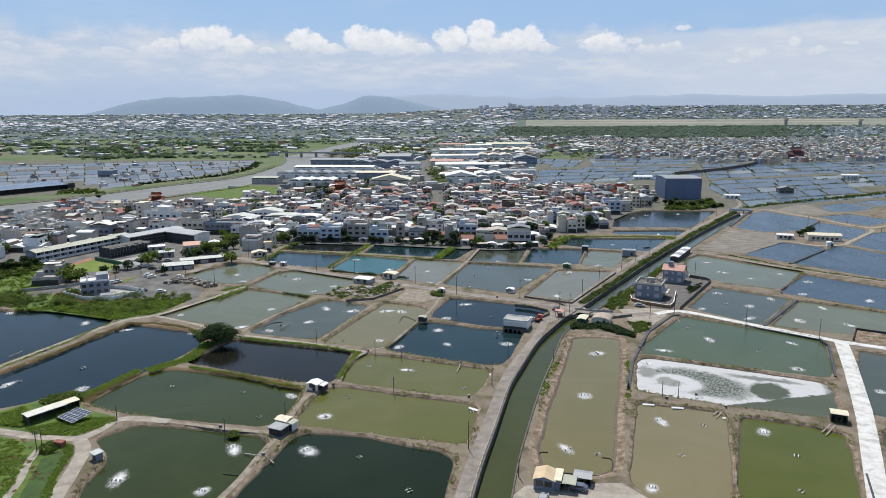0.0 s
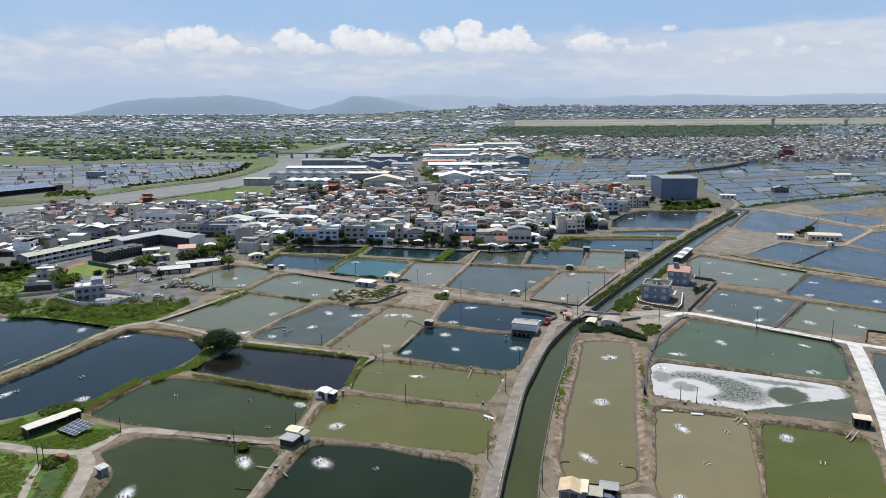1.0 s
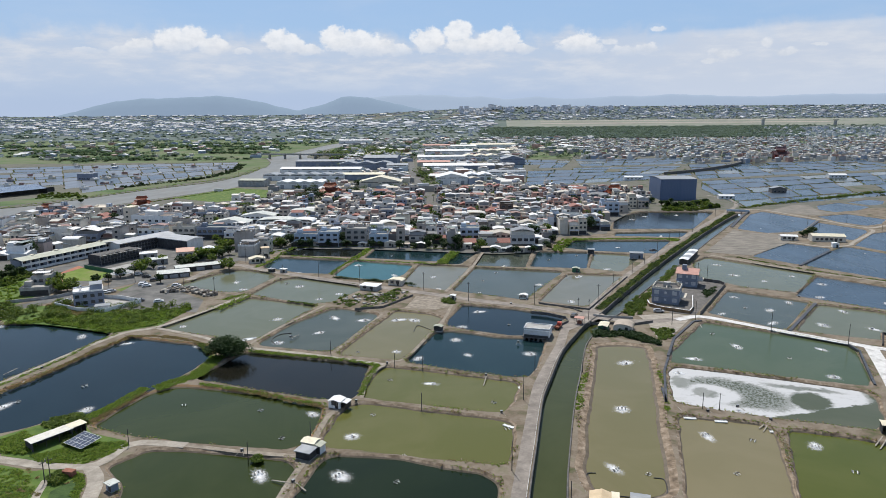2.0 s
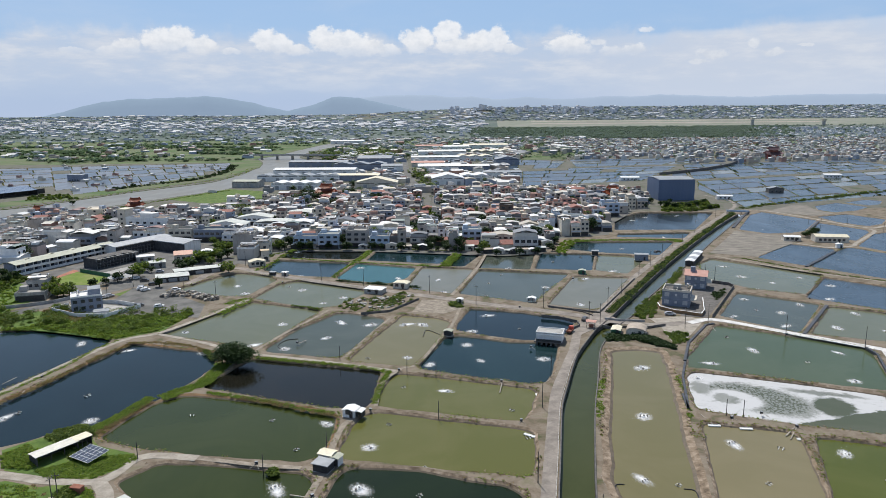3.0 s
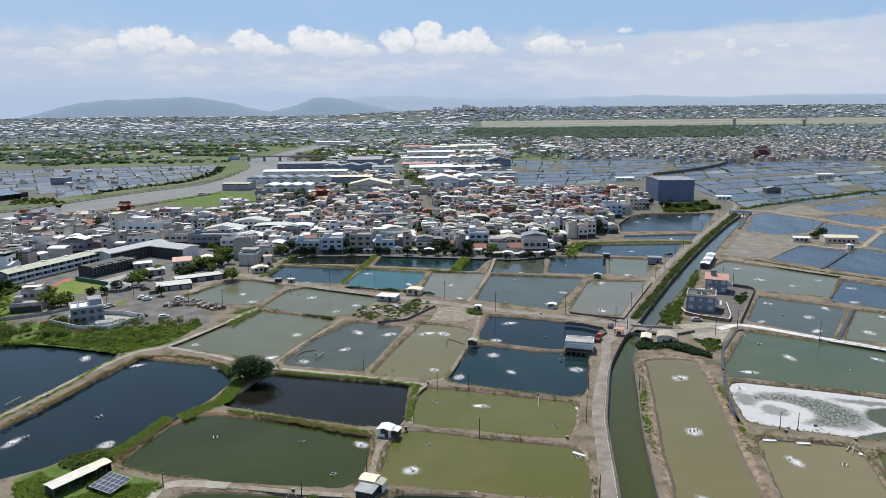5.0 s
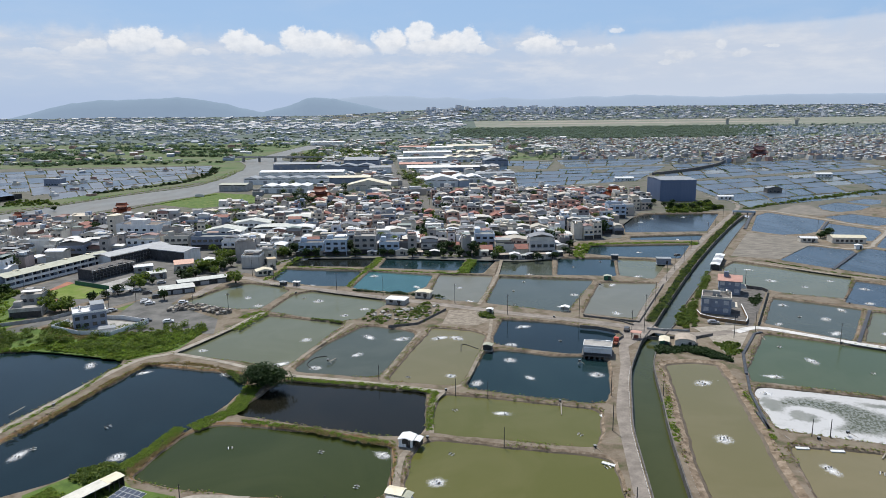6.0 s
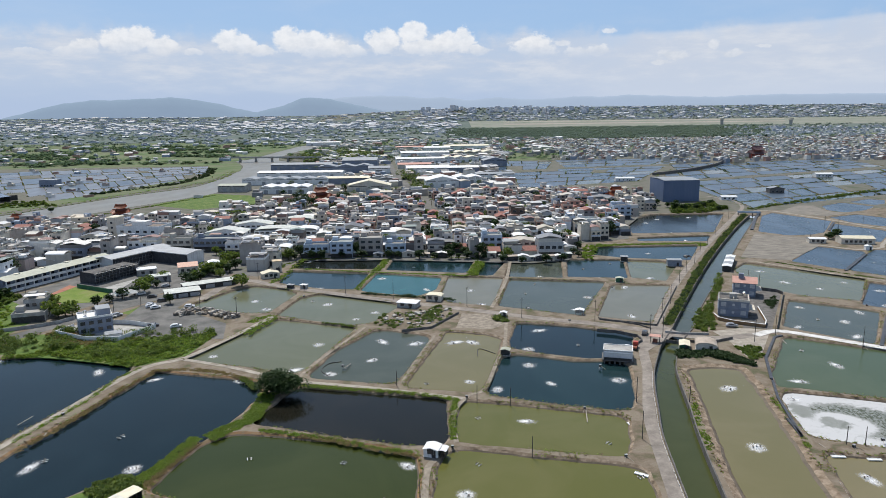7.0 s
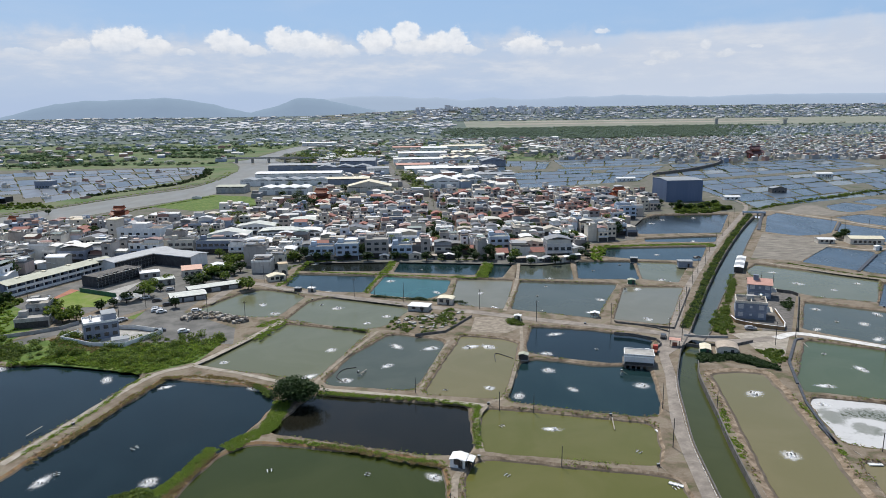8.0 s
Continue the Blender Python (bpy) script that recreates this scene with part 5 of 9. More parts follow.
def town_house(w, d, n, roof, front=2, side=1, wall="wall", label="", detail=True, group="village houses", sheet="metal_roof"):
    """A concrete house of n storeys. roof: flat, shed (sheet roof on posts), gable, vault or tile."""
    words = {"flat": "flat-roofed", "shed": "metal-topped", "gable": "metal-roofed", "vault": "arch-roofed", "tile": "red-tiled"}
    count = {1: "one-storey", 2: "two-storey", 3: "three-storey", 4: "four-storey", 5: "five-storey"}
    ob = thing("house", label or f"{count[n]} {words[roof]} concrete village house with framed windows", "house", group)
    h = n * STOREY
    bm = boxes((-w / 2, w / 2, -d / 2, d / 2, -0.2, h))
    for s in range(1, n):
        z = s * STOREY
        for q in ((-w / 2 - 0.08, w / 2 + 0.08, -d / 2 - 0.12, -d / 2 + 0.001, z - 0.15, z + 0.1),):
            box(bm, *q)
    part("wall", bm, wall, ob)
    if roof in ("flat", "shed"):
        part("roof", boxes((-w / 2 + 0.19, w / 2 - 0.19, -d / 2 + 0.19, d / 2 - 0.19, h - 0.05, h + 0.06)), "roof_slab", ob)
        part("parapet", ring(w + 0.1, d + 0.1, h - 0.1, h + 0.95), wall, ob)
        if roof == "flat":
            part("stair_hut", boxes((-w / 2 + 0.4, -w / 2 + 0.4 + min(3.0, w * 0.5), d / 2 - 3.6, d / 2 - 0.4, h + 0.06, h + 2.4)), wall, ob)
        if detail and roof == "flat" and w < 11:
            part("canopy", gable(w - 0.5, d * 0.42, h + 2.1, 0.25, 0.1, 0.08, "x"), "metal_roof", ob, "sheet canopy over the roof terrace", at=pose(0, -d * 0.22, 0))
        if detail and roof == "flat":
            tank(ob, w / 2 - 1.2, d / 2 - 1.4, h + 0.06)
    if roof == "shed":
        part("roof_room", boxes((-w / 2 + 0.35, w / 2 - 0.35, -d / 2 + (2.6 if detail else 0.5), d / 2 - 0.3, h + 0.06, h + 2.3)), "metal_roof", ob, "sheet-clad rooftop room")
        part("sheet_roof", gable(w - 0.4, d - 2.4, h + 2.3, w * 0.09, 0.35, 0.1, "y"), "metal_roof", ob, "low-pitched metal sheet roof", at=pose(0, 1.1, 0))
    if roof == "gable":
        part("gable_wall", gable_body(w, d, 0.02, w * 0.1, "y"), wall, ob, at=pose(0, 0, h - 0.02))
        part("roof", gable(w, d, h, w * 0.1, 0.45, 0.12, "y"), sheet, ob)
    if roof == "vault":
        part("roof", vault(w, d, h, min(w, 14) * 0.13), sheet, ob)
    if roof == "tile":
        part("gable_wall", gable_body(w, d, 0.02, d * 0.24, "x"), wall, ob, at=pose(0, 0, h - 0.02))
        part("roof", gable(w, d, h, d * 0.24, 0.5, 0.18, "x"), "red_roof", ob)
    put_windows(ob, WIN_WIDE if w > 9 else WIN, w, d, n, front, side if detail else 0, skip_ground=True)
    # near-black panel across the ground floor for the shade of an open front
    part("door", boxes((-w / 2 + 0.3, w / 2 - 0.3, -0.06, 0.02, 0, 2.5)), "dark", ob, "dark panel standing for the shade in an open shop front", at=pose(0, -d / 2 - 0.01, 0))
    if detail and n > 1 and w > 6:
        for s in range(1, n):
            z = s * STOREY
            bm = prism([(-w / 2, -d / 2 - 0.125), (-w / 2, -d / 2 - 1.2), (w / 2, -d / 2 - 1.2), (w / 2, -d / 2 - 0.125), (w / 2 - 0.1, -d / 2 - 0.125), (w / 2 - 0.1, -d / 2 - 1.1), (-w / 2 + 0.1, -d / 2 - 1.1), (-w / 2 + 0.1, -d / 2 - 0.125)][::1], z - 0.16, z + 0.85)
            bmesh.ops.recalc_face_normals(bm, faces=bm.faces)
            part("balcony", bm, wall, ob)
    return ob


YARDS = []  # land taken by warehouses


def warehouse(x, y, w, d, h, roof="white_roof", wall="white_wall", turn=0.0, along="y", rise=None, doors=1, bays=1, label="", group="warehouses", base=0.0):
    """A shed of one or more gabled bays side by side, the middle of its front at x, y."""
    YARDS.append((x, y + d / 2, max(w, d) * 0.55))
    ob = thing("warehouse", label or "large metal-clad warehouse with a low gabled roof", "warehouse", group, at=pose(x, y, base, rz=turn))
    bw = w / bays
    r = rise if rise is not None else bw * 0.12
    for k in range(bays):
        cx = -w / 2 + bw * (k + 0.5)
        if along == "y":
            part("wall", gable_body(bw - 0.02, d, h, r, "y"), wall, ob, at=pose(cx, d / 2, 0))
            part("roof", gable(bw, d, h, r, 0.25 if bays > 1 else 0.5, 0.15, "y"), roof, ob, at=pose(cx, d / 2, 0.02 * k))
        else:
            part("wall", gable_body(bw - 0.02, d, h, d * 0.06, "x"), wall, ob, at=pose(cx, d / 2, 0))
            part("roof", gable(bw, d, h, d * 0.06, 0.3, 0.15, "x"), roof, ob, at=pose(cx, d / 2, 0.02 * k))
        for i in range(doors):
            dx = cx - bw / 2 + bw * (i + 0.5) / doors
            part("roller_door", boxes((dx - 2.0, dx + 2.0, -0.08, 0.02, 0.05, min(h - 0.6, 4.2))), "grey_roof", ob)
            part("vent_strip", boxes((dx - bw / doors * 0.4, dx + bw / doors * 0.4, -0.05, 0.02, h - 1.0, h - 0.35)), "glass", ob)
    return ob


RESERVED = []  # circles kept free of village houses


def reserve(x, y, r):
    RESERVED.append((x, y, r))


def free(x, y, r):
    return all(math.hypot(x - a, y - b) > r + c for a, b, c in RESERVED)


# ---- landmarks of the village ----
def school():
    """A long two-storey classroom wing under a pale green roof, an unfinished block in dark scaffold net, and a grey gymnasium roof."""
    ax, ay = (-222.4, 362.2)
    bx, by = (-195.5, 416.6)
    ln = math.hypot(bx - ax, by - ay)
    turn = math.degrees(math.atan2(by - ay, bx - ax))
    ob = thing("school_building", "long school wing with open galleries under a pale green roof", "school", at=pose(ax, ay, 0, rz=turn))
    part("wall", boxes((0, ln, 2.2, 9.5, 0, 5.7)), "grey_wall", ob)
    part("roof", gable(ln, 11, 5.75, 1.1, 0.6, 0.15, "x"), "green_roof", ob, at=pose(ln / 2, 5.2, 0))
    for z in (0.25, 3.0):
        part("gallery_floor", boxes((0, ln, 0, 2.19, z - 0.25, z)), "white_wall", ob)
        part("balustrade", boxes((0, ln, 0, 0.15, z + 0.004, z + 1.0)), "white_wall", ob)
    k = int(ln // 4.5)
    col = mesh_of("column", boxes((-0.2, 0.2, 0.16, 0.56, 0, 5.74)), "white_wall")
    for i in range(k + 1):
        part("column", col, None, ob, at=pose(0.3 + (ln - 0.6) * i / k, 0, 0))
    for i in range(k):
        for z in (1.0, 3.7):
            part("window", WIN_WIDE, None, ob, at=pose((ln / k) * (i + 0.5), 2.19, z))
    for i in range(4):
        part("ridge_vent", boxes((ln * (i + 0.6) / 4.4, ln * (i + 0.6) / 4.4 + 2.2, 4.2, 6.2, 6.4, 7.2)), "cream_roof", ob)
    reserve((ax + bx) / 2, (ay + by) / 2 + 6, ln * 0.52)
    # the block under scaffold
    cx, cy = (-189.0, 372.6)
    dx, dy = (-175.6, 395.2)
    ln = math.hypot(dx - cx, dy - cy)
    ob = thing("unfinished_building", "unfinished school block wrapped in dark scaffold net", "building", at=pose(cx, cy, 0, rz=math.degrees(math.atan2(dy - cy, dx - cx))))
    part("core", boxes((3.4, ln + 2, 1.0, 11, 0, 5.1)), "dark_concrete", ob)
    for i, top in enumerate((5.1, 5.7, 5.5, 5.8, 5.2, 5.9, 5.6, 5.3)):
        x0 = 2.6 + (ln - 2.6) * i / 8
        part("net", boxes((x0, x0 + (ln - 2.6) / 8 - 0.05, 0.1 * (i % 2), 0.3, 0.2 + 0.25 * (i % 3), top)), "scaffold", ob, "dark netting")
    part("net", boxes((2.29, 2.59, 0, 11, 0, 5.4)), "scaffold", ob, "dark netting")
    for z in (1.5, 3.0, 4.5, 5.2):
        part("scaffold_deck", boxes((1.6, ln + 1, -0.9, -0.1, z, z + 0.12), (1.6, ln + 1, -0.95, -0.88, z + 1.0, z + 1.08)), "concrete" if z > 5 else "dark_concrete", ob)
    pole_me = mesh_of("scaffold_pole", tube(bmesh.new(), (0, 0, 0), (0, 0, 6.6), 0.06, 0.06, 5), "grey_roof")
    for i in range(14):
        part("scaffold_pole", pole_me, None, ob, at=pose(1.7 + (ln - 0.7) * i / 13, -0.98, 0))
    # the gymnasium with its wide grey roof
    ex, ey = (-166.9, 405.1)
    ob = thing("gymnasium", "gymnasium with a wide plain grey metal roof", "building", at=pose(ex, ey, 0, rz=math.degrees(math.atan2(dy - cy, dx - cx))))
    part("wall", boxes((-12, 26, 20, 31, 0, 6.2), (13, 25, -7, 19.99, 0, 6.0)), "white_wall", ob)
    part("roof", gable(40, 12, 6.3, 0.9, 0.4, 0.2, "x"), "pale_grey_roof", ob, "plain grey metal roof", at=pose(6.5, 25.5, 0))
    part("wing_roof", gable(13, 27, 6.1, 0.9, 0.4, 0.2, "y"), "pale_grey_roof", ob, at=pose(19, 6.3, 0))
    part("gable_wall", gable_body(12, 0.4, 0.02, 0.85, "y"), "white_wall", ob, at=pose(19, -6.8, 6.0))
    part("net", boxes((-12.5, 12.5, 19.4, 19.8, 0, 6.0), (12.4, 12.8, -7, 19.3, 0, 5.6)), "scaffold", ob, "dark netting")
    for i in range(12):
        part("scaffold_pole", pole_me, None, ob, at=pose(-12 + 24 * i / 11, 18.6, -1.5))
    for z in (2.0, 4.0, 6.0):
        part("scaffold_deck", boxes((-12.5, 12.3, 18.5, 19.3, z, z + 0.12)), "dark_concrete", ob)
    reserve((cx + ex) / 2, (cy + ey) / 2 + 14, 42)
    f = [(-200.2, 352.1), (-195.8, 370.3), (-174.8, 358.4), (-173.8, 341.1), (-187.9, 340.2)]
    sheet("sports_field", f, 0.06, "lawn", "bright green school sports field", "field")
    sheet("running_track", [(-202.8, 348.2), (-200.4, 374.9), (-195.6, 371.8), (-200.3, 353.5), (-187.8, 338.9), (-191.8, 337.7)], 0.05, "track", "red running track round the school field", "track")
    sheet("pavement", [(-170.3, 350.1), (-151.6, 366.4), (-171.5, 385.1), (-181.6, 367.1)], 0.035, "concrete", "pale paved school yard", "pavement")
    wx, wy = (-194.1, 368.8)
    ux, uy = (-172.9, 355.6)
    ob = thing("fence", "green boarded site fence round the school field", "fence", at=pose(wx, wy, 0, rz=math.degrees(math.atan2(uy - wy, ux - wx))))
    n = 14
    ln = math.hypot(ux - wx, uy - wy)
    pm = mesh_of("panel", boxes((0.02, ln / n - 0.02, -0.04, 0.04, 0, 2.0)), "green_board")
    for i in range(n):
        part("panel", pm, None, ob, at=pose(ln * i / n, 0, 0))


M["brown_wall"] = surface("brown_tiled_wall", [(0.09, 0.06, 0.045), (0.13, 0.09, 0.07)], 0.7, 2.0, 0.4, 0.01, amount=0.5)
M["green_board"] = surface("green_board", [(0.03, 0.11, 0.06), (0.04, 0.14, 0.08)], 0.7, 2.0, 0.4, 0)
school()


def big_box():
    """The windowless blue-grey hall that stands above the far ponds."""
    ax, ay = (204.2, 622.3)
    bx, by = (237.2, 623.5)
    w = math.hypot(bx - ax, by - ay)
    ob = thing("storage_hall", "tall windowless blue-grey metal-clad storage hall", "building", at=pose((ax + bx) / 2, ay, 0, rz=-2))
    part("wall", boxes((-w / 2, w / 2, 0, 34, 0, 19.0)), "box_wall", ob)
    rib = mesh_of("rib", boxes((-0.07, 0.07, -0.06, 0.001, 0, 18.9)), "box_wall")
    for i in range(25):
        part("rib", rib, None, ob, at=pose(-w / 2 + 0.4 + (w - 0.8) * i / 24, 0, 0))
    part("roof", gable(w - 0.2, 34, 18.9, 0.9, 0.25, 0.25, "x"), "grey_roof", ob, at=pose(0, 17, 0))
    reserve((ax + bx) / 2, ay + 17, 30)


big_box()


M["dusk_tiles"] = surface("dull_purple_red_tiles", [(0.20, 0.125, 0.14), (0.24, 0.15, 0.16)], 0.8, 3.0, 0.6, 0.03, amount=0.6)


def temple(x, y, s, turn=0.0, tiers=2, tiles="temple_roof", words="temple with sweeping orange-red tiled roofs"):
    """A temple hall with upswept tiled roofs."""
    ob = thing("temple", words, "temple", "temples", at=pose(x, y, 0, rz=turn))
    z = 0.0
    w, d = 16 * s, 12 * s
    for k in range(tiers):
        h = 5.0 * s * (1 if k == 0 else 0.45)
        part("wall", boxes((-w * 0.42, w * 0.42, -d * 0.42, d * 0.42, z, z + h)), "temple_wall", ob)
        bm = bmesh.new()
        n = 12
        z1 = z + h
        rise = 3.4 * s
        rows = []
        for j, f in enumerate((1.0, 0.75, 0.5, 0.25, 0.0)):
            row = []
            for sx in range(-n // 2, n // 2 + 1):
                u = sx / (n / 2)
                e = (1 - f)
                up = rise * (e ** 1.6) + 1.5 * s * abs(u) ** 3 * (0.35 + 0.65 * f) + 0.5 * s * (f > 0.9) * abs(u) ** 4
                row.append((u * w * (0.62 - 0.12 * e), f, z1 + up))
            rows.append(row)
        for sgn in (-1, 1):
            vs = [[bm.verts.new((x0, sgn * f * d * 0.62, zz)) for x0, f, zz in row] for row in rows]
            for a, b in zip(vs, vs[1:]):
                for i in range(n):
                    q = (a[i], a[i + 1], b[i + 1], b[i])
                    bm.faces.new(q if sgn < 0 else q[::-1])
        bmesh.ops.solidify(bm, geom=bm.faces[:], thickness=0.25 * s)
        part("roof", bm, tiles, ob)
        ridge = bmesh.new()
        top = [(-w * 0.5 + w * i / 10, z1 + rise + 1.5 * s * abs(-1 + i / 5) ** 3 * 0.35) for i in range(11)]
        for (xa, za), (xb, zb) in zip(top, top[1:]):
            tube(ridge, (xa, 0, za + 0.2), (xb, 0, zb + 0.2), 0.35 * s, 0.35 * s, 6)
        part("ridge", ridge, tiles, ob)
        z = z1 + rise * 0.75
        w, d = w * 0.62, d * 0.6
    cols = mesh_of("column", tube(bmesh.new(), (0, 0, 0), (0, 0, 5.0 * s), 0.3 * s, 0.3 * s, 8), "red_paint")
    for i in range(6):
        part("column", cols, None, ob, at=pose(-7.5 * s + 15 * s * i / 5, -6.2 * s, 0))
    reserve(x, y, 13 * s)


GROVE = [(-129.1, 642.0), (-122.0, 648.0), (-114.3, 651.5), (-108.0, 655.0), (-95.5, 664.4), (-90.1, 730.9), (-84.4, 762.9), (-147.5, 741.5), (-129.1, 619.1), (-116.8, 617.0), (-94.4, 602.5), (-86.0, 690.0), (-80.0, 700.0), (-120.0, 690.0), (-128.0, 700.0)]
for x, y in GROVE:
    reserve(x, y, 4)
temple(-102.3, 669.6, 1.05, -8)
temple(166.9, 640.6, 0.9, 5)
temple(-256.8, 604.1, 0.8, 10)
temple(586.2, 1135.7, 1.5, -12, 2, "dusk_tiles", "large distant temple with dull purple-red roofs")
temple(-319.6, 570.6, 0.7, 0)


def white_tower():
    x, y = (-207.0, 490.7)
    ob = thing("town_hall", "white four-storey public building with a square tower", "building", at=pose(x, y, 0, rz=-14))
    part("wall", boxes((-14, 16, 0, 16, 0, 9.5)), "white_wall", ob)
    part("tower", boxes((-20, -14.01, 0, 9, 0, 15.5)), "cream_wall", ob)
    part("parapet", ring(30, 16, 9.5, 10.4), "white_wall", ob, at=pose(1, 8, 0))
    part("roof", boxes((-13.5, 15.5, 0.5, 15.5, 9.4, 9.56)), "roof_slab", ob)
    part("penthouse", boxes((-6, 4, 5, 12, 9.56, 12.6)), "white_wall", ob)
    part("tower_roof", boxes((-20.4, -13.6, -0.4, 9.4, 15.5, 15.9)), "cream_roof", ob)
    for z in (2.2, 6.0):
        for i in range(5):
            part("window", WIN_WIDE, None, ob, at=pose(-10 + 5.4 * i, -0.01, z))
    for z in (2.0, 5.2, 8.4, 11.6):
        part("window", WIN, None, ob, at=pose(-17, -0.01, z))
    reserve(x, y + 8, 22)


white_tower()

# storage sheds along the street; near-black closed walls stand for their open shade
warehouse(-138.2, 344.2, 15, 9, 2.4, "pale_roof", "dark", 22, "x", doors=3, label="long shed with a pale metal roof and shade-dark walls", group="sheds")
warehouse(-130.1, 360.2, 24, 7, 2.4, "pale_roof", "dark", 26, "x", doors=3, label="long shed with a pale metal roof and shade-dark walls", group="sheds")
for q in ((-141.1, 353.5, 13), (-132.5, 368.9, 15), (-113.8, 375.9, 8)):
    reserve(*q)

# warehouses behind the village
warehouse(20.4, 778.3, 36, 34, 8, "white_roof", "white_wall", 0, doors=3)
warehouse(54.0, 816.4, 32, 30, 7, "white_roof", "white_wall", 0, doors=2, bays=2)
warehouse(93.1, 858.3, 48, 22, 7, "grey_roof", "white_wall", 0, "x", doors=3)
warehouse(18.8, 966.0, 60, 40, 7, "white_roof", "white_wall", 0, "x", doors=3)
warehouse(66.8, 963.1, 44, 30, 7, "white_roof", "grey_wall", 0, "x", doors=2)
warehouse(4.8, 1050.8, 50, 30, 6, "pink_roof", "cream_wall", 0, "x", doors=2)
warehouse(19.6, 1149.3, 80, 30, 8, "white_roof", "white_wall", 0, "x", doors=3)
warehouse(86.9, 1158.2, 60, 36, 8, "cream_roof", "white_wall", 0, doors=2, bays=3)
warehouse(128.6, 1065.8, 36, 30, 9, "grey_roof", "grey_wall", 0, doors=2)
warehouse(38.3, 1301.8, 90, 36, 9, "white_roof", "white_wall", 0, "x", doors=3)
warehouse(130.8, 1311.9, 70, 40, 8, "cream_roof", "cream_wall", 0, doors=1, bays=4)
warehouse(66.4, 1499.9, 80, 40, 8, "white_roof", "white_wall", 0, "x", doors=3)
warehouse(19.5, 1504.3, 60, 30, 10, "pink_roof", "cream_wall", 0, "x", doors=3)
warehouse(146.9, 1539.8, 100, 40, 9, "cream_roof", "white_wall", 0, "x", doors=3)
warehouse(-146.8, 749.8, 50, 26, 7, "white_roof", "white_wall", -6, doors=1, bays=4)
warehouse(-205.0, 776.6, 30, 20, 7, "green_roof", "concrete", -8, "x", doors=2)
warehouse(-157.3, 841.5, 100, 22, 7, "grey_roof", "white_wall", -5, doors=1, bays=6)
warehouse(-150.2, 929.6, 110, 28, 7, "white_roof", "white_wall", -5, "x", doors=4)
warehouse(-90.4, 838.1, 62, 24, 7, "cream_roof", "grey_wall", -4, "x", doors=3)
warehouse(-59.8, 757.6, 46, 24, 6, "cream_roof", "cream_wall", -3, doors=2)
warehouse(-162.3, 1061.7, 90, 30, 8, "grey_roof", "grey_wall", -4, "x", doors=4)
warehouse(-94.3, 992.6, 75, 26, 9, "grey_roof", "grey_wall", -3, doors=1, bays=3)
warehouse(-76.6, 1056.1, 52, 50, 13, "grey_roof", "grey_wall", -3, "x", doors=3, label="tall blue-grey factory hall")
warehouse(-191.2, 1868.5, 90, 30, 8, "white_roof", "white_wall", -3, "x", doors=3)
warehouse(-47.9, 970.0, 30, 30, 8, "grey_roof", "white_wall", 0, "x", doors=1)
for q in ((-60, 880, 60), (-160, 900, 60), (60, 900, 60), (-120, 800, 50)):
    reserve(*q)

# ---- the village ----
M["blue_wall"] = surface("pale_blue_painted_wall", [(0.42, 0.50, 0.60), (0.50, 0.57, 0.66)], 0.85, 3.0, 0.5, 0.01, amount=0.4, dirt=0.4)
M["taupe_wall"] = surface("taupe_tiled_wall", [(0.34, 0.31, 0.29), (0.40, 0.37, 0.34)], 0.8, 3.0, 0.5, 0.01, amount=0.4, dirt=0.4)
PROTO = [
    town_house(6.2, 10, 2, "shed", 2, 0), town_house(8.0, 10, 2, "vault", 2, 0, "cream_wall", sheet="white_roof"), town_house(4.8, 11, 3, "flat", 1, 0),
    town_house(8.5, 9, 1, "shed", 2, 0), town_house(7.0, 9, 2, "flat", 2, 0), town_house(7.5, 9, 1, "gable", 2, 0, sheet="white_roof"),
    town_house(5.2, 11, 2, "shed", 2, 0), town_house(9.0, 8, 1, "tile", 2, 0), town_house(5.0, 11, 3, "flat", 1, 0, "taupe_wall"),
    town_house(8.0, 10, 1, "vault", 2, 0), town_house(5.6, 10, 3, "flat", 2, 0, "cream_wall"), town_house(10.0, 11, 2, "flat", 3, 0),
    town_house(9.0, 8, 2, "shed", 2, 0), town_house(8.0, 9, 2, "flat", 2, 0, "white_wall"), town_house(6.4, 12, 1, "shed", 2, 0, "grey_wall"),
    town_house(9.5, 12, 1, "gable", 2, 0, "white_wall", sheet="white_roof"),
]
WIDTH = {}
for ob in PROTO:
    WIDTH[ob.name] = ob.children[0].dimensions.copy()
USED = set()


def place_house(ob, x, y, turn, s=1.0):
    m = pose(x, y, 0, rz=turn)
    if ob.name not in USED:
        USED.add(ob.name)
        ob.matrix_basis = m
        return ob
    return copy_thing(ob, m @ Matrix.Diagonal((s, s, s, 1)))


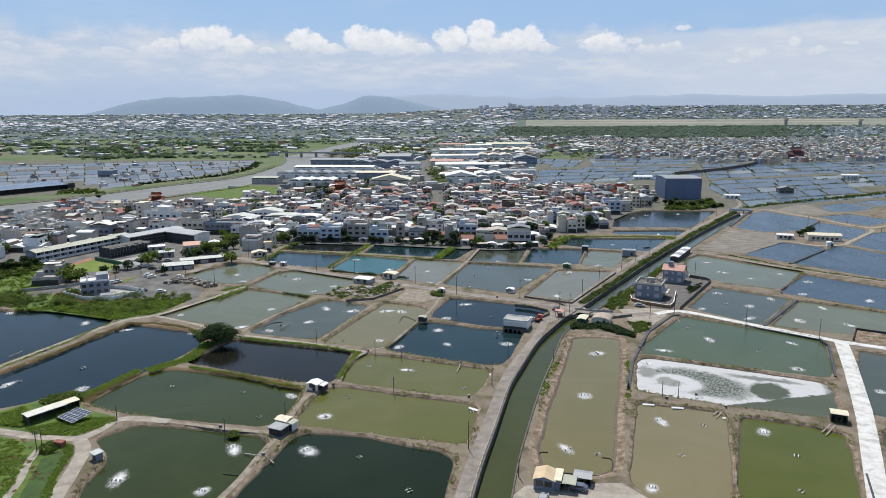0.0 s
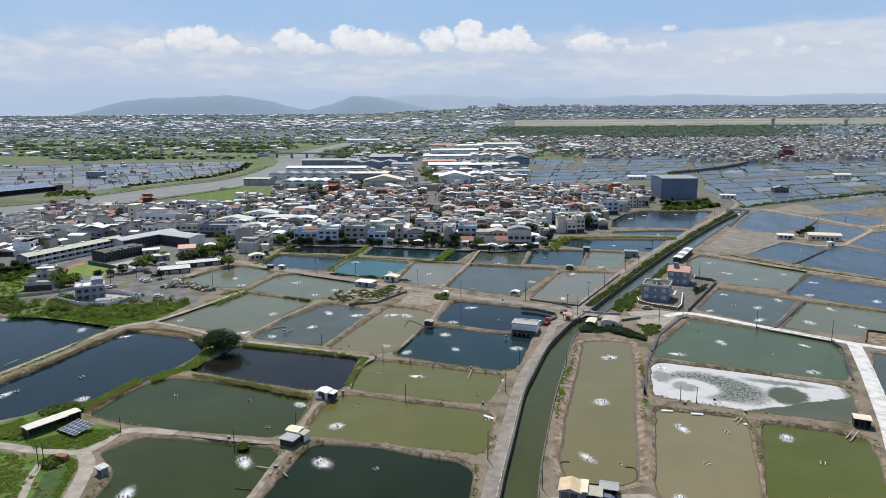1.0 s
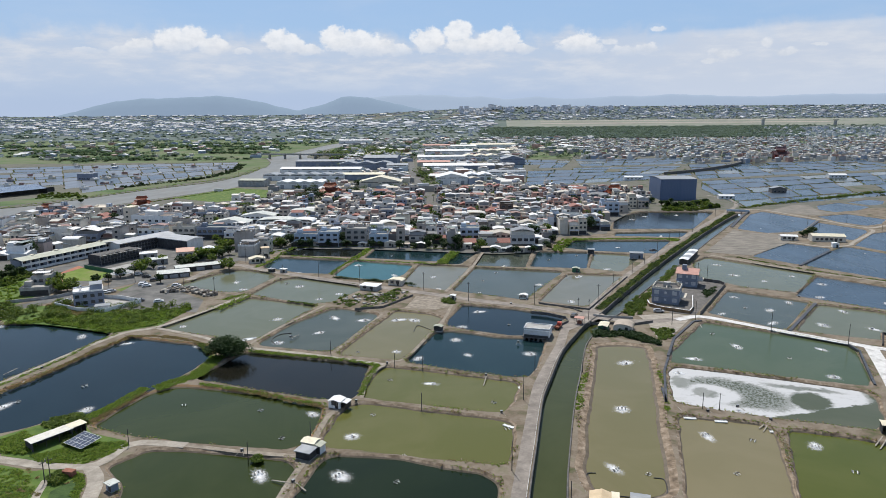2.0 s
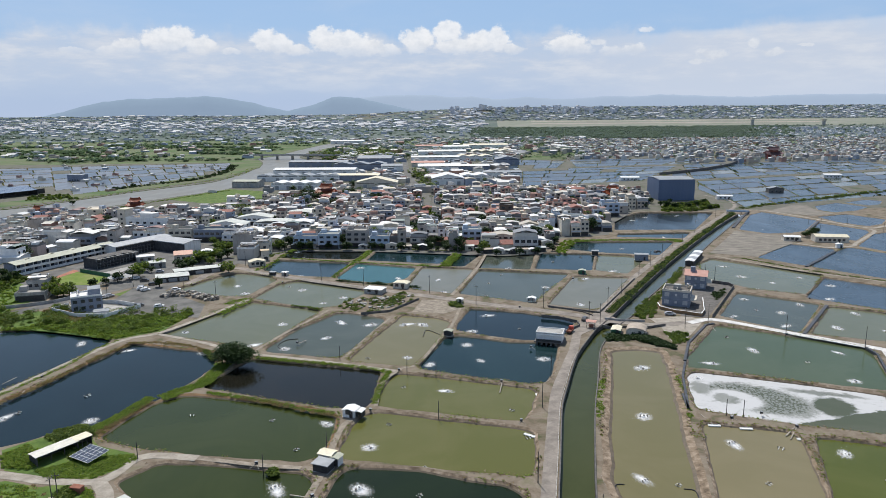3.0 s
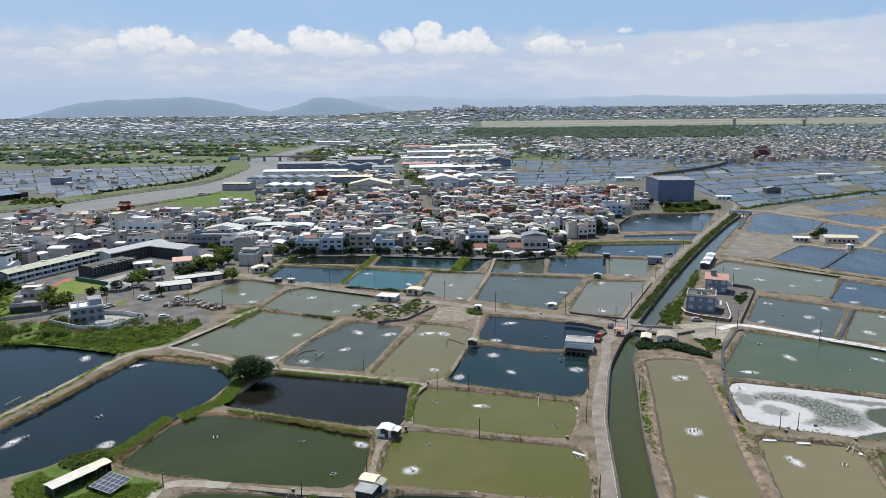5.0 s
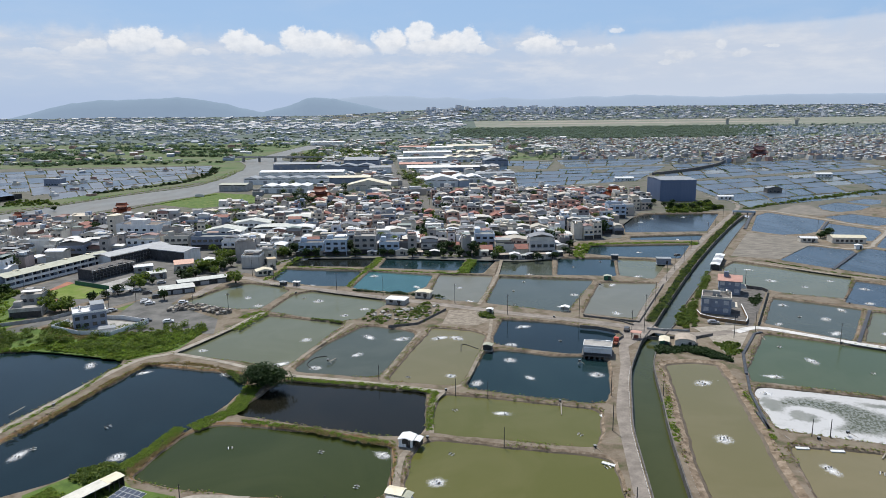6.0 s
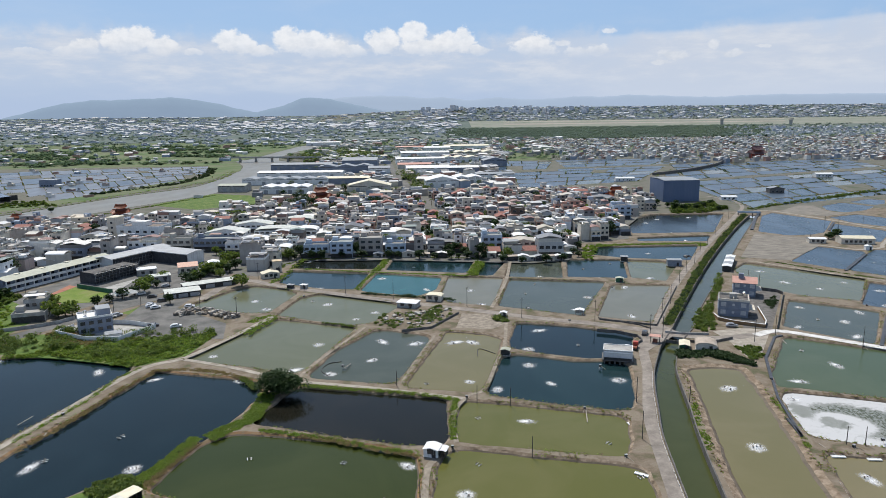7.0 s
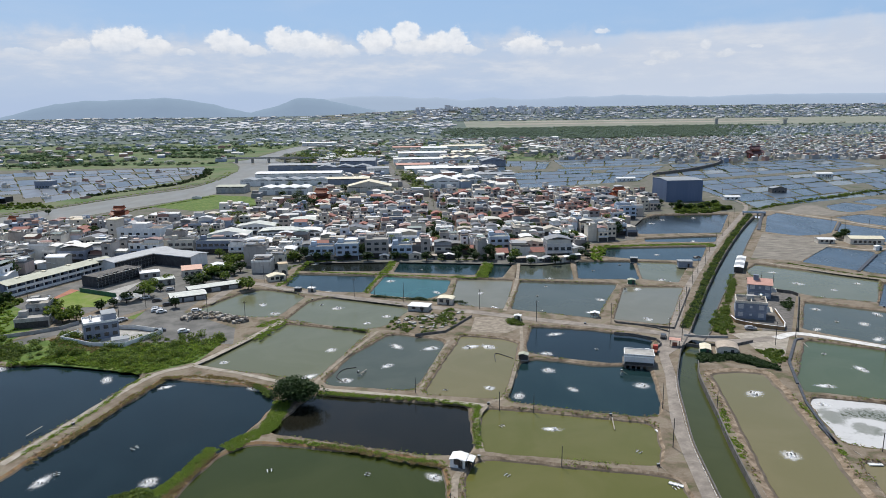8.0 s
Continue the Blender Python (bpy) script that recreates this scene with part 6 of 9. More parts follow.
# x, y of the front's middle, width, depth, height, storeys
for x, y, w, d, h, n, roof, wall, words in (
    (-85.5, 423.3, 14.1, 10, 6.6, 2, "flat", "blue_wall", "long pale blue two-storey pond-side house with galleries"),
    (-71.0, 420.7, 12.5, 11, 8.4, 3, "flat", "blue_wall", "pale blue three-storey pond-side house with white bands"),
    (-54.5, 423.6, 12.8, 12, 9.6, 3, "flat", "taupe_wall", "taupe three-storey pond-side house"),
    (-40.4, 419.4, 11.5, 10, 6.6, 2, "flat", "blue_wall", "pale blue two-storey house among pond-side bushes"),
    (-16.9, 421.7, 9.9, 9, 5.6, 2, "shed", "wall", "two-storey pond-side house with a green metal top"),
    (-107.7, 404.5, 7.4, 8, 6.2, 2, "flat", "cream_wall", "plain tan block at the village edge"),
    (15.7, 421.0, 11.6, 11, 9.6, 3, "flat", "blue_wall", "pale blue three-storey house above the ponds"),
    (46.1, 403.9, 14.0, 12, 7.6, 2, "shed", "pale_grey_roof", "metal-clad two-storey pond-side building"),
    (35.0, 424.8, 15.0, 11, 5.6, 2, "gable", "cream_wall", "low house with a wide white metal roof"),
    (-68.0, 481.7, 16.1, 11, 7.2, 2, "gable", "cream_wall", "cream two-storey house with a low pale gable"),
    (-97.0, 478.6, 14.4, 11, 6.4, 2, "vault", "white_wall", "white two-storey house with an arched roof"),
    (-42.6, 513.7, 14.6, 12, 8.6, 3, "flat", "grey_wall", "blue-grey three-storey house in the village"),
    (-11.8, 462.4, 10.4, 11, 7.5, 2, "flat", "white_wall", "white two-storey house in the village"),
    (-56.6, 516.4, 10.7, 11, 7.6, 3, "flat", "cream_wall", "cream three-storey house in the village"),
    (-26.8, 512.8, 13.0, 10, 6.1, 2, "flat", "cream_wall", "cream two-storey house in the village"),
    (50.0, 513.8, 9.9, 11, 12.0, 4, "flat", "brown_wall", "tall dark brown block of flats"),
    (24.1, 504.4, 18.0, 11, 6.2, 2, "vault", "cream_wall", "cream hall with an arched roof in the village"),
    (133.8, 531.9, 13.4, 12, 9.6, 3, "flat", "blue_wall", "pale three-storey block at the village edge"),
    (117.1, 616.2, 15.4, 12, 8.6, 3, "gable", "taupe_wall", "grey three-storey house with a pale gable"),
    (145.1, 606.6, 20.3, 12, 6.4, 2, "vault", "grey_wall", "grey hall with a pale arched roof"),
    (59.4, 469.9, 13.8, 9, 4.6, 1, "gable", "cream_wall", "low cream hall in the village"),
    (62.2, 447.7, 11.5, 10, 5.0, 2, "flat", "cream_wall", "cream house at the pond corner"),
    (81.5, 487.6, 5.3, 9, 9.4, 3, "flat", "blue_wall", "narrow blue three-storey house"),
    (94.1, 484.9, 14.2, 11, 7.4, 2, "flat", "white_wall", "white two-storey row house"),
    (103.7, 469.5, 11.0, 9, 6.6, 2, "flat", "blue_wall", "pale blue row house at the pond edge"),
    (22.6, 577.6, 8.7, 11, 11.0, 4, "flat", "cream_wall", "cream four-storey house in the village"),
    (-228.3, 474.1, 15.5, 11, 7.0, 2, "gable", "cream_wall", "cream house beside the white public building"),
    (-197.0, 467.9, 19.0, 11, 5.6, 2, "flat", "grey_wall", "dark-fronted two-storey row house"),
    (-223.9, 434.3, 14.4, 11, 6.4, 2, "shed", "grey_wall", "grey two-storey house behind the school"),
    (-170.6, 455.5, 15.1, 10, 6.9, 2, "flat", "cream_wall", "cream two-storey school building"),
    (-148.4, 450.2, 24.0, 11, 6.9, 2, "flat", "grey_wall", "long grey two-storey row house with balconies"),
    (-117.3, 488.0, 28, 14, 5.4, 2, "vault", "white_wall", "long white-roofed market hall"),
    (-149.1, 486.0, 26, 13, 5.4, 2, "gable", "white_wall", "long white-roofed hall in the village"),
    (-136.7, 517.2, 26, 13, 5.2, 2, "gable", "white_wall", "long white hall in the village"),
    (-127.0, 456.0, 20, 12, 5.2, 2, "gable", "white_wall", "white-roofed hall near the school"),
    (-107.3, 533.6, 20, 13, 5.4, 2, "vault", "white_wall", "white-roofed hall in the village"),
):
    top = ("pale_roof" if y > 485 else "white_roof") if wall == "white_wall" and roof in ("vault", "gable") else "metal_roof"
    ob = town_house(w, d, n, roof, max(2, int(w / 3.4)), 1, wall, words, group="village landmarks", sheet=top)
    ob.matrix_basis = pose(x, y + d / 2, 0, rz=-4) @ Matrix.Diagonal((1, 1, h / (n * STOREY), 1))
    reserve(x, y + d / 2, max(w, d) * 0.5)

VILLAGE = [(-114.1, 388.6), (-94.8, 421.6), (-47.7, 416.6), (5.1, 404.3), (31.8, 395.0), (54.2, 399.6), (72.2, 449.7), (110.2, 457.5), (128.1, 506.8), (166.1, 557.0), (193.1, 614.4), (204.9, 671.0), (92.2, 711.2), (-8.6, 699.9), (-101.4, 655.9), (-168.9, 641.0), (-192.5, 566.1), (-216.6, 567.0), (-299.1, 569.8), (-384.5, 503.9), (-346.8, 406.0), (-258.0, 357.4), (-238.7, 386.7), (-202.4, 430.2), (-167.9, 456.4), (-131.1, 400.7)]


def joined_houses(rows):
    """The houses too far off to tell one by one: walls, roofs and windows as joined meshes."""
    walls, roofs, tiles, panes = bmesh.new(), bmesh.new(), bmesh.new(), bmesh.new()
    r = random.Random(5)
    for x, y, w, d, n, kind, turn in rows:
        h = n * STOREY
        k = pose(x, y, 0, rz=turn)
        box_at(walls, k, -w / 2, w / 2, -d / 2, d / 2, 0, h)
        if kind == 0:
            box_at(roofs, k, -w / 2 + 0.3, w / 2 - 0.3, -d / 2 + 2.2, d / 2 - 0.3, h, h + 2.2)
            gable_at(roofs, k, w, d - 1.6, h + 2.2, w * 0.1, 0.8)
        elif kind == 1:
            gable_at(roofs, k, w + 0.8, d + 0.8, h, w * 0.14)
        elif kind == 2:
            gable_at(tiles, k, w + 0.8, d + 0.8, h, w * 0.2)
        else:
            box_at(walls, k, -w / 2 + 0.3, 0, d / 2 - 4, d / 2 - 0.4, h, h + 2.3)
            box_at(roofs, k, 0.4, 2.0, d / 2 - 3, d / 2 - 1.2, h, h + 1.7)
            box_at(walls, k, -w / 2 - 0.05, w / 2 + 0.05, -d / 2 - 0.05, -d / 2 + 0.15, h, h + 0.9)
        for s in range(n):
            for i in range(2 if w < 9 else 3):
                c = 2 if w < 9 else 3
                px = -w / 2 + w * (i + 0.5) / c
                e = r.uniform(0.6, 1.2)
                for fx, fy in (((px - e, -d / 2 - 0.05), (px + e, -d / 2 - 0.05)), ((px + e, d / 2 + 0.05), (px - e, d / 2 + 0.05))):
                    panes.faces.new([panes.verts.new(k @ Vector((*q, z))) for q, z in ((fx, s * STOREY + 0.9), (fy, s * STOREY + 0.9), (fy, s * STOREY + 2.3), (fx, s * STOREY + 2.3))])
            for sx in (-1, 1):
                q = [(sx * (w / 2 + 0.05), sx * -0.8), (sx * (w / 2 + 0.05), sx * 0.8)]
                panes.faces.new([panes.verts.new(k @ Vector((*a, z))) for a, z in ((q[0], s * STOREY + 0.9), (q[1], s * STOREY + 0.9), (q[1], s * STOREY + 2.3), (q[0], s * STOREY + 2.3))])
    ob = thing("village_blocks", "crowded far rows of concrete houses with metal roofs", "houses", kind="stuff")
    part("walls", walls, "far_wall", ob)
    part("roofs", roofs, "far_roof", ob)
    part("tile_roofs", tiles, "red_roof", ob)
    part("panes", panes, "glass", ob)


def box_at(bm, k, x0, x1, y0, y1, z0, z1):
    v = [bm.verts.new(k @ Vector(p)) for p in ((x0, y0, z0), (x1, y0, z0), (x1, y1, z0), (x0, y1, z0), (x0, y0, z1), (x1, y0, z1), (x1, y1, z1), (x0, y1, z1))]
    for q in ((4, 5, 6, 7), (0, 1, 5, 4), (1, 2, 6, 5), (2, 3, 7, 6), (3, 0, 4, 7)):
        bm.faces.new([v[i] for i in q])


def gable_at(bm, k, w, d, z, rise, dy=0.0):
    v = [bm.verts.new(k @ Vector(p)) for p in ((-w / 2, dy - d / 2, z), (0, dy - d / 2, z + rise), (w / 2, dy - d / 2, z), (-w / 2, dy + d / 2, z), (0, dy + d / 2, z + rise), (w / 2, dy + d / 2, z))]
    for q in ((0, 1, 4, 3), (1, 2, 5, 4), (0, 2, 1), (3, 4, 5)):
        bm.faces.new([v[i] for i in q])


M["far_roof"] = surface("sheet_roofs", [(0.58, 0.58, 0.57), (0.28, 0.285, 0.29), (0.66, 0.64, 0.60), (0.40, 0.41, 0.42), (0.18, 0.185, 0.19), (0.54, 0.48, 0.39), (0.46, 0.46, 0.46), (0.28, 0.17, 0.14), (0.70, 0.69, 0.67), (0.22, 0.21, 0.2)], 0.5, 4.0, 0.8, 0, by="island", amount=0.5)


def fill_village():
    r = random.Random(21)
    pts = np.array(VILLAGE)
    y = pts[:, 1].min() + 4
    row = made = 0
    joined = []
    while y < pts[:, 1].max():
        x = pts[:, 0].min() + r.uniform(0, 8)
        while x < pts[:, 0].max():
            ob = r.choice(PROTO)
            s = r.uniform(0.88, 1.1)
            turn = r.choice((0, 0, 0, 0, 180, 90, -90)) - 3 + r.gauss(0, 1.5)
            w = WIDTH[ob.name][1 if abs(abs(turn + 3) - 90) < 20 else 0] * s
            cx = x + w / 2
            cy = y + r.uniform(-1.5, 1.5)
            if bool(inside(np.array(cx), np.array(cy), VILLAGE)) and free(cx, cy, 3) and all(clear(cx + a, cy + b) for a, b in ((0, 0), (0, -9), (-5, -7), (5, -7))) and not (abs(cx + 9 + (cy - 690) * 0.04) < 7 and cy > 560) and r.random() > 0.1:
                if made < 262:
                    place_house(ob, cx, cy, turn, s)
                    made += 1
                else:
                    joined.append((cx, cy, w if abs(abs(turn + 3) - 90) > 20 else 7.5, r.uniform(8, 12), r.choice((1, 1, 2, 2, 2, 3)), r.choice((0, 0, 3, 3, 3, 3, 1, 1, 2)), turn))
            x += w + (r.uniform(0.1, 0.6) if r.random() < 0.7 else r.uniform(2.0, 6.0))
        y += 11 + (r.uniform(2.5, 5.0) if row % 2 else r.uniform(0.5, 2.0))
        row += 1
    joined_houses(joined)


reserve(-129.4, 400.7, 12)
reserve(-130.8, 422.5, 8)
fill_village()


# ---- trees, thickets and hedges ----
def tree_proto(h, r, mat, n, label, size=0.55, trunk=0.28):
    ob = thing("tree", label, "tree", "trees")
    bm = bmesh.new()
    tube(bm, (0, 0, -0.2), (0.1, 0, h * 0.35), trunk, trunk * 0.7, 7)
    for k in range(5):
        a = 2 * math.pi * k / 5 + 0.4
        tube(bm, (0.1, 0, h * 0.3), (0.1 + r * 0.5 * math.cos(a), r * 0.5 * math.sin(a), h * 0.62), trunk * 0.5, trunk * 0.2, 5)
    part("trunk", bm, "bark", ob)
    part("crown", quads_mesh("crown", crown(0, 0, h * 0.62, r * 1.25, r * 1.25, h * 0.46, n, size, 9), mat), None, ob)
    return ob


def palm_proto(h):
    ob = thing("palm_tree", "slender palm tree with drooping fronds", "tree", "palm trees")
    bm = bmesh.new()
    tube(bm, (0, 0, -0.2), (0.25, 0, h), 0.2, 0.13, 7)
    part("trunk", bm, "bark", ob)
    bm = bmesh.new()
    for k in range(13):
        a = 2 * math.pi * k / 13
        c, s = math.cos(a), math.sin(a)
        up = 0.5 if k % 2 else 1.0
        prev = None
        for i in range(5):
            f = i / 4
            q = Vector((0.25 + 2.6 * f * c, 2.6 * f * s, h + up * f * 2 - 2.6 * f * f))
            e = Vector((-s, c, 0)) * (0.42 * (1 - f * 0.8))
            now = [bm.verts.new(q - e - Vector((0, 0, 0.2))), bm.verts.new(q), bm.verts.new(q + e - Vector((0, 0, 0.2)))]
            if prev:
                bm.faces.new((prev[0], now[0], now[1], prev[1]))
                bm.faces.new((prev[1], now[1], now[2], prev[2]))
            prev = now
    part("fronds", bm, "leaf", ob)
    return ob


def plant(proto, spots, r):
    first = True
    for x, y in spots:
        s = r.uniform(0.75, 1.25)
        if first:
            proto.matrix_basis = pose(x, y, 0, rz=r.uniform(0, 360))
            first = False
        else:
            copy_thing(proto, pose(x, y, 0, rz=r.uniform(0, 360)) @ Matrix.Diagonal((s, s, s * r.uniform(0.85, 1.1), 1)))


TR = random.Random(31)
# the great round tree on the dike
big = thing("tree", "large dark round-crowned tree standing on a pond dike", "tree", at=pose(-79.0, 228.9, 0))
bm = bmesh.new()
tube(bm, (0, 0, -0.2), (0.2, 0, 2.6), 0.5, 0.4, 9)
for k in range(7):
    a = 2 * math.pi * k / 7
    tube(bm, (0.2, 0, 2.2), (3.2 * math.cos(a), 3.2 * math.sin(a), 4.6), 0.26, 0.1, 6)
part("trunk", bm, "bark", big)
part("crown", quads_mesh("crown", np.concatenate([crown(0, 0.5, 4.0, 8.6, 6.6, 3.6, 9500, 0.28, 26), crown(0, 0.5, 3.4, 5.6, 4.8, 2.6, 1100, 0.6, 6)]), "dark_leaf"), None, big)

village_spots = []
tries = 0
while len(village_spots) < 210 and tries < 6000:
    tries += 1
    x, y = TR.uniform(-330, 190), TR.uniform(375, 690)
    if bool(inside(np.array(x), np.array(y), VILLAGE)) and clear(x, y) and free(x, y, 1):
        village_spots.append((x, y))
plant(tree_proto(6.0, 3.2, "leaf", 420, "leafy green tree among the village houses"), village_spots[:95], TR)
plant(tree_proto(7.5, 3.6, "dark_leaf", 460, "dark green tree among the village houses"), village_spots[95:170], TR)
plant(palm_proto(7.0), village_spots[170:] + [(-167.5, 565.3), (-164.7, 568.5), (-159.9, 565.0), (-158.4, 571.7), (-152.7, 564.8), (-152.0, 574.9), (-146.4, 567.9), (-171.3, 558.8)], TR)
plant(tree_proto(7.0, 4.0, "dark_leaf", 460, "dark tree in the grove round the village temple", 0.6), GROVE, TR)
plant(tree_proto(4.2, 2.6, "dark_leaf", 300, "small dark tree at the village pond edge", 0.5), [(-97.9, 419.7), (-87.9, 419.5), (-82.6, 417.5), (-71.1, 419.0), (-60.2, 416.9), (-44.0, 414.6), (-39.8, 414.5), (-27.6, 410.5), (-19.2, 410.3), (-10.1, 408.3), (-5.9, 408.2), (-1.1, 408.0), (3.7, 406.1), (7.8, 404.2), (16.8, 397.1), (26.6, 391.8), (39.9, 391.4), (50.6, 394.5), (61.2, 402.9), (67.3, 425.0), (61.1, 411.9), (-171.3, 333.6), (-168.4, 339.8), (-164.9, 344.8), (-161.9, 351.3), (-156.4, 365.0), (-144.9, 373.6), (-142.9, 381.3), (-141.2, 334.2)], TR)
plant(tree_proto(6.0, 3.4, "leaf", 520, "leafy street tree beside the school road", 0.5), [(-161.1, 366.6), (-133.9, 415.1), (-131.5, 418.7), (-129.0, 426.3), (-115.7, 361.3), (-157.7, 381.6), (-139.2, 387.5), (-136.9, 392.4), (-132.2, 395.6), (-129.8, 381.0), (-139.6, 376.5), (-134.1, 407.8), (-158.8, 355.3), (-186.2, 322.2), (-180.7, 318.7), (-179.1, 321.0), (-175.8, 319.8), (-188.4, 330.4), (-103.8, 429.6), (-89.5, 431.2)], TR)
plant(tree_proto(5.0, 2.8, "dark_leaf", 480, "dense dark green tree near the ponds", 0.5), [(-138.4, 374.8), (-137.7, 385.3), (-141.1, 369.2), (-133.2, 385.0), (-128.0, 392.0), (-126.0, 399.0), (-220.9, 356.6), (-219.9, 349.9), (-223.5, 346.0), (-233.3, 356.9), (-227.9, 343.5), (-227.2, 359.5), (-330.5, 647.4), (195.0, 576.6), (198.4, 569.4), (207.7, 579.7), (211.5, 572.4), (223.8, 586.3), (233.9, 593.4), (175.2, 588.1), (175.8, 573.7), (189.5, 602.7), (207.0, 602.1), (193.7, 587.5), (226.3, 565.0), (-91.6, 441.4), (-44.6, 420.3), (-5.4, 425.0), (-0.8, 419.1), (3.5, 415.2), (-59.2, 436.4), (236.4, 436.6), (230.7, 432.6), (241.2, 440.6)], TR)


def thicket(name, poly, n, h, mat, label, size=0.5, category="bushes"):
    """A low tangle of clumps over a piece of ground."""
    spots = scatter(poly, n)
    got = []
    for x, y in spots:
        e = 0.5 + noise.noise((x * 0.12, y * 0.12, 4.0))
        hh = h * max(0.25, e + rng.uniform(-0.15, 0.25))
        k = int(44 + 50 * hh)
        wide = min(1.5 + hh * 0.35, 0.75 + hh * 0.8)
        got.append(crown(x, y, hh * 0.3, wide, wide, hh * 0.75, k, size * rng.uniform(0.5, 0.85), 4))
    ob = new(name, quads_mesh(name, np.concatenate(got), mat))
    return tagged(ob, label, category, kind="stuff")


def verge(line, half, n, h, mat, label, size=0.35, name="weeds"):
    return thicket(name, widen(smooth_line(line, 4), half), int(n * 1.5), h * (0.75 if h > 1.5 else 0.45), mat, label, size * 0.55, "weeds")


def rim_tufts(n, mat, label, size, h):
    """Sparse tufts along the rims of the nearer ponds."""
    got = []
    for rim in RIMS:
        p = np.array(rim)
        if p[:, 1].min() > 330:
            continue
        for i in rng.integers(0, len(p), max(1, int(n * len(p)))):
            q = p[i] + rng.normal(0, 0.45, 2)
            if noise.noise((q[0] * 0.06, q[1] * 0.06, 7.0 + size)) > 0.02:
                got.append(crown(q[0], q[1], 0.05, 0.45, 0.45, h, 9, size, 3))
    return tagged(new("tufts", quads_mesh("tufts", np.concatenate(got), mat)), label, "grass tufts", kind="stuff")


rim_tufts(2.0, "dry_leaf", "dry grass tufts along the pond banks", 0.13, 0.16)
rim_tufts(2.2, "bright_leaf", "green grass tufts along the pond banks", 0.13, 0.18)
rim_tufts(1.2, "soil", "clods and stones along the pond banks", 0.13, 0.12)

# the overgrown bank below the white house
thicket("bushes", [(-182.5, 275.6), (-185.0, 291.9), (-174.9, 304.7), (-152.5, 293.6), (-140.4, 293.2), (-127.5, 297.9), (-112.6, 290.5), (-114.6, 277.3), (-130.9, 262.3), (-159.1, 271.3)], 220, 3.2, "leaf", "dense green thicket on the pond bank", 0.36)
thicket("weeds", [(-180.3, 271.1), (-171.0, 274.0), (-141.4, 284.0), (-125.3, 289.1), (-111.0, 287.7), (-117.7, 266.7), (-131.1, 257.4), (-160.7, 271.0)], 950, 1.4, "bright_leaf", "bright green weeds on the pond bank", 0.4, "weeds")
thicket("weeds", [(-176.2, 298.2), (-154.3, 293.2), (-142.5, 287.2), (-130.9, 288.0), (-152.6, 278.0), (-169.0, 286.1)], 170, 0.9, "dry_leaf", "brown dry weeds on the pond bank", 0.45, "weeds")
thicket("bushes", [(-194.1, 277.2), (-176.8, 274.8), (-185.0, 291.9), (-195.2, 300.9), (-214.8, 294.3)], 140, 2.6, "leaf", "dense green bushes at the water's edge")
verge([(-83.3, 230.2), (-84.1, 220.9), (-86.1, 212.3), (-90.6, 207.3), (-94.0, 203.4)], 2.2, 380, 1.0, "bright_leaf", "bright green weeds on a dike")
verge([(-97.2, 203.9), (-99.6, 196.0), (-102.6, 188.3), (-105.2, 183.2)], 1.6, 230, 0.7, "bright_leaf", "patchy green weeds on a dike")
verge([(-96.8, 201.0), (-99.0, 193.0), (-101.4, 186.0), (-103.2, 179.4)], 0.8, 130, 0.25, "dry_leaf", "rusty brown dry weeds on a dike")
verge([(-81.9, 206.2), (-74.7, 203.7), (-62.6, 198.8), (-48.7, 191.9), (-41.5, 190.2)], 0.7, 110, 0.6, "bright_leaf", "low green weeds on a dike")
verge([(-72.6, 202.7), (-60.3, 197.0), (-48.4, 190.7), (-42.0, 188.5)], 0.7, 90, 0.5, "dry_leaf", "rusty brown dry weeds on a dike")
verge([(-74.0, 235.0), (-61.8, 231.1), (-44.7, 226.1), (-30.5, 220.2), (-29.3, 216.9)], 0.9, 170, 0.8, "bright_leaf", "green weeds along a pond edge")
verge([(-29.5, 218.0), (-31.5, 205.6), (-32.5, 195.3)], 0.7, 70, 0.7, "bright_leaf", "green weeds along a pond edge")
verge([(-143.0, 206.5), (-139.1, 218.4), (-134.8, 231.6), (-132.1, 246.4), (-128.1, 256.3)], 0.5, 100, 0.4, "bright_leaf", "thin grass beside a track")
verge([(-139.6, 201.2), (-135.3, 211.9), (-131.2, 225.0), (-127.7, 239.7), (-122.1, 250.4)], 0.8, 130, 0.5, "dry_leaf", "dry grass beside a track")
verge([(-123.1, 252.6), (-113.5, 253.1), (-100.8, 248.7), (-91.8, 241.7)], 1.0, 120, 0.5, "dry_leaf", "rusty brown dry weeds on a dike")
verge([(-87.0, 234.0), (-90.5, 239.1), (-93.6, 243.8)], 1.0, 50, 1.0, "leaf", "dark weeds under the tree")
verge([(-73.2, 297.9), (-66.2, 294.8), (-59.4, 290.0)], 0.6, 40, 0.8, "leaf", "low bushes on a dike")
verge([(-89.0, 394.6), (-74.6, 389.3), (-53.8, 382.3), (-27.2, 373.9), (-6.3, 367.5)], 0.9, 200, 0.9, "bright_leaf", "green grass on a dike", 0.4)
verge([(-52.5, 382.3), (-57.6, 364.3), (-60.8, 346.5)], 0.9, 80, 0.8, "bright_leaf", "green grass on a dike", 0.4)
verge([(-45.6, 412.8), (-49.0, 397.0), (-52.3, 383.9)], 2.0, 120, 1.2, "bright_leaf", "tall green grass on a dike", 0.45)
verge([(5.0, 399.1), (0.6, 384.2), (-4.2, 367.4)], 2.4, 140, 1.8, "bright_leaf", "tall green reeds on a dike", 0.5)
verge([(-105.0, 391.6), (-93.5, 415.9), (-48.4, 422.3), (-19.4, 414.0), (5.1, 407.9)], 1.3, 200, 1.2, "leaf", "bushes along the village pond edge", 0.5)
